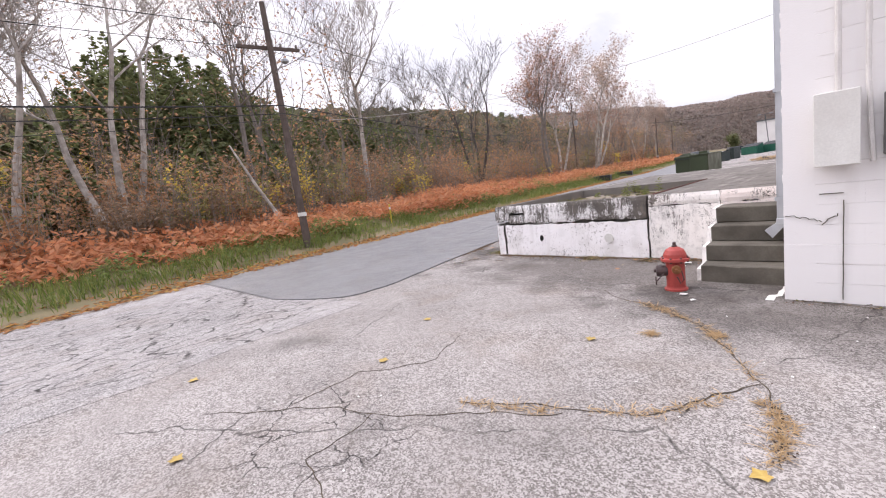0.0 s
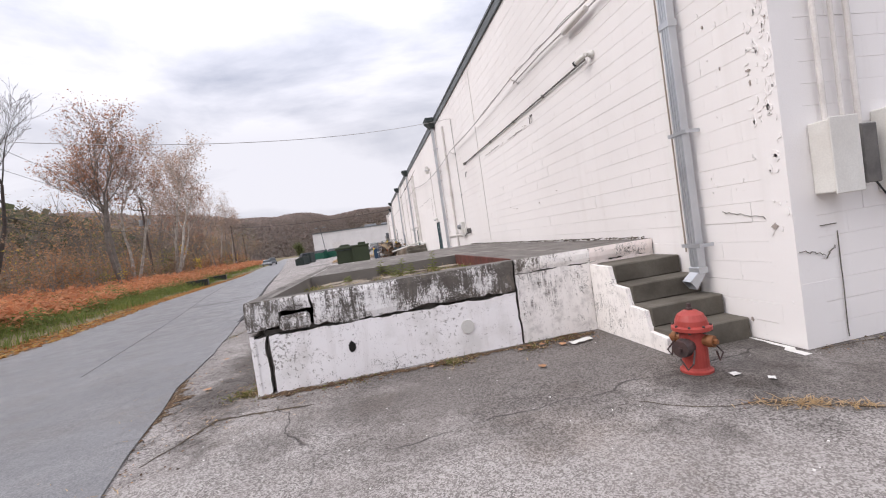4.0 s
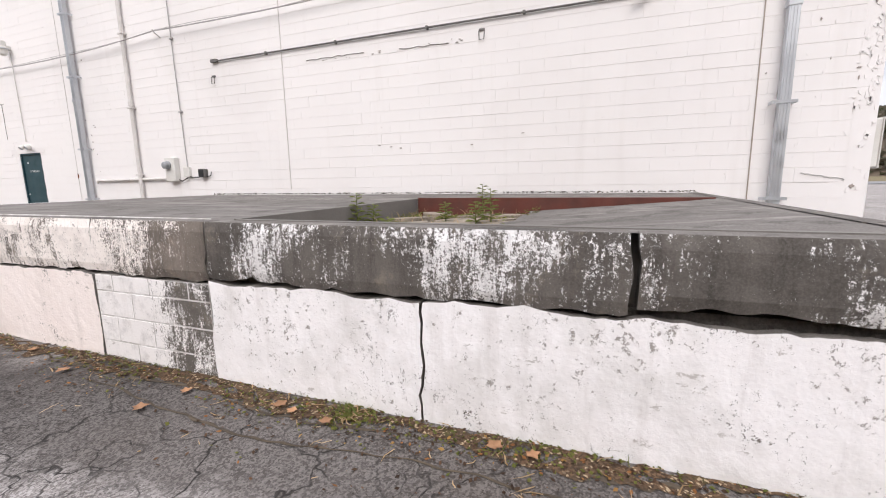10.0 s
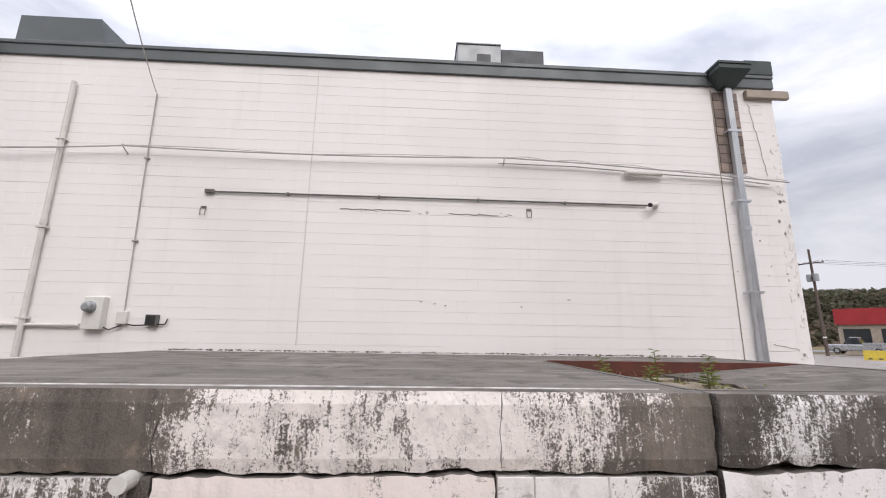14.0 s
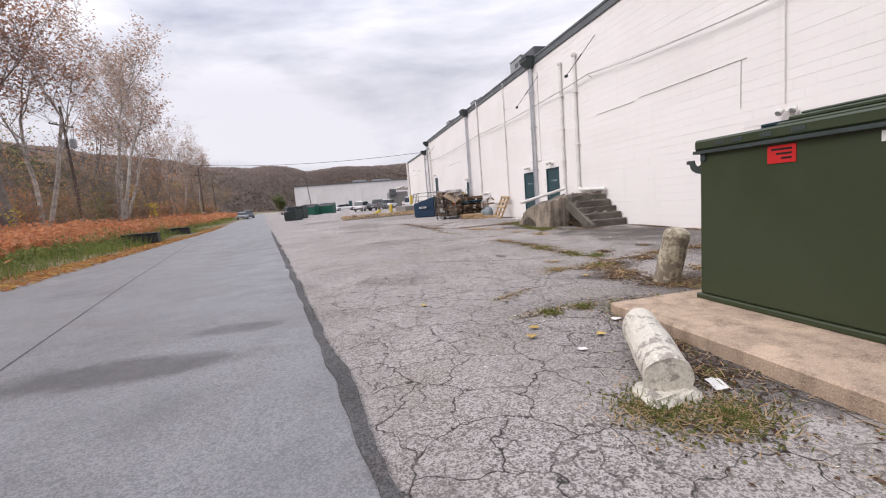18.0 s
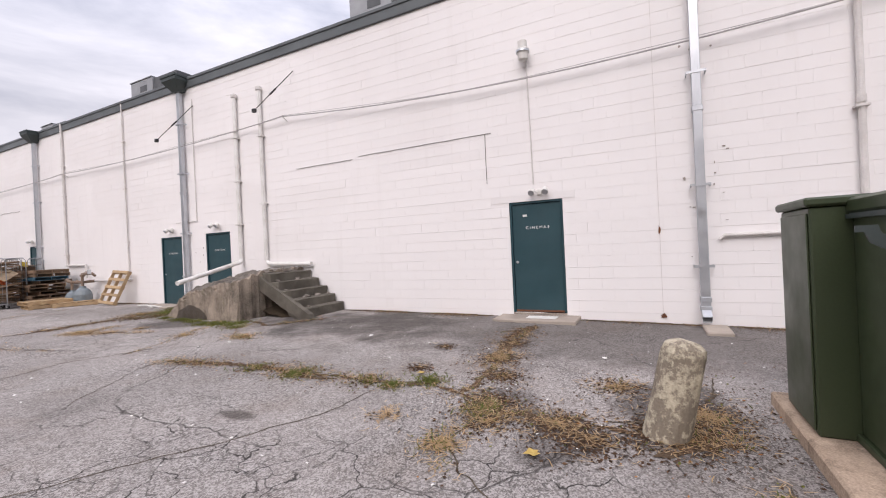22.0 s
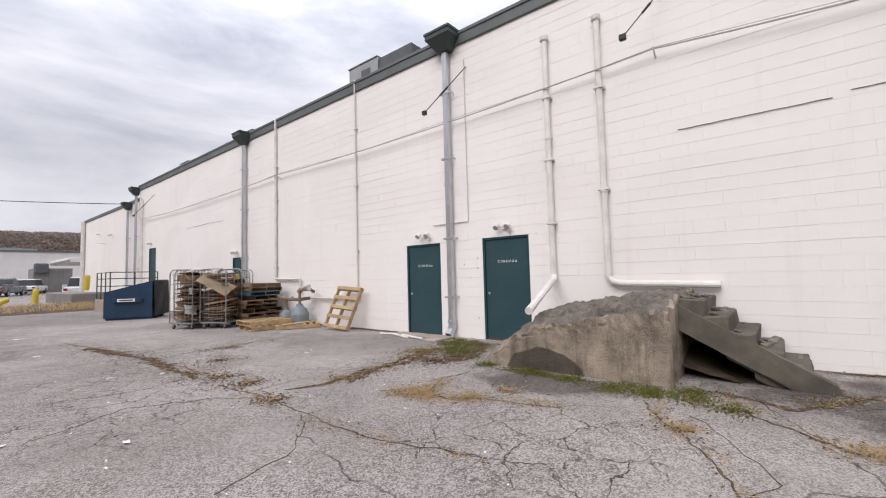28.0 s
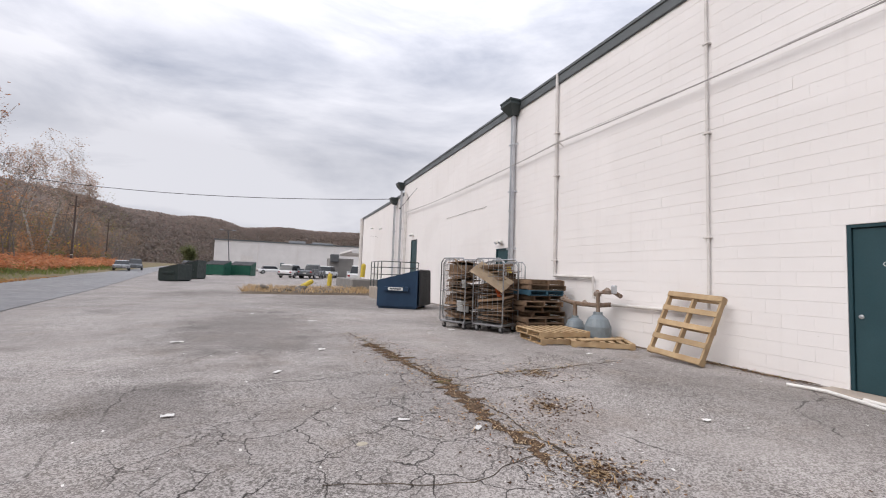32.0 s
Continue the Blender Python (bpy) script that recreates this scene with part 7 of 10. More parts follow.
def leaf_quad(verts, faces, p, size, rnd, up=0.5, long=1.6):
    """One folded leaf at p."""
    a = rnd.uniform(0, 2 * math.pi)
    tilt = rnd.uniform(-up, up)
    d = Vector((math.cos(a), math.sin(a), tilt)).normalized()
    s = Vector((-math.sin(a), math.cos(a), rnd.uniform(-0.6, 0.6))).normalized()
    n = len(verts)
    verts += [p - d * size * long / 2, p + s * size * 0.5 + d * size * 0.1, p + d * size * long / 2, p - s * size * 0.5 + d * size * 0.1]
    faces.append((n, n + 1, n + 2, n + 3))


def blade(verts, faces, p, h, w, rnd, lean=0.5):
    a = rnd.uniform(0, 2 * math.pi)
    s = Vector((math.cos(a), math.sin(a), 0)) * w
    l = Vector((rnd.uniform(-1, 1), rnd.uniform(-1, 1), 0)) * lean * h
    n = len(verts)
    verts += [p - s, p + s, p + l * 0.4 + Vector((0, 0, h * 0.6)) + s * 0.7, p + l * 0.4 + Vector((0, 0, h * 0.6)) - s * 0.7, p + l + Vector((0, 0, h))]
    faces += [(n, n + 1, n + 2, n + 3), (n + 3, n + 2, n + 4)]


def limb(verts, faces, a, b, ra, rb, n=4):
    d = (b - a)
    if d.length < 1e-4:
        return
    d.normalize()
    s = d.orthogonal().normalized()
    u = d.cross(s)
    k = len(verts)
    for p, r in ((a, ra), (b, rb)):
        for j in range(n):
            t = 2 * math.pi * j / n
            verts.append(p + (s * math.cos(t) + u * math.sin(t)) * r)
    for j in range(n):
        faces.append((k + j, k + (j + 1) % n, k + n + (j + 1) % n, k + n + j))


def grow(verts, faces, tips, p, d, length, r, depth, rnd, spread=0.55, n=5, lift=0.12, keep=1.0):
    """A limb in three bent pieces that forks at its end and along its way."""
    steps = 3
    q = p
    for i in range(steps):
        d = (d + Vector((rnd.uniform(-1, 1), rnd.uniform(-1, 1), rnd.uniform(-0.4, 0.8) * 0.6)) * 0.16 + Vector((0, 0, lift * 0.4))).normalized()
        e = q + d * length / steps
        r2 = r * (1 - 0.14)
        limb(verts, faces, q, e, max(r, 0.011), max(r2, 0.010), n if r > 0.02 else 3)
        q, r = e, r2
        if depth > 0 and i < 2 and rnd.random() < 0.75:
            side = (d + Vector((rnd.uniform(-1, 1), rnd.uniform(-1, 1), rnd.uniform(-0.3, 0.7))) * spread * 1.5).normalized()
            grow(verts, faces, tips, q, side, length * rnd.uniform(0.5, 0.75), r * 0.55, depth - 1, rnd, spread, max(3, n - 1), lift, keep)
    if depth > 0:
        for k in range(2):
            side = (d + Vector((rnd.uniform(-1, 1), rnd.uniform(-1, 1), rnd.uniform(-0.3, 0.5))) * spread).normalized()
            grow(verts, faces, tips, q, side, length * rnd.uniform(0.6, 0.82), r * (0.82 if k == 0 else 0.6), depth - 1, rnd, spread, max(3, n - 1), lift, keep)
    else:
        tips.append(q)


def tree(name, at, height, seed, bark, leaves=None, n_leaves=0, leaf_size=0.22, stems=1, lean=(0, 0), depth=6, label="", spread=0.55, bole=0.30):
    rnd = random.Random(seed)
    e = thing(name, label, "tree", at)
    v, f, tips = [], [], []
    for s in range(stems):
        a = rnd.uniform(0, 6.28)
        d = Vector((lean[0] + (0.35 * math.cos(a) if stems > 1 else 0), lean[1] + (0.35 * math.sin(a) if stems > 1 else 0), 1)).normalized()
        q = Vector((0.25 * math.cos(a) * (stems > 1), 0.25 * math.sin(a) * (stems > 1), -0.4))
        r0 = height * (0.0135 if stems == 1 else 0.0112)
        for i in range(3):
            d = (d + Vector((rnd.uniform(-1, 1), rnd.uniform(-1, 1), 1.2)) * 0.07).normalized()
            limb(v, f, q, q + d * height * bole / 3, r0 * (1 - 0.08 * i), r0 * (1 - 0.08 * (i + 1)), 8)
            q = q + d * height * bole / 3
        grow(v, f, tips, q, d, height * 0.27, r0 * 0.76, depth, rnd, spread, 6, 0.16)
    top = max(p.z for p in v)
    k = height / top
    v = [Vector((p.x * k, p.y * k, p.z * k)) for p in v]
    tips = [p * k for p in tips]
    me = bpy.data.meshes.new("trunk")
    me.from_pydata(v, [], f)
    me.materials.append(MATS[bark])
    t = new("trunk", me)
    t.parent = e
    if leaves:
        lv, lf = [], []
        for i in range(int(n_leaves * 1.6)):
            p = rnd.choice(tips) + Vector((rnd.gauss(0, 0.33), rnd.gauss(0, 0.33), rnd.gauss(0, 0.42)))
            leaf_quad(lv, lf, p, leaf_size * 0.62 * rnd.uniform(0.6, 1.3), rnd, 0.9)
        me = bpy.data.meshes.new("crown")
        me.from_pydata(lv, [], lf)
        me.materials.append(MATS[leaves])
        c = new("crown", me)
        c.parent = e
    return e


def on_land(x, y):
    return (x, y, land(x, y) - 0.02)


tree("sycamore", on_land(-26.5, -2.0), 20.5, 3, "bark_white", "pale_leaves", 420, 0.2, 3, label="tall pale sycamore with bare white limbs and last leaves", spread=1.1)
tree("sycamore", on_land(-24.0, -6.5), 18.0, 9, "bark_white", "pale_leaves", 300, 0.2, 2, label="pale sycamore leaning out with few leaves", lean=(0.2, -0.1), spread=1.1)
tree("bare_tree", on_land(-28.0, 14.5), 19.0, 14, "bark_white", label="bare tree with pale spreading limbs", spread=1.0)
tree("bare_tree", on_land(-27.0, 5.5), 19.0, 22, "bark_grey", "rust_leaves", 300, 0.2, label="bare grey tree behind the utility pole", spread=0.95)
tree("bare_tree", on_land(-33.0, 26.0), 15.0, 31, "bark_grey", label="slim bare grey tree", spread=0.8)
tree("bare_tree", on_land(-34.0, 36.0), 18.5, 37, "bark_dark", stems=3, depth=5, label="dark bare tree with several upright stems", spread=0.8)
tree("rust_tree", on_land(-27.3, 42.5), 19.0, 41, "bark_grey", "rust_leaves", 4200, 0.22, 3, depth=5, label="tall tree with thin rust-coloured autumn leaves", spread=0.8)
tree("rust_tree", on_land(-29.0, 47.0), 17.0, 45, "bark_white", "rust_leaves", 2300, 0.22, 2, depth=5, label="tall tree with sparse rust-coloured leaves", spread=0.8)
tree("pale_tree", on_land(-31.0, 62.0), 20.0, 52, "bark_white", "pale_leaves", 3400, 0.28, 2, depth=5, label="tall white-barked tree with pale thin leaves", spread=0.8)
tree("pale_tree", on_land(-33.5, 68.0), 18.0, 55, "bark_white", "rust_leaves", 2200, 0.28, 2, depth=5, label="white-barked tree with sparse rusty leaves", spread=0.8)
tree("pale_tree", on_land(-42.0, 113.0), 20.5, 61, "bark_white", "pale_leaves", 1900, 0.34, 2, depth=5, label="white-barked tree with pale leaves beside the road", spread=0.85)
tree("pale_tree", on_land(-39.0, 116.0), 16.5, 66, "bark_white", "pale_leaves", 1300, 0.34, 1, depth=5, label="smaller white-barked tree with pale leaves", spread=0.85)
tree("bare_tree", on_land(-36.0, 82.0), 13.0, 71, "bark_grey", "rust_leaves", 500, 0.25, 2, depth=5, label="bare grey roadside tree", spread=0.8)
tree("bare_tree", on_land(-22.5, -14.0), 15.0, 75, "bark_grey", "pale_leaves", 500, 0.22, 2, depth=5, label="bare tree at the wood's edge", spread=0.95)
tree("evergreen_shrub", on_land(-24.0, 128.0), 4.6, 77, "bark_dark", "pine_needles", 2600, 0.35, 3, depth=4, label="dark round evergreen shrub by the road", spread=0.8)
tree("bare_tree", on_land(-34.0, 9.5), 20.0, 83, "bark_grey", "rust_leaves", 500, 0.2, label="tall bare grey tree in the wood", spread=0.95)
tree("bare_tree", on_land(-30.0, -9.0), 19.0, 87, "bark_grey", "rust_leaves", 500, 0.2, 2, depth=5, label="bare grey tree with two stems in the wood", spread=0.95)
tree("bare_tree", on_land(-36.0, 20.0), 17.0, 89, "bark_grey", label="bare grey tree on the slope", spread=0.9)
# a leaning pale dead trunk in the brush
snag_v, snag_f = [], []
p0 = Vector(on_land(-20.0, 3.8))
p1 = p0 + Vector((-0.6, -1.0, 2.4))
p2 = p1 + Vector((-0.7, -0.7, 2.2))
limb(snag_v, snag_f, p0, p1, 0.10, 0.08, 7)
limb(snag_v, snag_f, p1, p2, 0.08, 0.04, 7)
tagged(mesh_of("dead_trunk", snag_v, snag_f, "bark_white"), "pale leaning dead trunk in the undergrowth", "tree trunk")


def undergrowth():
    rnd = random.Random(101)
    fv, ff, gv, gf, lv, lf, sv, sf, yv, yf, tv, tf, wv, wf, ov, of, rv, rf = ([] for _ in range(18))

    def pick(lo, hi):
        y = rnd.uniform(-26, 60) if rnd.random() < 0.72 else rnd.uniform(60, 150)
        d = rnd.uniform(lo, hi)
        return road_left(y) - d, y, d

    # orange ferns along the bank
    for i in range(9500):
        x, y, d = pick(3.4, 13.0)
        k = noise.noise(Vector((x * 0.22, y * 0.22, 5))) + 0.5 * noise.noise(Vector((x * 0.9, y * 0.9, 8)))
        if k < -0.22 - 0.25 * min(1, d - 3.4) or math.hypot(x + 17.2, y - 8.1) < 1.3:
            continue
        far = 1.6 if y > 60 else 1.0
        z = land(x, y)
        h = rnd.uniform(0.4, 1.0) * (1.0 + 0.8 * max(-0.5, k))
        for k in range(9):
            p = Vector((x + rnd.gauss(0, 0.3), y + rnd.gauss(0, 0.3), z + h * rnd.random() ** 0.6))
            leaf_quad(fv, ff, p, 0.13 * far * rnd.uniform(0.7, 1.5), rnd, 0.8, 2.2)
    # grass and green weeds on the verge
    for i in range(9000):
        x, y, d = pick(1.1, 5.6)
        if rnd.random() > 1.25 - abs(d - 3.2) / 2.2 or y > 110:
            continue
        z = land(x, y)
        if math.hypot(x + 17.2, y - 8.1) < 0.4:
            continue
        tall = 0.25 + 0.55 * max(0, noise.noise(Vector((x * 0.5, y * 0.5, 2))) + 0.25)
        for k in range(4):
            blade(gv, gf, Vector((x + rnd.gauss(0, 0.12), y + rnd.gauss(0, 0.12), z - 0.02)), tall * rnd.uniform(0.5, 1.2), 0.016, rnd, 0.55)
    # broad-leaved green plants in clumps between grass and ferns
    for i in range(4200):
        x, y, d = pick(2.0, 6.2)
        k = noise.noise(Vector((x * 0.45, y * 0.45, 7)))
        if k < -0.12 or y > 75 or math.hypot(x + 17.2, y - 8.1) < 0.4:
            continue
        z = land(x, y)
        for q in range(9):
            p = Vector((x + rnd.gauss(0, 0.2), y + rnd.gauss(0, 0.2), z + (0.35 + 1.6 * max(0, k)) * rnd.random()))
            leaf_quad(wv, wf, p, 0.085 * rnd.uniform(0.6, 1.4), rnd, 0.7, 1.9)
    # fallen leaves on the verge
    for i in range(26000):
        x, y, d = pick(-0.35, 2.4)
        if y > 70:
            continue
        if rnd.random() < 0.35 and d > 1.5:
            continue
        z = (rise(x, y) + 0.035) if d < 0 else max(land(x, y), rise(x, y) - 0.04) + 0.015
        leaf_quad(lv, lf, Vector((x, y, z + rnd.random() * 0.02)), 0.105 * rnd.uniform(0.6, 1.4), rnd, 0.3, 1.3)
    # shrubs in the wood: arching twigs, each shrub in one autumn colour
    for i in range(3600):
        x, y, d = pick(8.6, 40)
        z = land(x, y)
        h = rnd.choice((1.3, 1.8, 2.4, 3.2, 4.4)) * rnd.uniform(0.8, 1.2) + 0.04 * d
        w = rnd.uniform(0.5, 1.1) * (0.5 + 0.25 * h)
        far = 0.8 + 0.018 * d + (0.7 if y > 60 else 0)
        tint = 1.2 * noise.noise(Vector((x * 0.20, y * 0.20, 9))) + rnd.gauss(0, 0.25)
        if y > 18:
            tint = tint * 0.8 - 0.12
        lv2, lf2 = (yv, yf) if tint > 0.52 else (ov, of) if tint > 0.18 else (rv, rf) if tint < -0.12 else (sv, sf)
        ends = []
        for k in range(4):
            a = Vector((x + rnd.gauss(0, 0.15), y + rnd.gauss(0, 0.15), z - 0.1))
            t = rnd.uniform(0, 6.28)
            out = Vector((math.cos(t), math.sin(t), 0)) * w * rnd.uniform(0.3, 1.0)
            b = a + out * 0.45 + Vector((0, 0, h * rnd.uniform(0.55, 0.8)))
            c = a + out + Vector((0, 0, h * rnd.uniform(0.7, 1.1)))
            limb(tv, tf, a, b, 0.022, 0.014, 3)
            limb(tv, tf, b, c, 0.014, 0.006, 3)
            ends += [(b, c), (a.lerp(b, 0.6), b)]
        for k in range(int(rnd.choice((30, 70, 100, 120)) * (1.0 if y < 18 else 0.65))):
            p, q = rnd.choice(ends)
            e = p.lerp(q, rnd.random()) + Vector((rnd.gauss(0, 0.22), rnd.gauss(0, 0.22), rnd.gauss(0, 0.2)))
            leaf_quad(lv2, lf2, e, 0.14 * far * rnd.uniform(0.6, 1.4), rnd, 0.9)
    for name, v, f, m, lab in (
        ("ferns", fv, ff, "fern_leaves", "orange withered ferns along the bank"),
        ("grass", gv, gf, "grass_blades", "tall green and yellowing verge grass"),
        ("verge_plants", wv, wf, "verge_green", "green leafy weeds on the verge"),
        ("leaf_litter", lv, lf, "fallen_leaves", "brown and yellow fallen leaves on the verge"),
        ("brush", sv, sf, "brown_leaves", "brown autumn undergrowth in the wood"),
        ("olive_brush", ov, of, "olive_leaves", "olive green undergrowth in the wood"),
        ("russet_brush", rv, rf, "russet_leaves", "russet autumn shrubs in the wood"),
        ("yellow_brush", yv, yf, "yellow_leaves", "yellow autumn shrubs in the wood"),
        ("twigs", tv, tf, "twig_bark", "bare grey twigs in the undergrowth"),
    ):
        tagged(mesh_of(name, v, f, m), lab, name.replace("_", " "), kind="stuff")


undergrowth()


def woods():
    rnd = random.Random(202)
    v, f, pv, pf = ([] for _ in range(4))
    leaf_sets = [([], []) for _ in range(4)]
    for i in range(560):
        y = rnd.uniform(-45, 170)
        d = rnd.uniform(13, 62) if i < 330 else rnd.uniform(9, 40)
        if i >= 330:
            y = 45 + 0.75 * (y + 45)
        x = road_left(y) - d
        z = land(x, y)
        h = rnd.uniform(6, 12.5)
        tips = []
        lv, lf = leaf_sets[rnd.choice((0, 0, 0, 1, 1, 2, 2)) if y < 20 else rnd.choice((0, 0, 0, 2, 2, 1))]
        grow(v, f, tips, Vector((x, y, z - 0.3)), Vector((rnd.gauss(0, 0.08), rnd.gauss(0, 0.08), 1)), h * 0.5, h * 0.011, 2, rnd, 0.6, 4, 0.16)
        far = 1.0 + d * 0.012 + max(0, y - 50) * 0.006
        for k in range(int(rnd.choice((20, 110, 200, 260)) * (1.0 if y < 20 else 0.5))):
            p = rnd.choice(tips) + Vector((rnd.gauss(0, 0.8), rnd.gauss(0, 0.8), rnd.gauss(0, 0.9)))
            leaf_quad(lv, lf, p, 0.16 * far * rnd.uniform(0.6, 1.3), rnd, 0.9)
    # pines on the slope
    for i in range(560):
        y, d = (rnd.uniform(-40, 64), rnd.uniform(25, 60)) if i < 380 else (rnd.uniform(-40, 17), rnd.uniform(17, 48))
        x = road_left(y) - d
        z = land(x, y)
        h = rnd.uniform(6.5, 11.5) * (1.0 - 0.0045 * max(0.0, y) + 0.75 * min(1.0, max(0.0, (24 - y) / 20)) * min(1.0, max(0.0, (d - 26) / 16)) * min(1.0, max(0.0, (y + 2) / 10)) - 0.42 * min(1.0, max(0.0, (4 - y) / 8)))
        if d < 30:
            h *= 0.62
        limb(v, f, Vector((x, y, z)), Vector((x, y, z + h)), 0.13, 0.03, 5)
        for k in range(230):
            t = rnd.random() ** 0.8
            r = (1 - t ** 1.8) * 2.4 + 0.25
            a = rnd.uniform(0, 6.28)
            rr = r * rnd.uniform(0.3, 1)
            p = Vector((x + rr * math.cos(a), y + rr * math.sin(a), z + h * (0.2 + 0.8 * t) - 0.15 * rr))
            leaf_quad(pv, pf, p, rnd.uniform(0.24, 0.5), rnd, 0.7, 1.9)
    tagged(mesh_of("woods", v, f, "bark_grey"), "bare grey trees of the hillside wood", "woods", kind="stuff")
    for (lv, lf), mat, tint in zip(leaf_sets, ("brown_leaves", "olive_leaves", "russet_leaves", "yellow_leaves"), ("brown", "olive green", "russet", "yellow")):
        tagged(mesh_of("woods_leaves", lv, lf, mat), f"thin {tint} autumn leaves of the hillside wood", "woods", kind="stuff")
    tagged(mesh_of("pine_woods", pv, pf, "pine_needles"), "dark green pines on the hillside", "pine trees", kind="stuff")


woods()


def ridge(name, pts, width, seed, label, leaves="far_woods", crown=1.0):
    """A far wooded ridge: a hill body and a rough canopy of many small crowns."""
    rnd = random.Random(seed)
    v, f = [], []
    n, m = (90 if len(pts) > 3 else 60), 12
    rows = []
    for i in range(n + 1):
        t = i / n * (len(pts) - 1)
        k = min(int(t), len(pts) - 2)
        a, b = Vector(pts[k]), Vector(pts[k + 1])
        c = a.lerp(b, t - k)
        side = Vector((b.y - a.y, a.x - b.x, 0)).normalized()
        row = []
        for j in range(m + 1):
            q = j / m
            h = c.z * (1 - (2 * q - 1) ** 2) ** 0.8 if 0 < q < 1 else 0
            p = Vector((c.x, c.y, 0)) + side * (q - 0.5) * width
            h *= 1 + 0.14 * noise.noise(Vector((p.x * 0.012, p.y * 0.012, seed)))
            row.append(Vector((p.x, p.y, h - 1.0)))
        rows.append(row)
    for i in range(n + 1):
        v += rows[i]
    for i in range(n):
        for j in range(m):
            k = i * (m + 1) + j
            f.append((k, k + 1, k + m + 2, k + m + 1))
    ob = mesh_of(name, v, f, "forest_floor")
    structure(ob, label, "hill")
    cv, cf = [], []
    here = Vector((-5, 20, 0))
    for i in range(n * 620):
        a = rnd.randrange(n)
        b = rnd.randrange(m)
        # only the slope that looks down on the place carries single crowns
        if (rows[a][b] - here).length > (rows[a][m // 2] - here).length + 12:
            continue
        s, t = rnd.random(), rnd.random()
        p = rows[a][b] * (1 - s) * (1 - t) + rows[a + 1][b] * s * (1 - t) + rows[a][b + 1] * (1 - s) * t + rows[a + 1][b + 1] * s * t
        r = rnd.uniform(0.6, 1.3) * crown
        for k in range(3):
            leaf_quad(cv, cf, p + Vector((rnd.gauss(0, r * 0.4), rnd.gauss(0, r * 0.4), rnd.uniform(0.3, 1.7) * r)), r * rnd.uniform(0.7, 1.2), rnd, 1.2, 1.3)
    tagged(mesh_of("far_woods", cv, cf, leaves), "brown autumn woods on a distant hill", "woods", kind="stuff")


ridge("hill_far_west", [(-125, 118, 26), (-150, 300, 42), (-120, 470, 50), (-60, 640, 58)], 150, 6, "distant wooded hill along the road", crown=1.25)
ridge("hill_west", [(-150, -260, 20), (-120, -60, 19), (-125, 120, 26)], 150, 3, "wooded hill west of the road, dark with pines", "hill_woods", 2.3)
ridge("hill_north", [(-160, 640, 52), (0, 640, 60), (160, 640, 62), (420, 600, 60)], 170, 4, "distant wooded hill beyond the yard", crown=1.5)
ridge("hill_southeast", [(420, 160, 34), (360, 20, 38), (290, -120, 34), (190, -250, 30), (60, -330, 34)], 130, 5, "wooded hill across the street", "hill_woods", 1.7)


# ---- utility poles and wires ----


def utility_pole(x, y, h, lean, label, arm=1.0, box_on=False, base_z=None, arm_turn=20, lamp=False):
    z = land(x, y) if base_z is None else base_z
    e = thing("utility_pole", label, "utility pole", (x, y, z), group="utility poles along the road")
    bm = bmesh.new()
    top = Vector((lean[0] * h, lean[1] * h, h))
    tube(bm, [(0, 0, -0.5), top * 0.5, top], 0.16, 10, 0.105)
    part("pole", bm, "pole_wood", e)
    a = Matrix.Rotation(radians(arm_turn), 4, "Z")
    c = top * ((h - 1.6) / h)
    bm = boxes((-1.15 * arm, 1.15 * arm, -0.05, 0.05, -0.06, 0.06), bevel=0.008)
    bm.transform(Matrix.Translation(c + a @ Vector((0, 0.17, 0))) @ a)
    part("crossarm", bm, "pole_wood", e)
    for k in (-1.05, -0.45, 0.45, 1.05):
        bm = bmesh.new()
        lathe(bm, [(0.015, 0.06), (0.05, 0.09), (0.05, 0.13), (0.03, 0.15), (0.045, 0.18), (0.02, 0.21)], 8, c + a @ Vector((k * arm, 0.17, 0)))
        part("insulator", bm, "bark_grey", e)
    if box_on:
        for s in (-1, 1):
            bm = bmesh.new()
            lathe(bm, [(0.05, 0.0), (0.26, 0.03), (0.26, 0.75), (0.2, 0.82)], 14, top * ((h - 3.6) / h) + Vector((s * 0.40, 0.1, 0)))
            part("transformer_can", bm, "ac_metal", e, "grey can transformer")
    if lamp:
        part("lamp_arm", tubes([top * 0.72, top * 0.74 + Vector((0.7, 0.1, 0.15))], r=0.025, n=6), "galvanised", e)
        bm = bmesh.new()
        lathe(bm, [(0.05, 0.1), (0.13, 0.05), (0.15, -0.03), (0.05, -0.1)], 10, top * 0.74 + Vector((0.75, 0.1, 0.1)))
        part("lamp_head", bm, "ac_metal", e)
    bm = bmesh.new()
    lathe(bm, [(0.172, 1.35), (0.172, 1.5)], 10, (lean[0] * 1.4, lean[1] * 1.4, 0))
    part("band", bm, "white_box", e, "pale worn tag band")
    return e


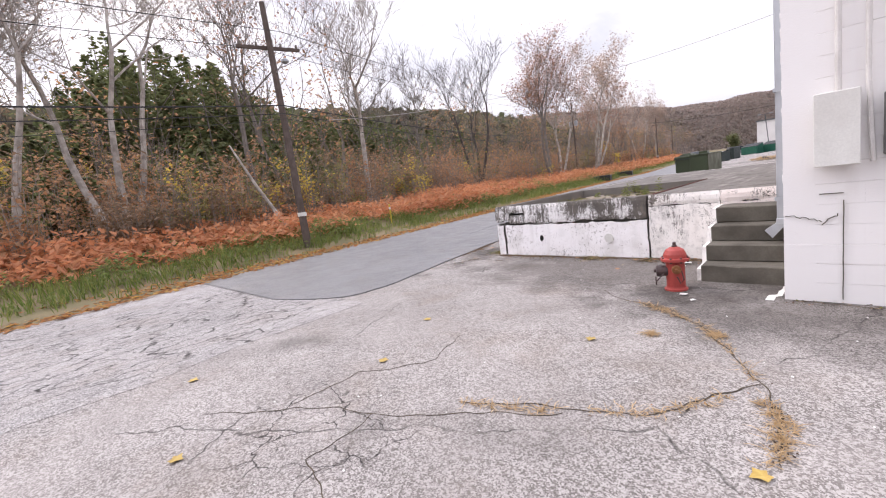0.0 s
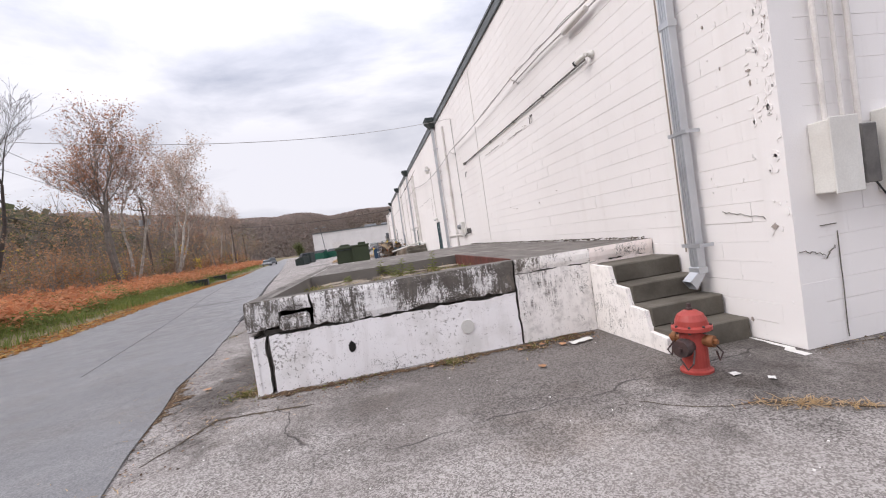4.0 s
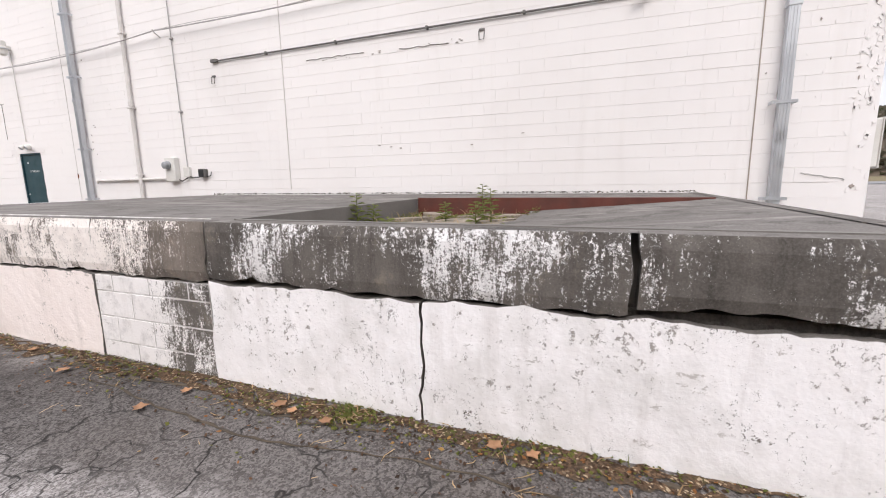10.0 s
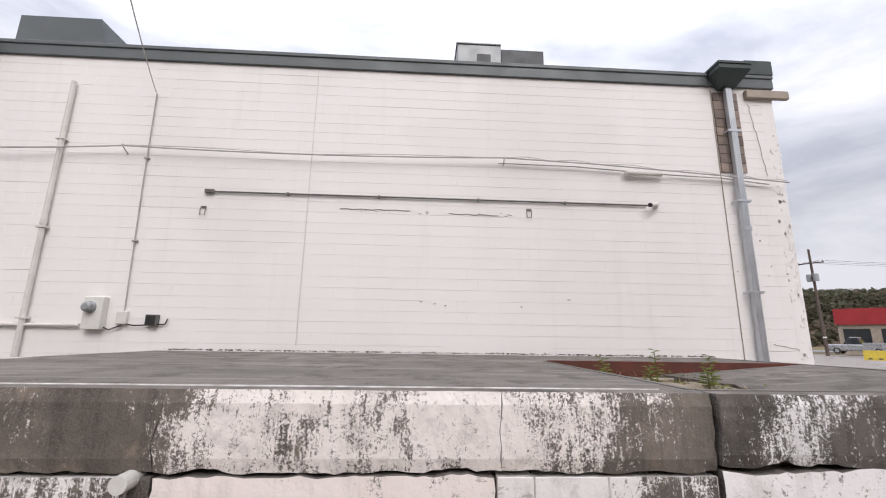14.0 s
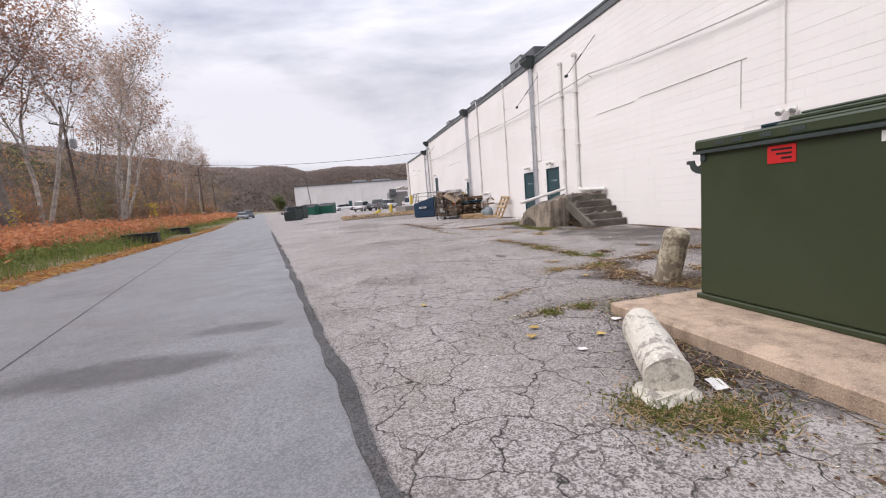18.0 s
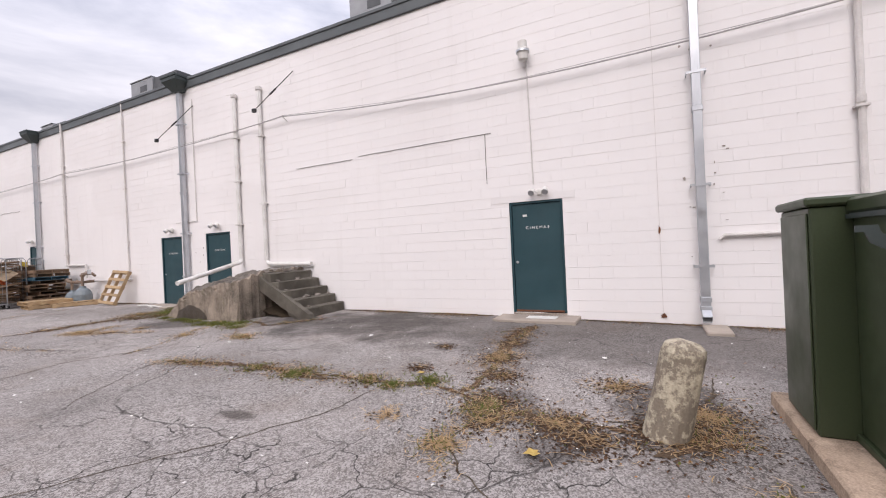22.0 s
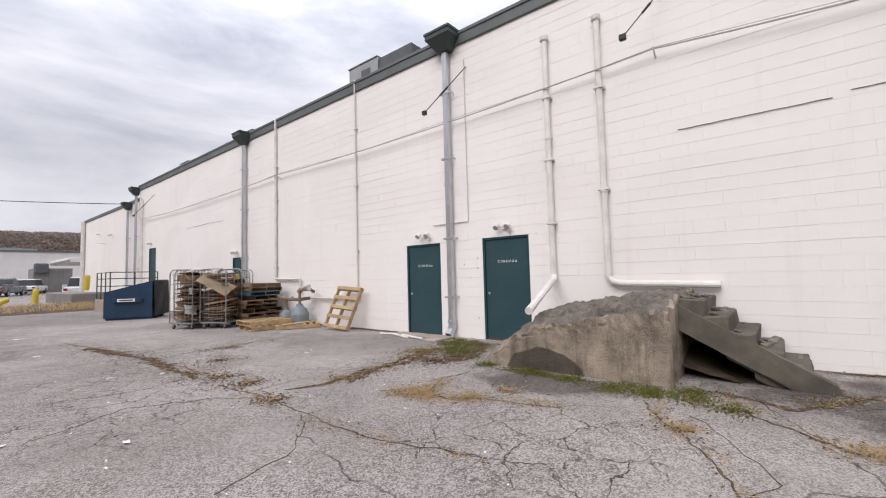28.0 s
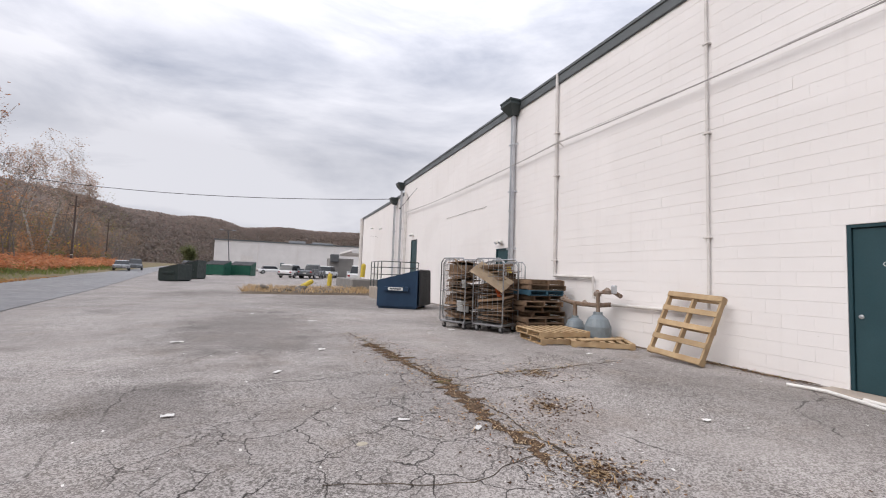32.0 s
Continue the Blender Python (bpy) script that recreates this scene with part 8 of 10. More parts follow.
utility_pole(-15.0, 2.1, 9.4, (-0.035, 0.005), "dark wooden utility pole leaning by the road", lamp=True, base_z=-0.02, arm_turn=80)
utility_pole(-31.3, 56.7, 11.3, (-0.02, 0.0), "dark wooden utility pole with grey transformers", box_on=True, arm_turn=75)
utility_pole(-36.0, 107.5, 10.5, (0.0, 0.0), "dark wooden utility pole far along the road", arm_turn=75)
utility_pole(-45.0, 150.0, 10.5, (0.0, 0.0), "dark wooden utility pole in the distance", arm_turn=75)
utility_pole(-13.0, -38.0, 10.0, (0.0, 0.0), "dark wooden utility pole near the corner of the road", arm_turn=90)
utility_pole(35.3, -35.5, 11.0, (0.02, 0.0), "wooden utility pole with transformers across the street", box_on=True, base_z=0.6, arm_turn=30)


def span(a, b, drop, r, name="power_line", label="sagging black power line between the poles"):
    bm = bmesh.new()
    tube(bm, sag(a, b, drop, 16), r, 4)
    tagged(obj(name, bm, "cable_black"), label, "power line", group="wires along the road")


P1, P2, P3, P0 = (-15.1, 2.1), (-31.4, 56.7), (-36.0, 107.5), (-13.0, -38.0)
for z1, z2, off, r, drop in ((5.55, 8.0, 0.15, 0.026, 0.9), (5.25, 7.5, 0.15, 0.018, 1.0), (5.05, 7.2, 0.2, 0.010, 1.3), (7.95, 11.6, -0.9, 0.012, 0.8), (7.95, 11.6, 0.9, 0.012, 0.8)):
    span((P0[0] + off, P0[1], z1 + 0.6), (P1[0] + off, P1[1], z1), drop, r)
    span((P1[0] + off, P1[1], z1), (P2[0] + off, P2[1], z2), drop * 1.2, r)
    span((P2[0] + off, P2[1], z2), (P3[0] + off, P3[1], z2 + 0.6), drop, r)
    span((P3[0] + off, P3[1], z2 + 0.6), (-45 + off, 150.0, z2 + 1.2), drop, r)
for off in (-0.8, 0.8, 0.0):
    span((35.3 + off, -35.5, 10.2), (95 + off, -40, 11), 1.2, 0.015)
    span((35.3 + off, -35.5, 10.2), (20 + off, -95, 10), 1.2, 0.015)

marker = thing("marker_post", "yellow plastic marker post in the verge", "marker post", (-17.2, 8.1, land(-17.2, 8.1)))
part("post", boxes((-0.05, 0.05, -0.02, 0.02, -0.1, 1.0), bevel=0.012), "yellow_plastic", marker)
part("band", boxes((-0.052, 0.052, -0.022, 0.022, 0.72, 0.84)), "white_box", marker)
for cx, cy in ((-20.6, 41.5), (-22.2, 52.0)):
    b = thing("drain_box", "black plastic bin tipped by the verge", "bin", (cx, cy, rise(0, cy)), 12)
    part("body", boxes((-0.9, 0.9, -0.5, 0.5, 0.0, 0.55), bevel=0.05), "black_plastic", b)
    part("rim", boxes((-0.95, 0.95, -0.55, 0.55, 0.55, 0.62), bevel=0.02), "black_plastic", b)


# ---- far yard: buildings, cars, lamp, mound ----
simple("far_white", (0.74, 0.72, 0.70), (0.66, 0.64, 0.62), 0.4, 0.7, bump=0.1)
simple("shed_grey", (0.24, 0.23, 0.215), (0.19, 0.18, 0.17), 1.0, 0.7, bump=0.2)
simple("car_white", (0.78, 0.78, 0.78), (0.72, 0.72, 0.72), 1.0, 0.28, bump=0.0)
simple("car_grey", (0.20, 0.21, 0.22), (0.17, 0.18, 0.19), 1.0, 0.28, 0.3, bump=0.0)
simple("car_silver", (0.42, 0.43, 0.44), (0.38, 0.39, 0.40), 1.0, 0.3, 0.5, bump=0.0)
simple("car_glass", (0.02, 0.024, 0.028), (0.03, 0.034, 0.038), 1.0, 0.08, bump=0.0)
simple("red_paint", (0.36, 0.03, 0.035), (0.30, 0.025, 0.03), 1.0, 0.5, bump=0.05)
simple("tail_red", (0.30, 0.02, 0.02), (0.25, 0.02, 0.02), 1.0, 0.3, bump=0.0)
simple("lawn", (0.10, 0.13, 0.035), (0.15, 0.17, 0.055), 0.6, 0.95, bump=0.9, fine=25)


def far_building():
    z = rise(0, 150)
    e = thing("store_building", "long low white store building beyond the yard", "building", (0, 150, z))
    part("wall", boxes((-22.3, 34, 0, 30, -0.5, 7.6)), "far_white", e)
    part("roof_edge", boxes((-22.5, 34.2, -0.2, 30.2, 7.6, 7.9)), "fascia_metal", e)
    for i, x in enumerate((-4, 2.5, 6.0)):
        part("rooftop_unit", boxes((x, x + 4.5 - i, 8, 12, 7.9, 9.0 - 0.1 * i), bevel=0.05), "ac_metal", e)
    for x in (-12, -2, 8):
        part("downspout", boxes((x, x + 0.15, -0.12, 0, 0, 7.6)), "conduit_white", e)
    part("door", boxes((-6.2, -5.2, -0.06, 0.0, 0.0, 2.2)), "teal_door", e)
    part("dock_door", boxes((-16, -13, -0.06, 0.0, 0.8, 3.8)), "conduit_white", e)


far_building()


def shed():
    e = thing("shed", "grey metal shed at the end of the building", "shed", (1.0, 94, rise(0, 94)))
    part("wall", boxes((-0.4, 3.2, 0, 4, -0.2, 3.0)), "shed_grey", e)
    for i in range(8):
        part("rib", boxes((-0.38 + i * 0.45, -0.33 + i * 0.45, -0.04, 0.0, 0, 3.0)), "shed_grey", e)
    part("tank", boxes((-0.4, 0.9, -0.6, 0.0, 2.4, 3.6), bevel=0.1), "ac_dark", e)
    c = thing("canopy_building", "low building with a flat white canopy roof", "building", (3.2, 76, rise(0, 76)))
    part("wall", boxes((0, 12, 0, 8, -0.2, 3.2)), "far_white", c)
    part("canopy", boxes((-2.4, 12.4, -1.2, 8.4, 3.2, 3.65), bevel=0.04), "far_white", c)
    part("canopy_edge", boxes((-2.45, -2.4, -1.25, 8.4, 3.25, 3.45)), "shed_grey", c)


shed()


def vehicle(m, paint, kind, label):
    """A parked car, truck or estate in simple but true proportions: body, cabin, glass, wheels, lights."""
    e = thing("car" if kind != "pickup" else "pickup_truck", label, "car" if kind != "pickup" else "truck", group="parked vehicles")
    L, W = (4.7, 1.85) if kind != "pickup" else (5.4, 1.95)
    hb, ht = (0.95, 1.72) if kind == "suv" else ((1.05, 1.85) if kind == "pickup" else (0.85, 1.45))
    bm = boxes((-L / 2, L / 2, -W / 2, W / 2, 0.32, hb), bevel=0.12, )
    part("body", bm, paint, e)
    a, b = (-L / 2 + 0.25, L / 2 - 1.5) if kind == "suv" else ((-0.4, L / 2 - 1.6) if kind == "pickup" else (-L / 2 + 0.7, L / 2 - 1.3))
    bm = bmesh.new()
    prism(bm, [(a, -W / 2 + 0.1), (b, -W / 2 + 0.1), (b, W / 2 - 0.1), (a, W / 2 - 0.1)], hb - 0.05, ht)
    for v in bm.verts:
        if v.co.z > hb:
            v.co.x += 0.35 if v.co.x < (a + b) / 2 else -0.6
            v.co.y *= 0.86
    cab = part("cabin", bm, paint, e)
    bm = bmesh.new()
    prism(bm, [(a + 0.0, -W / 2 + 0.09), (b, -W / 2 + 0.09), (b, W / 2 - 0.09), (a + 0.0, W / 2 - 0.09)], hb + 0.02, ht - 0.1)
    for v in bm.verts:
        if v.co.z > hb + 0.1:
            v.co.x += 0.29 if v.co.x < (a + b) / 2 else -0.50
            v.co.y *= 0.885
        else:
            v.co.x += -0.02 if v.co.x < (a + b) / 2 else 0.02
    part("window", bm, "car_glass", cab)
    if kind == "pickup":
        part("bed_side", boxes((-L / 2 + 0.05, -0.5, -W / 2, -W / 2 + 0.08, hb - 0.1, hb + 0.18), (-L / 2 + 0.05, -0.5, W / 2 - 0.08, W / 2, hb - 0.1, hb + 0.18), bevel=0.02), paint, e)
    for sx in (-1, 1):
        for sy in (-1, 1):
            bm = bmesh.new()
            lathe(bm, [(0.30, -0.11), (0.34, -0.08), (0.34, 0.08), (0.30, 0.11)], 18, (sx * L * 0.31, sy * (W / 2 - 0.08), 0.34), "y")
            wh = part("wheel", bm, "black_plastic", e)
            bm = bmesh.new()
            lathe(bm, [(0.19, -0.012), (0.19, 0.012)], 14, (sx * L * 0.31, sy * (W / 2 + 0.035), 0.34), "y")
            part("rim", bm, "car_silver", wh)
    for sy in (-1, 1):
        part("tail_light", boxes((-L / 2 - 0.01, -L / 2 + 0.05, sy * (W / 2 - 0.2) - 0.12, sy * (W / 2 - 0.2) + 0.12, hb - 0.3, hb - 0.12), bevel=0.01), "tail_red", e)
        part("headlight", boxes((L / 2 - 0.05, L / 2 + 0.01, sy * (W / 2 - 0.25) - 0.15, sy * (W / 2 - 0.25) + 0.15, hb - 0.3, hb - 0.14), bevel=0.01), "ac_metal", e)
    part("bumper", boxes((-L / 2 - 0.06, -L / 2 + 0.04, -W / 2 + 0.05, W / 2 - 0.05, 0.36, 0.56), bevel=0.03), "black_plastic", e)
    part("plate", boxes((-L / 2 - 0.012, -L / 2, -0.16, 0.16, 0.62, 0.74)), "white_box", e)
    e.matrix_basis = m
    return e


def parked(x, y, turn, paint, kind, label):
    vehicle(pose(x, y, rise(0, y), 0, 0, turn), paint, kind, label)


fence = thing("board_fence", "low brown wooden board fence across the street", "fence", (39.0, -33.0, 0.0), 218)
for i in range(22):
    part("board", boxes((-2.4 + i * 0.22, -2.2 + i * 0.22, -0.02, 0.02, 0.0, 1.5)), "rust_red", fence)
parked(-27.0, 98.5, -75, "car_silver", "car", "silver saloon parked at the road side")
parked(-27.3, 105.5, -75, "car_grey", "suv", "dark grey car parked at the road side")
parked(-5.0, 85.5, 66, "car_white", "suv", "white SUV parked in the far yard")
parked(-2.5, 86.0, 66, "car_grey", "pickup", "grey pickup truck parked in the far yard")
parked(0.2, 91.5, 70, "car_white", "suv", "white SUV parked beside the shed")
parked(-7.8, 108.0, 10, "car_white", "car", "white saloon parked before the store")
parked(0.8, 69.5, 75, "car_white", "pickup", "white work truck parked by the annex")
parked(-16.6, 92.5, 30, "car_grey", "suv", "dark car parked behind the dumpsters")


def area_lamp():
    e = thing("street_lamp", "tall leaning parking lot lamp with two heads", "street lamp", (-15.6, 120, rise(0, 120)))
    part("pole", tubes([(0, 0, 0), (-0.7, 0, 8.0)], r=0.09, n=8), "ac_dark", e)
    part("arm", tubes([(-1.7, 0, 8.1), (0.3, 0, 8.1)], r=0.05, n=6), "ac_dark", e)
    for x in (-1.8, 0.4):
        part("lamp_head", boxes((x - 0.35, x + 0.35, -0.2, 0.2, 8.05, 8.25), bevel=0.03), "ac_metal", e)


area_lamp()


def mound():
    bm = bmesh.new()
    n = 26
    vs = []
    for i in range(n + 1):
        row = []
        for k in range(12):
            x, y = -9.0 + 7.6 * i / n, 51.5 + 6.5 * k / 11
            q = max(0.0, 1 - ((i / n - 0.5) * 2) ** 2) * max(0.0, 1 - ((k / 11 - 0.5) * 2) ** 2)
            row.append(bm.verts.new((x + 0.12 * (y - 51), y, rise(0, y) - 0.03 + q ** 0.7 * (0.28 + 0.22 * noise.noise(Vector((x, y, 1)))))))
        vs.append(row)
    for a, b in zip(vs, vs[1:]):
        for k in range(11):
            bm.faces.new((a[k], b[k], b[k + 1], a[k + 1]))
    tagged(obj("dirt_mound", bm, "soil", smooth=True), "low mound of dirt, rubble and dead grass", "mound")
    rnd = random.Random(31)
    v, f, cv, cf = [], [], [], []
    for i in range(1600):
        x, y = rnd.uniform(-8.6, -1.2), rnd.uniform(51.8, 57.5)
        blade(v, f, Vector((x, y, rise(0, y) + 0.1)), rnd.uniform(0.1, 0.35), 0.02, rnd, 0.9)
    tagged(mesh_of("dead_grass", v, f, "dry_grass"), "dry dead grass on the mound", "grass", kind="stuff")
    for i in range(10):
        s = rnd.uniform(0.12, 0.4)
        b2 = boxes((-s, s, -s * 0.7, s * 0.7, -s * 0.3, s * 0.3), bevel=s * 0.2)
        roughen(b2, s * 0.3, 2)
        b2.transform(pose(rnd.uniform(-8, -2), rnd.uniform(52.5, 57), rise(0, 55) + 0.22, rnd.uniform(-20, 20), rnd.uniform(-20, 20), rnd.uniform(0, 360)))
        tagged(obj("stone", b2, "rubble"), "lump of broken concrete on the dirt mound", "stone", group="rubble on the mound")
    bm = boxes((-1.9, 0.4, 57.5, 66.0, 0.0, 0.95), bevel=0.05)
    bmesh.ops.subdivide_edges(bm, edges=[q for q in bm.edges if q.calc_length() > 1], cuts=6)
    roughen(bm, 0.04, 1.5)
    tagged(obj("ramp_wall", bm, "shed_grey"), "grey concrete ramp wall beside the annex", "ramp")
    for x, y, tilt in ((-5.2, 59.0, 62), (-3.0, 61.5, 3), (-1.0, 58.5, 4)):
        bm = bmesh.new()
        lathe(bm, [(0.17, 0.0), (0.17, 0.85), (0.13, 0.95), (0.03, 1.0)], 14)
        bm.transform(pose(x, y, rise(0, y) + (0.95 if x > -2 else 0.1), 0, tilt, 20))
        tagged(obj("bollard", bm, "yellow_plastic"), "faded yellow concrete bollard in the far yard", "bollard", group="far yellow bollards")


mound()


# ---- south-east: stair tower, lawn, shops ----
def fire_stair():
    e = thing("fire_stair", "dark steel stair enclosure with slatted sides at the end wall", "steel stair", (18.6, -0.06, 0))
    x0, x1, y0, y1, H = 0.0, 2.6, -1.05, 0.0, 3.6
    for x in (x0, x1):
        for y in (y0, y1 - 0.05):
            part("post", boxes((x - 0.04, x + 0.04, y - 0.04, y + 0.04, 0, H), bevel=0.004), "leader_head", e)
    for i in range(15):
        z = 0.3 + i * 0.2
        part("slat", boxes((x0 - 0.02, x0 + 0.02, y0, y1 - 0.05, z, z + 0.06)), "leader_head", e)
    for i in range(15):
        z = 0.3 + i * 0.2
        part("slat", boxes((x0, x1, y0 - 0.02, y0 + 0.02, z, z + 0.06)), "leader_head", e)
    part("roof_frame", boxes((x0 - 0.1, x1 + 0.1, y0 - 0.1, y1 - 0.02, H, H + 0.12)), "leader_head", e)
    for i in range(9):
        part("tread", boxes((x0 + 0.25 * i, x0 + 0.25 * i + 0.26, y0 + 0.1, y1 - 0.15, 0.2 + i * 0.2, 0.24 + i * 0.2)), "leader_head", e)
    part("pole", tubes([(x1, y0 - 0.2, 0), (x1, y0 - 0.2, 4.6)], r=0.03, n=6), "leader_head", e)
    part("top_rail", tubes([(x0, y0, H + 0.12), (x0, y0, H + 0.9), (x1, y0, H + 0.9), (x1, y0, H + 0.12)], r=0.02, n=6), "conduit_white", e)


fire_stair()
lw = bmesh.new()
prism(lw, [(36, -12), (60, -12), (60, 14), (36, 14)], -0.2, 0.04)
structure(obj("lawn", lw, "lawn"), "green mown lawn beyond the parking area", "lawn")
st = bmesh.new()
prism(st, [(60, -90), (78, -90), (78, 90), (60, 90)], -0.2, 0.06)
structure(obj("street", st, "road_asphalt"), "asphalt street beyond the lawn", "road")


def shop(m, w, d, h, label, arch=False):
    e = thing("shop", label, "shop building")
    part("wall", boxes((-w / 2, w / 2, 0, d, -0.5, h * 0.62)), "slab_concrete", e)
    part("parapet", boxes((-w / 2 - 0.2, w / 2 + 0.2, -0.3, d, h * 0.62, h)), "red_paint", e)
    for i in range(4):
        x = -w / 2 + w * (i + 0.5) / 4
        part("window", boxes((x - w / 11, x + w / 11, -0.05, 0.0, 0.5, h * 0.52)), "car_glass", e)
    if arch:
        bm = bmesh.new()
        prism(bm, [(1.9 * math.cos(math.pi * i / 14), 1.55 * math.sin(math.pi * i / 14)) for i in range(15)], 0.0, 0.08)
        bm.transform(pose(0, -0.36, h * 0.60, 90, 0, 0))
        s = part("sign", bm, "white_box", e, "white arched sign board with red marks")
        part("sign_mark", boxes((-1.1, 1.0, -0.46, -0.45, h * 0.60 + 0.25, h * 0.60 + 0.5)), "red_paint", s)
        part("sign_mark", boxes((-0.7, 0.7, -0.46, -0.45, h * 0.60 + 0.75, h * 0.60 + 1.0)), "ac_dark", s)
        part("awning", boxes((-1.4, 1.4, -0.9, -0.31, h * 0.5, h * 0.58)), "yellow_plastic", e)
    e.matrix_basis = m
    return e


shop(pose(40.0, -52.0, 0.5, 0, 0, 218), 14, 10, 5.4, "low shop building with a red parapet and arched white sign", True)
shop(pose(100, 2.0, 0.3, 0, 0, -80), 10, 8, 3.4, "low shop with a red parapet across the street")


def pylon():
    e = thing("pylon_sign", "tall yellow sign on a dark post", "sign", (105, -5.8, 0.2))
    part("post", boxes((-0.25, 0.25, -0.25, 0.25, 0, 8.5)), "ac_dark", e)
    part("panel", boxes((-0.3, 0.3, -0.42, 0.42, 8.4, 12.0), bevel=0.05), "yellow_plastic", e)


pylon()
barrier = thing("barrier", "yellow and dark striped concrete barrier", "barrier", (27.3, -33.4, 0.0), 218)
bb = bmesh.new()
prism(bb, [(-1.8, -0.3), (1.8, -0.3), (1.8, 0.3), (-1.8, 0.3)], 0.0, 0.85)
for v in bb.verts:
    if v.co.z > 0.5:
        v.co.y *= 0.45
part("body", bb, "yellow_plastic", barrier)
for i in range(5):
    part("stripe", boxes((-1.5 + i * 0.65, -1.25 + i * 0.65, -0.31, -0.29, 0.1, 0.2)), "ac_dark", barrier)
vehicle(pose(92, -2.0, 0.1, 0, 0, 100), "car_white", "suv", "white car parked across the street")
vehicle(pose(37, -41.0, 0.3, 0, 0, 30), "car_silver", "pickup", "silver pickup parked across the street")


# ---- weeds, dirt and litter on the ground ----
simple("crack_dirt", (0.060, 0.047, 0.035), (0.12, 0.092, 0.062), 6.0, 0.97, bump=0.9, fine=50)
simple("leaf_yellow", (0.50, 0.36, 0.10), (0.42, 0.27, 0.07), 14.0, 0.7, bump=0.2, vary=0.2)
simple("leaf_orange", (0.42, 0.225, 0.115), (0.27, 0.135, 0.07), 14.0, 0.7, bump=0.2, vary=0.25)
simple("paper_white", (0.72, 0.71, 0.68), (0.62, 0.60, 0.56), 9.0, 0.7, bump=0.1, vary=0.1)

DIRT = ([], [])
BED = ([], [])


def litter_bed():
    """Rotten leaves, straw and soil packed into a crack."""
    m = Nodes("litter_bed", 0.97, spec=0.15)
    a = m.n.new("ShaderNodeSeparateColor")
    m.put(a.inputs[0], m.voronoi(85.0, out="Color", vec=m.warp(9.0, 0.05)))
    base = m.mix(a.outputs[0], (0.050, 0.033, 0.023), (0.185, 0.115, 0.068))
    base = m.mix(m.ramp(m.noise(7, 5, 0.7), 0.45, 0.62, 0, 0.7), base, (0.085, 0.062, 0.042))
    base = m.mix(m.ramp(m.noise(3.1, 4, 0.6), 0.62, 0.70, 0, 0.6), base, (0.10, 0.10, 0.035))
    base = m.mix(m.ramp(a.outputs[1], 0.90, 0.93, 0, 0.8), base, (0.48, 0.37, 0.24))
    m.colour(base).bump(m.math("ADD", a.outputs[0], m.noise(20, 4)), 1.0, 0.02)


litter_bed()
STRAW = ([], [])
WEEDS = ([], [])
LITTER = ([], [])
MOSS = ([], [])
CRUMBS = ([], [])
leaf_mat("crumbs", [(0.085, 0.053, 0.036), (0.14, 0.086, 0.056), (0.052, 0.036, 0.027), (0.24, 0.14, 0.085), (0.11, 0.066, 0.043)])


def along(pts, step):
    """Points spread evenly along a line in plan, with the way it goes."""
    for (x0, y0), (x1, y1) in zip(pts, pts[1:]):
        n = max(1, int(math.hypot(x1 - x0, y1 - y0) / step))
        for i in range(n):
            yield x0 + (x1 - x0) * i / n, y0 + (y1 - y0) * i / n
    yield pts[-1]


def ribbon(pts, width, z=0.004, seed=0, into=None):
    """A thin ragged bed of dirt filling a crack, broken where the crack closes."""
    v, f = into or DIRT
    line = list(along(pts, 0.03))
    first = len(v)
    for i, (x, y) in enumerate(line):
        a, b = line[max(0, i - 2)], line[min(len(line) - 1, i + 2)]
        d = Vector((b[0] - a[0], b[1] - a[1], 0)).normalized()
        s = Vector((-d.y, d.x, 0))
        wob = 0.10 * noise.noise(Vector((x * 1.3, y * 1.3, seed))) + 0.035 * noise.noise(Vector((x * 6, y * 6, seed + 2)))
        fade = min(1.0, i / 6, (len(line) - 1 - i) / 6)
        open_ = max(0.05, noise.noise(Vector((x * 1.1, y * 1.1, seed + 9))) + 0.55)
        l = 0.003 + width * 0.42 * fade * open_ * abs(noise.noise(Vector((x * 11, y * 11, seed + 4))) + 0.35)
        r = 0.003 + width * 0.42 * fade * open_ * abs(noise.noise(Vector((x * 11, y * 11, seed + 14))) + 0.35)
        c = Vector((x, y, rise(x, y) + z)) + s * wob
        v += [c + s * l, c + Vector((0, 0, 0.003)), c - s * r]
    for i in range(len(line) - 1):
        k = first + 3 * i
        f += [(k, k + 1, k + 4, k + 3), (k + 1, k + 2, k + 5, k + 4)]


def straw_bit(p, rnd):
    """A dry stalk lying almost flat."""
    v, f = STRAW
    a = rnd.uniform(0, 6.28)
    L = rnd.uniform(0.03, 0.13)
    d = Vector((math.cos(a), math.sin(a), rnd.uniform(-0.05, 0.22))) * L
    s = Vector((-math.sin(a), math.cos(a), 0)) * 0.0034
    b = Vector((-math.sin(a), math.cos(a), 0)) * rnd.uniform(-0.25, 0.25) * L
    q = p + Vector((0, 0, 0.006))
    n = len(v)
    v += [q - s, q + s, q + d * 0.55 + b + s, q + d * 0.55 + b - s, q + d]
    f += [(n, n + 1, n + 2, n + 3), (n + 3, n + 2, n + 4)]


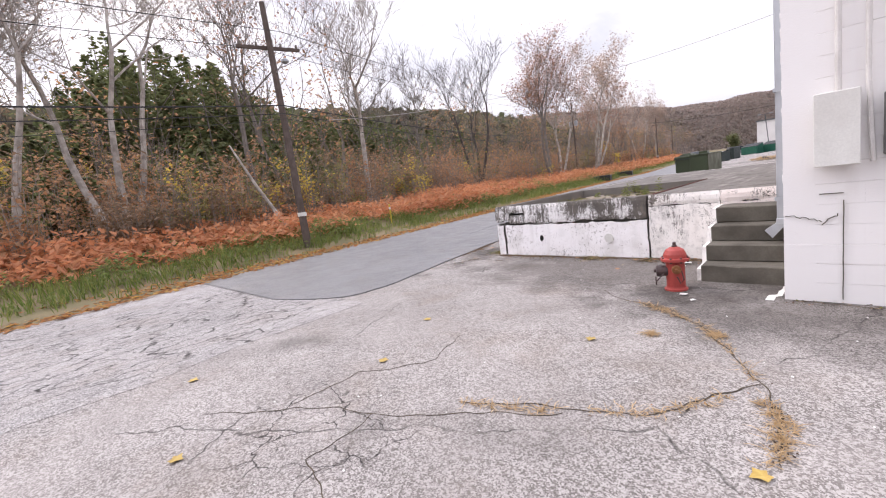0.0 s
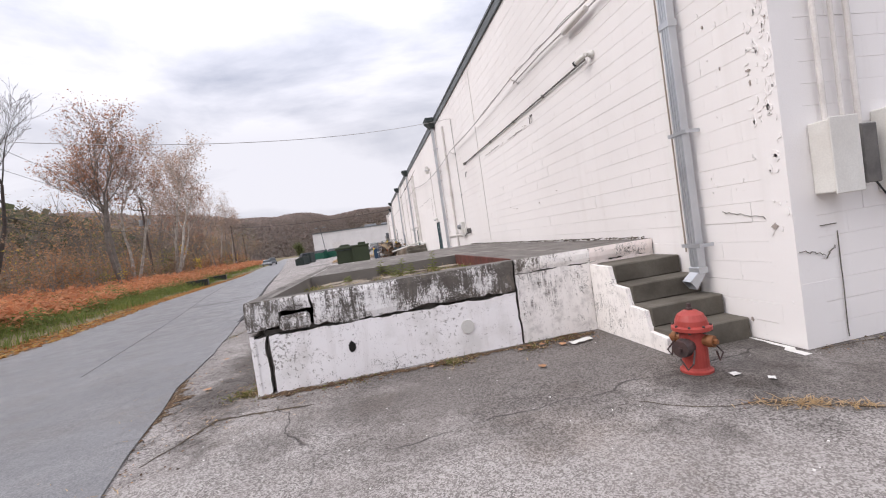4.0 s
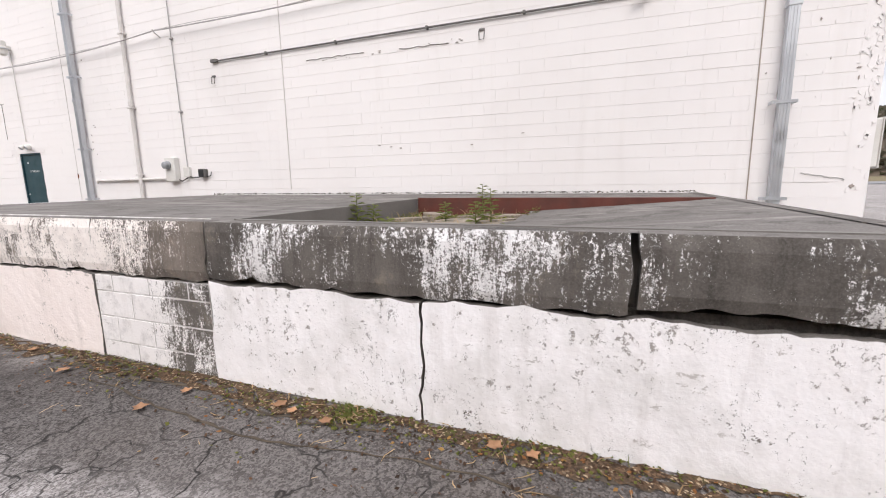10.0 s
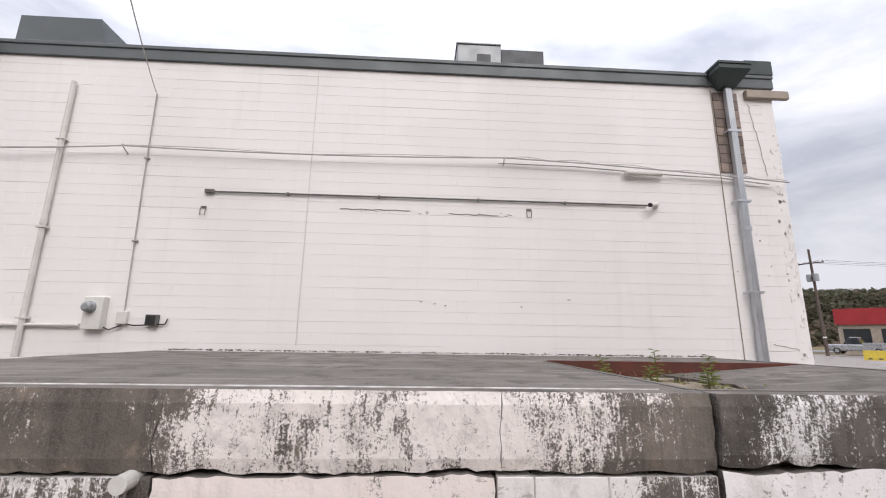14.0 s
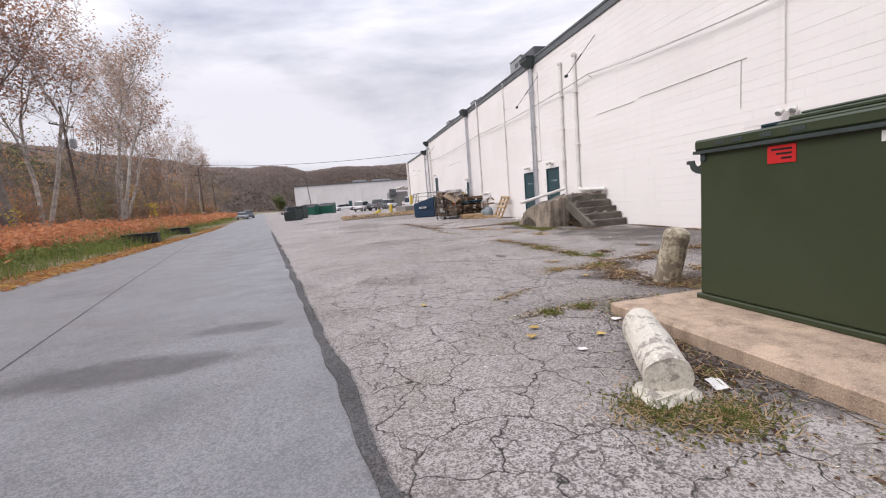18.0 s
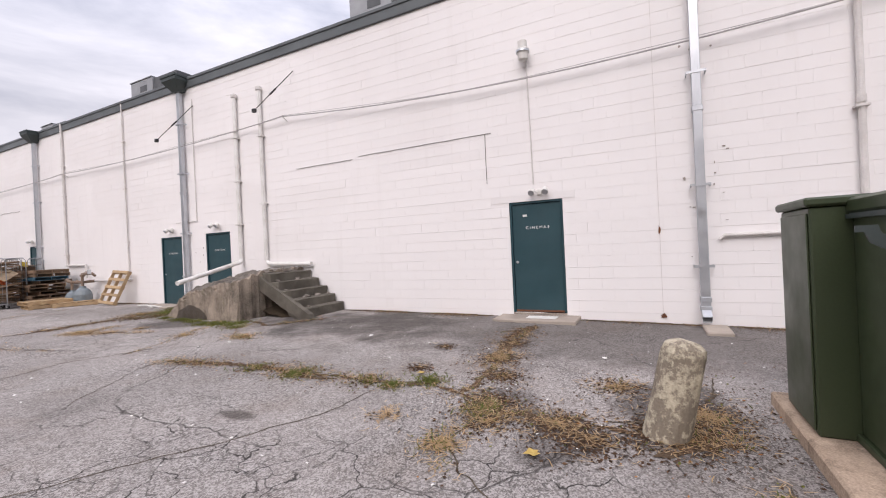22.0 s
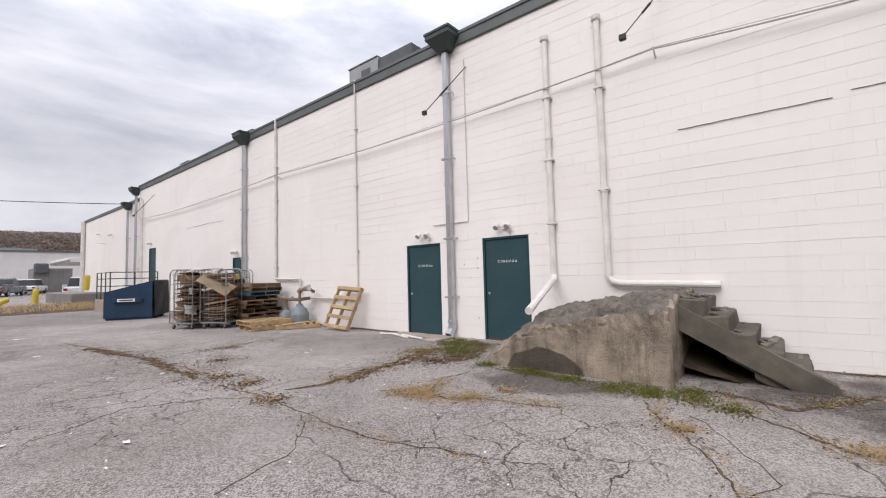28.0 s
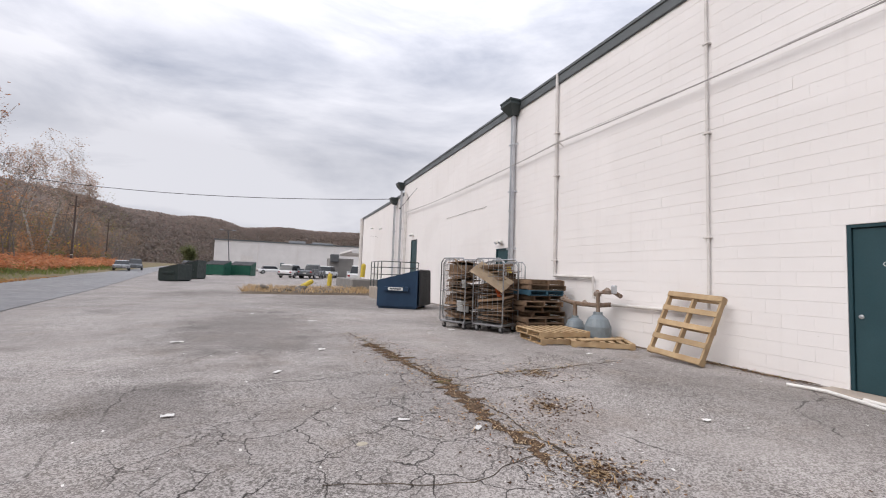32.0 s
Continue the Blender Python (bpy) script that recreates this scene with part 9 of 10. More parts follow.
def weedy(pts, width=0.06, straw=30, weeds=0, litter=6, moss=0, seed=0, tall=0.08, spread=1.0):
    """A crack with a bed of dirt, straw, weeds and leaf bits; counts are per metre."""
    ribbon(pts, width, 0.004, seed)
    if 60 <= litter < 240:
        ribbon(pts, max(0.36, width * 3.0), 0.007, seed, BED)
    rnd = random.Random(seed + 50)
    length = sum(math.hypot(b[0] - a[0], b[1] - a[1]) for a, b in zip(pts, pts[1:]))
    line = list(along(pts, 0.03))

    def spot(k):
        x, y = rnd.choice(line)
        thick = max(0.0, noise.noise(Vector((x * 1.6, y * 1.6, seed))) * 1.3 + 0.22)
        if rnd.random() > thick * 1.6:
            return None
        wob = 0.10 * noise.noise(Vector((x * 1.3, y * 1.3, seed)))
        x, y = x - wob * 0.5, y + wob * 0.5
        x, y = x + rnd.gauss(0, width * k * spread), y + rnd.gauss(0, width * k * spread)
        return Vector((x, y, rise(x, y) + 0.004))

    for i in range(int(straw * length)):
        if p := spot(0.9):
            straw_bit(p, rnd) if rnd.random() < 0.7 else blade(*STRAW, p, tall * rnd.uniform(0.2, 0.7), 0.003, rnd, 2.4)
    for i in range(int(weeds * length * 0.45)):
        if p := spot(0.7):
            blade(*WEEDS, p, tall * rnd.uniform(0.2, 0.7), 0.004, rnd, 1.6)
    for i in range(int(litter * length * 6)):
        if p := spot(1.6):
            leaf_quad(*(LITTER if rnd.random() < 0.12 else CRUMBS), p + Vector((0, 0, 0.007)), rnd.uniform(0.005, 0.020), rnd, 0.3, 1.8)
    for i in range(int(moss * length * 1.5)):
        if p := spot(0.9):
            leaf_quad(*MOSS, p + Vector((0, 0, rnd.random() * 0.012)), rnd.uniform(0.010, 0.026), rnd, 0.5, 1.2)


weedy([(-1.9, -0.2), (-1.41, -0.55), (-1.05, -0.75), (-0.54, -1.11), (-0.14, -1.74), (0.09, -2.17), (0.28, -2.71), (0.3, -3.1)], 0.030, 380, 0, 14, 0, 1, 0.08)
weedy([(0.09, -2.17), (-0.14, -2.59), (-0.36, -2.93), (-0.9, -3.2), (-1.6, -3.5)], 0.028, 240, 0, 8, 0, 2, 0.07)
weedy([(-6.43, 13.5), (-6.39, 12.68), (-6.3, 12.26), (-6.43, 11.86), (-6.6, 11.2)], 0.11, 160, 40, 70, 120, 3, 0.07)
weedy([(-6.25, 12.13), (-5.81, 12.17), (-5.39, 11.99)], 0.10, 160, 30, 65, 60, 4, 0.07)
weedy([(-6.0, 13.40), (-5.3, 13.36), (-4.1, 13.36)], 0.05, 60, 90, 12, 60, 5, 0.10)
weedy([(-6.02, 13.5), (-6.05, 14.6), (-6.02, 16.1)], 0.09, 90, 20, 40, 30, 6, 0.08)
weedy([(-7.0, 14.2), (-6.8, 14.0), (-6.5, 13.9), (-6.35, 14.3)], 0.12, 140, 130, 30, 90, 7, 0.10)
weedy([(-4.6, 22.9), (-4.47, 22.18), (-4.33, 21.31), (-4.33, 20.38), (-4.28, 19.7), (-4.2, 19.07), (-4.33, 18.53), (-4.57, 18.15), (-4.6, 17.52), (-4.62, 16.9), (-4.5, 16.3)], 0.11, 260, 40, 90, 40, 8, 0.09)
weedy([(-0.75, 18.7), (-1.4, 18.69), (-2.5, 18.64), (-3.57, 18.52), (-4.29, 18.49)], 0.10, 240, 20, 90, 30, 9, 0.08)
weedy([(-4.33, 18.5), (-4.73, 18.16), (-5.28, 18.3), (-5.64, 18.01), (-5.97, 17.39), (-6.25, 17.3), (-6.8, 17.0)], 0.06, 160, 50, 30, 50, 10, 0.09)
weedy([(-5.0, 16.2), (-5.4, 16.3), (-5.82, 16.35), (-6.28, 16.36), (-6.9, 16.2)], 0.07, 110, 70, 30, 60, 11, 0.09)
weedy([(-4.9, 16.9), (-4.55, 16.5), (-4.2, 16.4), (-3.8, 16.6)], 0.14, 220, 30, 90, 20, 12, 0.08)
weedy([(-4.6, 28.6), (-3.99, 28.45), (-3.12, 28.5), (-2.2, 28.75), (-1.51, 28.83), (-1.0, 28.6)], 0.12, 140, 20, 90, 20, 13, 0.08)
weedy([(-3.95, 27.6), (-3.75, 27.23), (-3.78, 26.7), (-3.46, 26.25), (-3.3, 25.6)], 0.10, 420, 10, 40, 10, 14, 0.10)
weedy([(-5.0, 29.6), (-4.94, 28.4), (-4.98, 27.58), (-5.02, 27.05), (-4.94, 26.4), (-4.8, 25.6)], 0.07, 110, 6, 30, 0, 15, 0.07)
weedy([(-2.6, 24.9), (-3.21, 24.66), (-3.47, 24.42), (-3.83, 24.18), (-4.6, 23.9)], 0.07, 330, 30, 30, 20, 16, 0.08)
weedy([(-1.86, 24.48), (-2.17, 23.73), (-1.17, 23.01)], 0.12, 90, 60, 60, 50, 17, 0.09)
weedy([(-2.15, 24.7), (-2.2, 25.6), (-2.22, 26.6), (-2.15, 27.5)], 0.09, 50, 90, 30, 260, 18, 0.09)
weedy([(-1.9, 27.7), (-1.2, 28.1), (-0.5, 28.3), (-0.3, 29.4)], 0.22, 50, 100, 120, 260, 19, 0.07)
weedy([(-5.3, 36.79), (-4.96, 33.78), (-4.84, 32.71), (-4.82, 31.55), (-4.77, 30.54), (-4.85, 29.8)], 0.08, 60, 0, 40, 0, 20, 0.05, 2.0)
weedy([(-4.6, 32.6), (-3.83, 32.79), (-2.81, 32.92), (-1.68, 33.1)], 0.07, 60, 10, 30, 10, 21, 0.05)
weedy([(-0.35, 28.0), (-0.7, 28.3), (-0.9, 29.0), (-0.5, 29.5)], 0.30, 20, 120, 60, 900, 41, 0.06)
weedy([(-2.2, 27.9), (-1.6, 28.0), (-1.1, 28.2)], 0.25, 60, 60, 120, 500, 42, 0.06)
weedy([(-4.45, 17.2), (-4.1, 16.6), (-3.6, 16.4), (-3.0, 16.3)], 0.22, 120, 0, 260, 30, 43, 0.05)
weedy([(-3.4, 18.7), (-2.2, 18.75), (-1.0, 18.8)], 0.16, 120, 0, 160, 30, 44, 0.05)
weedy([(-4.4, 20.0), (-4.3, 21.2), (-4.45, 22.3)], 0.14, 80, 0, 90, 20, 45, 0.05)
weedy([(-2.1, 24.9), (-2.12, 25.8), (-2.1, 26.9)], 0.10, 10, 60, 40, 1100, 46, 0.05)
weedy([(-2.6, 27.2), (-3.1, 27.3), (-3.6, 27.1), (-3.9, 27.4)], 0.10, 380, 0, 40, 20, 47, 0.08)
weedy([(-2.2, 24.3), (-2.7, 23.9), (-3.1, 23.4), (-3.2, 22.8)], 0.10, 340, 0, 40, 20, 48, 0.08)
weedy([(-5.0, 30.2), (-4.9, 31.4), (-4.95, 33.0), (-5.2, 35.5)], 0.22, 60, 0, 130, 0, 49, 0.05)
weedy([(-3.9, 28.2), (-3.2, 28.6), (-2.4, 28.5), (-1.6, 28.9)], 0.22, 160, 0, 170, 60, 50, 0.05)
weedy([(-6.2, 0.9), (-6.5, 2.2), (-6.6, 3.4)], 0.30, 160, 0, 110, 0, 51, 0.05)
# along the foot of the long wall
weedy([(-0.10, 12.0), (-0.12, 15.0), (-0.10, 18.0)], 0.09, 90, 6, 130, 20, 22, 0.06)
weedy([(-0.10, 19.6), (-0.14, 21.5), (-0.10, 23.4)], 0.10, 220, 10, 160, 20, 23, 0.07)
weedy([(-0.12, 31.0), (-0.14, 33.0), (-0.12, 36.0)], 0.10, 80, 10, 130, 10, 24, 0.06)
weedy([(-0.12, 39.0), (-0.14, 44.0), (-0.12, 47.0)], 0.10, 40, 10, 60, 10, 25, 0.06)
# along the dock: a bed of dirt against its foot
ribbon([(-5.40, 1.9), (-5.43, 3.4), (-5.45, 5.2), (-5.43, 7.4), (-5.40, 9.5), (-5.38, 11.8)], 0.36, 0.006, 81, BED)
ribbon([(-5.3, 1.84), (-4.0, 1.82), (-2.6, 1.84), (-1.1, 1.85)], 0.45, 0.006, 82, BED)
ribbon([(-0.05, 12.0), (-0.08, 15.0), (-0.06, 18.0)], 0.42, 0.006, 83, BED)
ribbon([(-0.06, 19.6), (-0.09, 21.5), (-0.06, 23.3)], 0.5, 0.006, 84, BED)
ribbon([(-0.07, 31.2), (-0.10, 34.0), (-0.08, 39.0)], 0.5, 0.006, 85, BED)
weedy([(-5.42, 2.2), (-5.5, 4.0), (-5.5, 6.0), (-5.46, 8.0)], 0.10, 20, 10, 30, 50, 52, 0.05)
weedy([(-5.33, 1.9), (-5.38, 3.5), (-5.36, 5.5), (-5.36, 7.5), (-5.36, 9.5), (-5.33, 11.6)], 0.09, 20, 40, 90, 240, 26, 0.06)
weedy([(-5.55, 2.4), (-5.65, 3.6), (-5.7, 5.0), (-5.65, 6.6)], 0.04, 25, 8, 22, 10, 27, 0.05, 4.0)
weedy([(-5.3, 1.83), (-4.0, 1.82), (-2.6, 1.82), (-1.1, 1.83)], 0.09, 25, 10, 150, 120, 28, 0.05)
weedy([(-5.9, 0.6), (-5.6, 1.4), (-4.6, 1.3)], 0.16, 90, 0, 30, 0, 29, 0.05)
weedy([(-6.6, 8.7), (-6.9, 7.2), (-7.15, 6.0), (-7.05, 4.9), (-6.9, 3.6), (-7.1, 2.2)], 0.05, 40, 14, 14, 60, 30, 0.05)
weedy([(-6.75, 9.5), (-6.2, 9.0), (-5.7, 9.2)], 0.04, 40, 10, 10, 30, 31, 0.05)
weedy([(-6.2, -0.6), (-6.6, 2.0), (-6.9, 4.4)], 0.10, 70, 6, 50, 0, 32, 0.06, 2.0)
weedy([(0.1, -0.06), (0.8, -0.08), (1.3, -0.08)], 0.05, 20, 10, 40, 20, 33, 0.06)
weedy([(2.9, -0.1), (5.0, -0.15), (9.0, -0.25), (14.0, -0.5)], 0.22, 10, 6, 260, 10, 34, 0.06)
rw = random.Random(35)
for i in range(2600):
    x = rw.uniform(2.8, 17.0)
    y = -0.15 - abs(rw.gauss(0, 0.55 + 0.05 * x))
    leaf_quad(*LITTER, Vector((x, y, rise(x, y) + 0.006 + 0.02 * rw.random())), rw.uniform(0.03, 0.075), rw, 0.3, 1.3)


def clump(x, y, r, moss, weeds, straw, crumbs, seed):
    """A low tuft of moss, weeds and dead stalks round a point."""
    rnd = random.Random(seed)

    def at():
        a, q = rnd.uniform(0, 6.28), r * abs(rnd.gauss(0, 0.5))
        px, py = x + q * math.cos(a), y + q * math.sin(a)
        return Vector((px, py, rise(px, py) + 0.006))

    for i in range(moss):
        leaf_quad(*MOSS, at() + Vector((0, 0, 0.012 * rnd.random())), rnd.uniform(0.010, 0.024), rnd, 0.6, 1.3)
    for i in range(weeds):
        blade(*WEEDS, at(), rnd.uniform(0.02, 0.07), 0.004, rnd, 1.3)
    for i in range(straw):
        straw_bit(at(), rnd)
    for i in range(crumbs):
        leaf_quad(*CRUMBS, at(), rnd.uniform(0.006, 0.026), rnd, 0.4, 1.6)


for i, (x, y, r, mo, we, stw, cr) in enumerate((
    (-6.85, 14.25, 0.34, 700, 260, 240, 160), (-6.55, 14.05, 0.30, 500, 160, 200, 160), (-6.25, 14.5, 0.40, 40, 20, 60, 900), (-6.1, 15.0, 0.35, 0, 0, 40, 700),
    (-5.98, 13.38, 0.22, 380, 300, 60, 90), (-5.2, 13.33, 0.25, 160, 160, 120, 90), (-4.2, 13.34, 0.20, 160, 260, 60, 60), (-6.35, 12.3, 0.25, 240, 60, 160, 160),
    (-5.5, 12.05, 0.25, 60, 40, 200, 260), (-2.35, 24.55, 0.30, 420, 120, 60, 120), (-3.1, 23.2, 0.3, 60, 20, 260, 120), (-3.75, 27.2, 0.35, 60, 20, 420, 160),
    (-4.45, 20.6, 0.22, 260, 120, 60, 60), (-4.35, 19.3, 0.2, 200, 120, 60, 60), (-4.6, 18.2, 0.25, 260, 60, 120, 160), (-5.3, 18.25, 0.22, 60, 30, 220, 90),
    (-4.1, 16.5, 0.40, 20, 10, 300, 700), (-3.6, 17.2, 0.4, 20, 10, 200, 600), (-2.9, 18.6, 0.35, 30, 10, 200, 500), (-1.4, 28.3, 0.5, 900, 200, 80, 300),
    (-0.7, 28.9, 0.45, 900, 240, 40, 200), (-1.7, 29.0, 0.5, 60, 20, 240, 700), (-0.85, -1.55, 0.06, 0, 0, 90, 20), (-0.35, -1.35, 0.08, 0, 0, 120, 20),
    (-3.65, 18.34, 0.37, 20, 0, 72, 1100), (-4.39, 18.19, 0.39, 60, 20, 90, 1200), (-4.82, 18.1, 0.34, 20, 0, 117, 700), (-4.66, 17.56, 0.41, 20, 0, 90, 1200), (-4.84, 17.3, 0.39, 0, 0, 90, 1000),
    (-3.04, 18.59, 0.32, 20, 0, 72, 900), (-2.19, 18.65, 0.28, 20, 0, 54, 700), (-4.09, 19.0, 0.25, 420, 160, 27, 160), (-4.28, 19.65, 0.32, 160, 40, 72, 400), (-4.32, 20.55, 0.34, 200, 60, 72, 300),
    (-4.4, 21.29, 0.32, 200, 40, 54, 300), (-3.69, 19.36, 0.23, 0, 0, 27, 400), (-2.67, 19.52, 0.21, 0, 0, 27, 340), (-4.99, 18.93, 0.29, 0, 0, 99, 60),
    (-3.79, 26.94, 0.34, 0, 0, 189, 120), (-3.56, 26.56, 0.32, 0, 0, 189, 120), (-3.09, 26.32, 0.25, 0, 0, 117, 100), (-3.3, 24.49, 0.32, 40, 0, 162, 120), (-3.81, 28.52, 0.32, 0, 0, 117, 300),
    (-2.02, 27.28, 0.25, 700, 60, 9, 100), (-2.06, 26.57, 0.23, 700, 60, 9, 100), (-2.19, 25.94, 0.28, 800, 60, 9, 100), (-2.36, 25.35, 0.3, 900, 80, 18, 160), (-2.35, 24.95, 0.28, 800, 60, 18, 160),
    (-2.05, 24.6, 0.34, 600, 120, 27, 300), (-2.5, 24.18, 0.3, 300, 60, 54, 200), (-1.71, 28.07, 0.57, 60, 20, 54, 1500), (-2.21, 28.18, 0.52, 60, 0, 54, 1300), (-1.2, 28.5, 0.57, 600, 120, 27, 900),
    (-4.73, 30.07, 0.46, 0, 0, 72, 700), (-3.46, 32.68, 0.52, 0, 0, 90, 500), (-4.69, 29.36, 0.4, 0, 0, 72, 600), (-4.88, 28.35, 0.34, 0, 0, 72, 400), (-4.2, 31.4, 0.57, 0, 0, 72, 500),
    (-4.55, 16.85, 0.39, 0, 0, 54, 1000), (-6.47, 16.24, 0.18, 300, 60, 18, 100), (-6.07, 16.27, 0.18, 300, 60, 18, 100), (-5.73, 16.08, 0.23, 300, 60, 27, 200),
    (-6.2, 12.84, 0.23, 240, 60, 54, 260), (-6.27, 12.31, 0.25, 200, 40, 72, 300), (-6.36, 11.8, 0.23, 200, 40, 54, 200), (-5.91, 12.06, 0.28, 60, 0, 135, 400), (-5.5, 12.0, 0.28, 60, 0, 135, 300),
    (-5.5, 2.1, 0.3, 200, 60, 80, 300), (-5.45, 9.6, 0.25, 320, 120, 60, 120), (-5.4, 4.6, 0.2, 300, 60, 40, 120), (-3.0, 1.75, 0.3, 160, 40, 80, 300), (-2.0, 1.7, 0.3, 40, 20, 60, 300),
)):
    clump(x, y, r, mo, we, stw, cr, 900 + i)

# plain dark cracks
for k, line in enumerate((
    [(-3.4, -4.9), (-2.8, -4.3), (-2.1, -4.0), (-1.4, -3.6), (-0.9, -3.2)],
    [(-2.8, -4.3), (-2.9, -3.6), (-2.4, -3.0), (-2.6, -2.4)],
    [(-2.1, -4.0), (-2.0, -4.6), (-1.2, -4.8)],
    [(-7.0, 20.5), (-5.9, 19.8), (-5.2, 19.5), (-4.4, 19.4)],
    [(-7.3, 24.5), (-6.2, 24.0), (-5.0, 24.3), (-4.0, 23.8), (-2.9, 24.5)],
    [(-6.0, 22.0), (-5.2, 22.6), (-4.6, 22.9)],
    [(-6.8, 29.0), (-6.0, 29.4), (-5.2, 29.0), (-4.9, 28.4)],
    [(-5.0, 27.6), (-5.6, 26.8), (-6.2, 26.6)],
    [(-4.8, 30.5), (-5.6, 30.2), (-6.5, 30.4)],
)):
    ribbon(line, 0.009, 0.003, 60 + k)

for name, (vv, fv), mm, lab in (
    ("crack_dirt", DIRT, "crack_dirt", "dark soil filling the asphalt cracks"),
    ("litter_bed", BED, "litter_bed", "brown rotten leaves and straw packed along the cracks"),
    ("dry_straw", STRAW, "dry_grass", "dry straw growing in the asphalt cracks"),
    ("small_weeds", WEEDS, "weed_leaves", "small green weeds in the asphalt cracks"),
    ("leaf_bits", LITTER, "fallen_leaves", "brown leaf bits along walls and cracks"),
    ("crumbs", CRUMBS, "crumbs", "brown crumbs of soil and rotten leaves along the cracks"),
    ("moss_tufts", MOSS, "moss", "yellow-green moss tufts along cracks and kerbs"),
):
    tagged(mesh_of(name, vv, fv, mm), lab, name.replace("_", " "), kind="stuff")


def maple_leaf(x, y, z, size, material, turn, label="curled yellow maple leaf on the asphalt"):
    bm = bmesh.new()
    c = bm.verts.new((0, 0, 0.006))
    rim = []
    radii = (0.5, 0.78, 0.6, 1.0, 0.58, 0.85, 0.5, 0.6, 0.3, 0.66)
    for i, r in enumerate(radii):
        a = 2 * math.pi * i / len(radii)
        rim.append(bm.verts.new((size * r * math.cos(a), size * r * math.sin(a), 0.012 + 0.22 * size * (r - 0.4) * (1 if i % 3 else -0.2))))
    for i in range(len(rim)):
        bm.faces.new((c, rim[i], rim[(i + 1) % len(rim)]))
    ob = obj("maple_leaf", bm, material)
    ob.matrix_basis = pose(x, y, z, 0, 0, turn)
    return tagged(ob, label, "leaf", group="fallen maple leaves")


rl = random.Random(77)
for i, (x, y) in enumerate(((-2.86, -5.2), (0.26, -3.23), (-2.86, -3.31), (-4.42, -4.7), (-3.42, -2.17), (-1.3, -1.9))):
    maple_leaf(x, y, rise(x, y) + 0.002, 0.075, "leaf_yellow", rl.uniform(0, 360))
for i, (x, y) in enumerate(((-5.78, 5.83), (-5.54, 5.75), (-5.47, 5.04), (-5.50, 4.92), (-5.53, 4.67), (-5.43, 3.73), (-5.43, 3.55), (-5.5, 2.6), (-5.6, 6.9), (-5.45, 7.6), (-2.06, 1.76), (-1.9, 1.7), (-2.2, 1.65), (-1.7, 1.55), (-2.22, 0.95), (-3.3, 1.7), (-4.4, 1.62), (-1.4, 23.0), (-1.1, 23.3), (-6.4, 4.3), (-6.1, 2.6), (-1.9, 25.0))):
    maple_leaf(x, y, rise(x, y) + 0.012, rl.uniform(0.045, 0.075), "leaf_orange", rl.uniform(0, 360), "curled orange maple leaf on the ground")
for i, (x, y) in enumerate(((-6.86, 15.84), (-6.41, 15.44), (-7.67, 17.18), (-6.98, 15.65), (-5.2, 17.6), (-3.9, 19.2))):
    maple_leaf(x, y, rise(x, y) + 0.012, rl.uniform(0.05, 0.08), "leaf_yellow", rl.uniform(0, 360))


def paper(x, y, w, d, turn, z=None):
    bm = bmesh.new()
    n = 4
    vs = [[bm.verts.new((-w / 2 + w * i / n, -d / 2 + d * k / n, 0.012 + 0.3 * min(w, d) * abs(noise.noise(Vector((i * 0.9 + x, k * 0.9 + y, 2)))))) for k in range(n + 1)] for i in range(n + 1)]
    for i in range(n):
        for k in range(n):
            bm.faces.new((vs[i][k], vs[i + 1][k], vs[i + 1][k + 1], vs[i][k + 1]))
    ob = obj("paper_scrap", bm, "paper_white")
    ob.matrix_basis = pose(x, y, rise(x, y) + 0.002 if z is None else z, 0, 0, turn)
    return tagged(ob, "crumpled white paper scrap on the ground", "paper scrap", group="paper scraps")


for x, y, w, d, t in ((-8.1, 13.6, 0.10, 0.08, 20), (-6.33, 14.35, 0.16, 0.09, 70), (-6.05, 15.75, 0.09, 0.07, 10), (-6.74, 15.21, 0.07, 0.05, 0), (-5.17, 31.02, 0.09, 0.05, 40), (-5.71, 31.38, 0.10, 0.04, -20), (-6.06, 34.91, 0.12, 0.07, 15), (-6.74, 33.46, 0.15, 0.06, 60), (-1.45, 1.55, 0.30, 0.12, 15), (-0.95, -0.15, 0.08, 0.06, 0), (-0.8, -0.35, 0.07, 0.05, 50), (-7.0, 29.0, 0.09, 0.05, 33), (-6.3, 28.2, 0.08, 0.05, 80), (-3.0, 30.6, 0.09, 0.06, 0), (-2.4, 21.0, 0.10, 0.06, 30), (-3.5, 23.0, 0.08, 0.05, 50), (-2.6, 17.4, 0.08, 0.05, 10), (-2.9, 37.0, 0.16, 0.10, 0), (-1.7, 33.7, 0.10, 0.08, 0), (-7.6, 32.0, 0.10, 0.06, 10), (-8.3, 36.0, 0.2, 0.1, 10), (-5.9, 39.0, 0.2, 0.1, 10), (-7.4, 41.0, 0.2, 0.1, 70)):
    paper(x, y, w, d, t)
# white grit scattered over the yard
gv, gf = [], []
rg = random.Random(91)
for i in range(900):
    x, y = rg.uniform(-8.2, -0.3), rg.uniform(12.2, 44)
    leaf_quad(gv, gf, Vector((x, y, rise(x, y) + 0.008)), rg.uniform(0.008, 0.028), rg, 0.3, 1.2)
for i in range(250):
    x, y = rg.uniform(-7.2, 3), rg.uniform(-5, 1.6)
    leaf_quad(gv, gf, Vector((x, y, rise(x, y) + 0.008)), rg.uniform(0.006, 0.02), rg, 0.3, 1.2)
tagged(mesh_of("grit", gv, gf, "paper_white"), "pale grit and litter specks on the asphalt", "grit", kind="stuff")

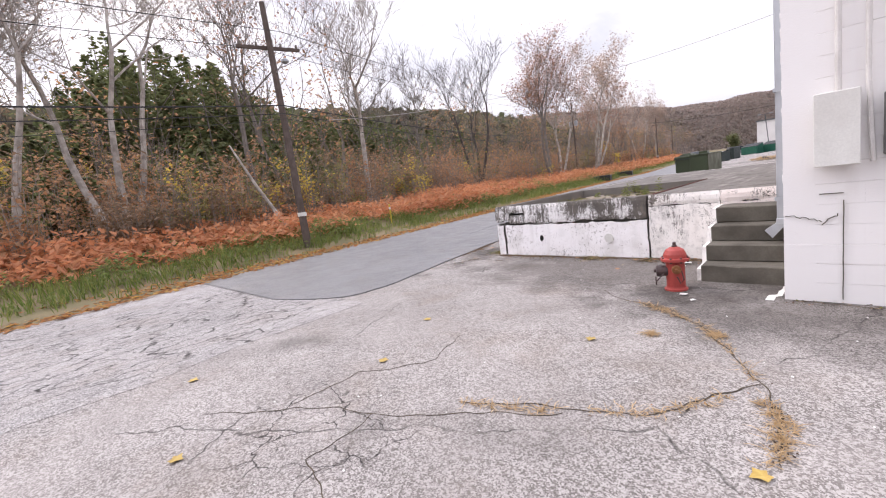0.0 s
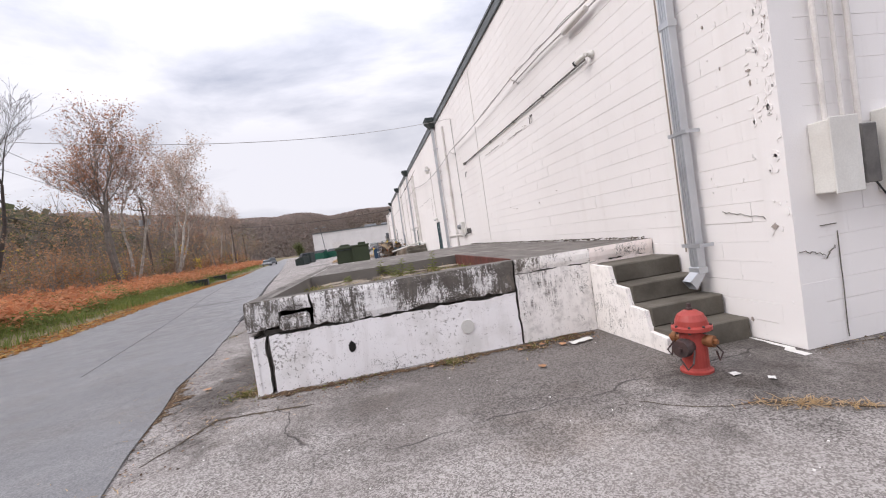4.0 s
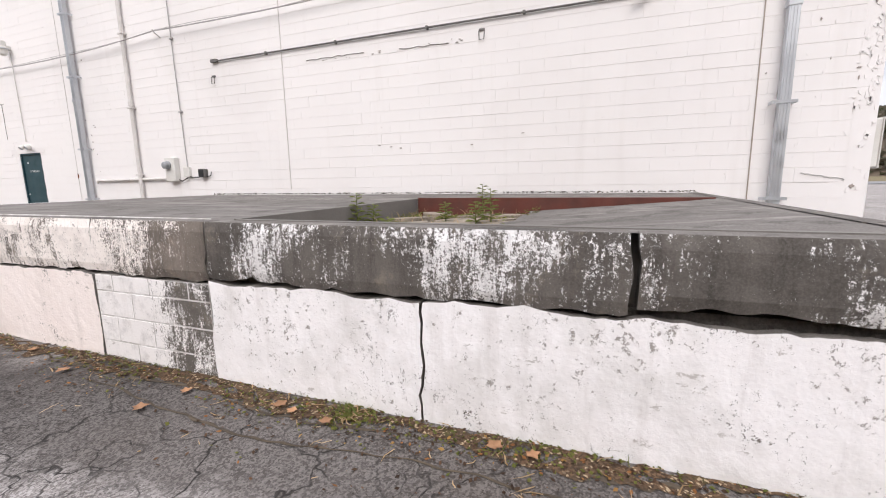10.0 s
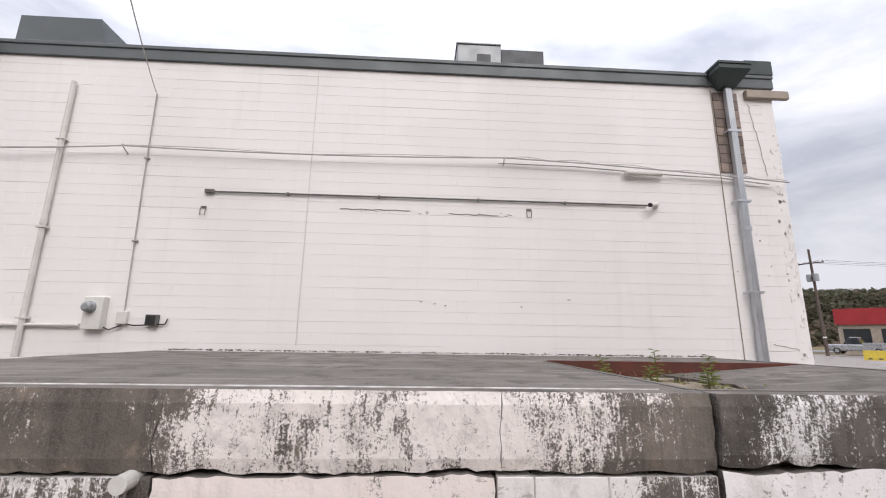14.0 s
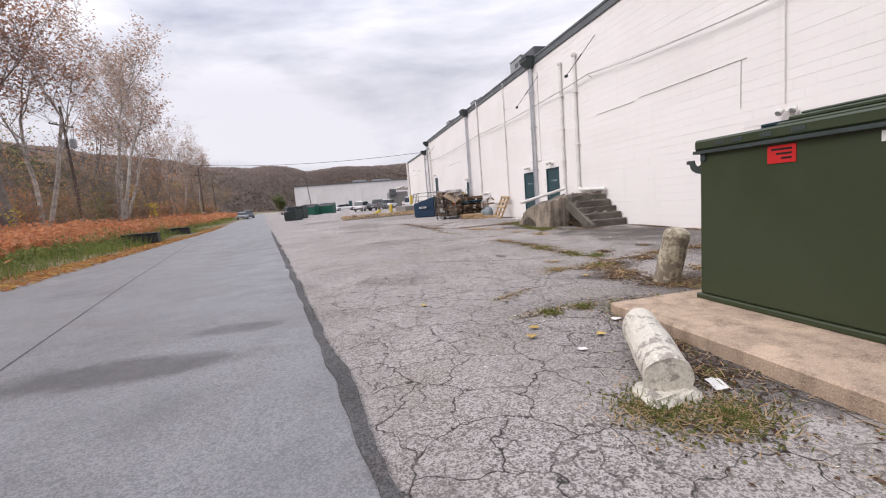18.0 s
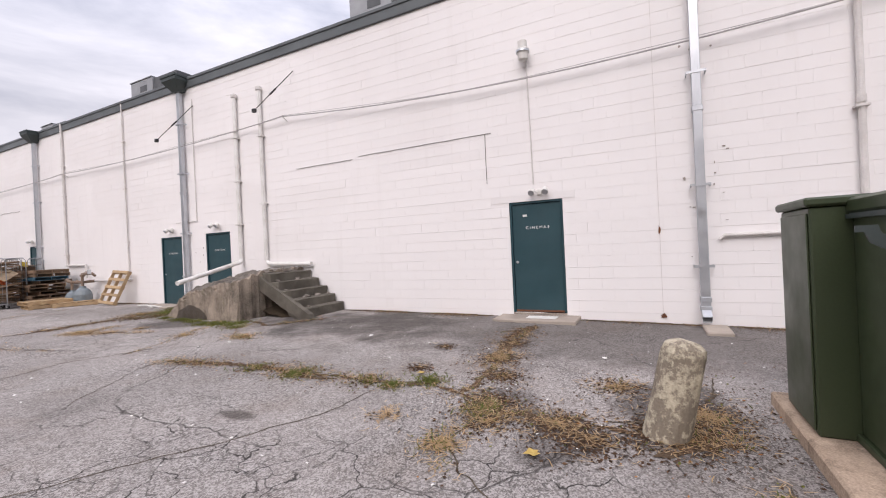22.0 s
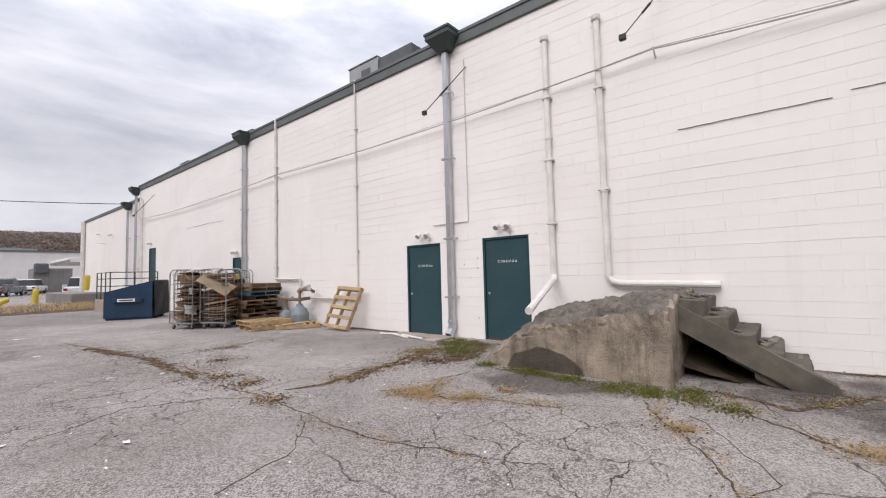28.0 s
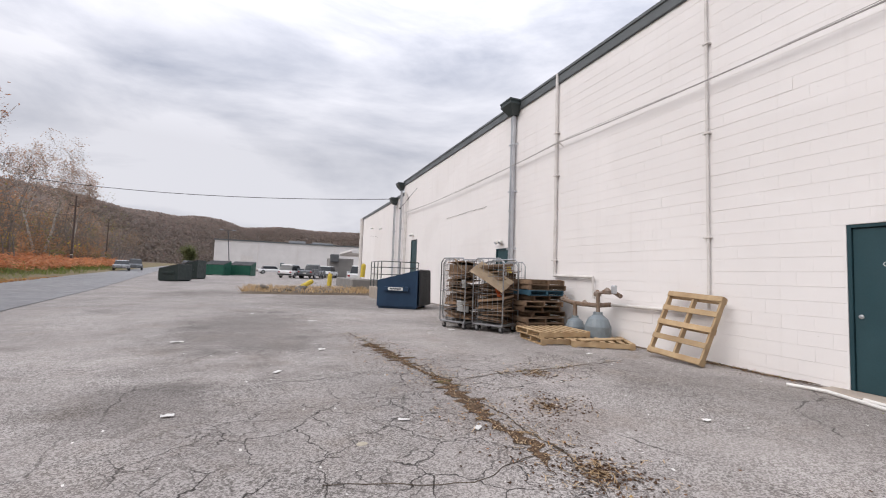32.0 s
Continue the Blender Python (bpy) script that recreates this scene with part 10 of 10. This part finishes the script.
pv, pf = [], []
for i in range(16):
    y = -0.10 + 0.05 * i
    w = 0.05 * (1 - i / 16) + 0.012
    pv += [Vector((-0.03 - 0.05 * (i < 4), y, 0.006)), Vector((-0.04 - w - 0.06 * (i < 5) + 0.02 * noise.noise(Vector((y * 9, 1, 1))), y, 0.005))]
    if i:
        pf.append((2 * i - 2, 2 * i - 1, 2 * i + 1, 2 * i))
tagged(mesh_of("paint_run", pv, pf, "white_box"), "white paint run spilt on the asphalt at the corner", "paint run")
dm = thing("door_paper", "flattened white paper lying on the door slab", "paper", (-0.32, 18.7, 0.128))
part("sheet", boxes((-0.13, 0.13, -0.28, 0.26, 0.0, 0.006)), "paper_white", dm)
ps = bmesh.new()
lathe(ps, [(0.01, 0.012), (0.035, 0.010), (0.05, 0.0)], 10, (-6.14, 30.99, rise(0, 30)))
roughen(ps, 0.02, 6)
tagged(obj("paint_splat", ps, "bollard_paint"), "dried yellowish lump of plaster on the asphalt", "plaster lump")
for pts in ([(-0.75, 30.2, 0.14), (-0.5, 30.9, 0.15), (-0.55, 31.3, 0.14)], [(-0.7, 29.8, 0.14), (-0.62, 30.5, 0.17)]):
    tagged(obj("old_pipe", tubes([Vector(p) for p in pts], r=0.022, n=8), "pvc_white"), "short white plastic pipe lying by the door", "pipe")


# ---- the sunken bay: slabs, moss and weeds ----
def bay():
    rnd = random.Random(15)
    for i in range(15):
        x, y = PIT[0] + 0.45 + (i % 5) * 0.56 + rnd.uniform(-0.12, 0.12), 4.35 + (i // 5) * 0.45 + rnd.uniform(-0.1, 0.1)
        s = rnd.uniform(0.22, 0.36)
        n = rnd.randrange(5, 8)
        outline = [(s * rnd.uniform(0.75, 1.15) * math.cos(6.283 * k / n), s * rnd.uniform(0.65, 0.95) * math.sin(6.283 * k / n)) for k in range(n)]
        b2 = prism(bmesh.new(), outline, -0.03, 0.03)
        bmesh.ops.bevel(b2, geom=list(b2.edges), offset=0.004, segments=1, affect="EDGES")
        b2.transform(pose(x, y, 0.872 + 0.02 * rnd.random(), rnd.uniform(-5, 5), rnd.uniform(-5, 5), rnd.uniform(0, 360)))
        tagged(obj("broken_slab", b2, "bay_stone"), "pale broken concrete slab in the sunken bay", "broken slab", group="broken slabs in the bay")
    mv, mf, sv2, sf2 = [], [], [], []
    for i in range(5200):
        x, y = rnd.uniform(PIT[0], PIT[1]), rnd.uniform(4.0, PIT[3])
        if noise.noise(Vector((x * 2.2, y * 2.2, 3))) < 0.02:
            continue
        floor_z = pit_floor(y)
        leaf_quad(mv, mf, Vector((x, y, max(0.86, floor_z) + rnd.random() * 0.06)), rnd.uniform(0.012, 0.035), rnd, 0.6, 1.2)
        if i % 14 == 0:
            blade(sv2, sf2, Vector((x, y, 0.86)), rnd.uniform(0.05, 0.16), 0.004, rnd, 1.1)
    tagged(mesh_of("bay_moss", mv, mf, "moss"), "moss over the broken slabs in the bay", "moss", kind="stuff")
    tagged(mesh_of("bay_straw", sv2, sf2, "dry_grass"), "dry stems in the sunken bay", "straw", kind="stuff")
    for x, y, h in ((-3.65, 5.6, 0.34), (-3.5, 5.5, 0.22), (-2.7, 4.55, 0.40), (-3.3, 4.3, 0.36), (-3.42, 4.42, 0.24), (-3.1, 4.85, 0.22), (-4.3, 4.9, 0.16)):
        floor_z = 0.87
        e = thing("weed_plant", "small upright green weed growing in the bay", "weed", (x, y, floor_z), group="weeds in the bay")
        v, f = [], []
        limb(v, f, Vector((0, 0, 0)), Vector((0.02, 0.01, h)), 0.007, 0.003, 5)
        me = bpy.data.meshes.new("stem")
        me.from_pydata(v, [], f)
        me.materials.append(MATS["weed_leaves"])
        new("stem", me).parent = e
        for k in range(17):
            t = 0.2 + 0.8 * k / 16
            a = k * 2.4
            L = 0.125 * (1.15 - 0.55 * t)
            d = Vector((math.cos(a), math.sin(a), 0.45))
            s = Vector((-math.sin(a), math.cos(a), 0)) * L * 0.30
            p = Vector((0.02 * t, 0.01 * t, h * t))
            me = bpy.data.meshes.new("leaf")
            me.from_pydata([p, p + d * L * 0.5 + s, p + d * L + Vector((0, 0, -L * 0.35)), p + d * L * 0.5 - s], [], [(0, 1, 2, 3)])
            me.materials.append(MATS["weed_leaves"])
            new("leaf", me).parent = e
    # debris along the wall on the deck
    v, f = [], []
    for i in range(700):
        y = rnd.uniform(2.0, 11.7)
        p = Vector((-0.05 - abs(rnd.gauss(0, 0.05)), y, DZ + 0.012 + rnd.random() * 0.02))
        leaf_quad(v, f, p, rnd.uniform(0.02, 0.05), rnd, 0.5, 1.4)
    tagged(mesh_of("deck_litter", v, f, "crack_dirt"), "dark leaf litter along the wall on the deck", "litter", kind="stuff")


bay()


lay_blocks()
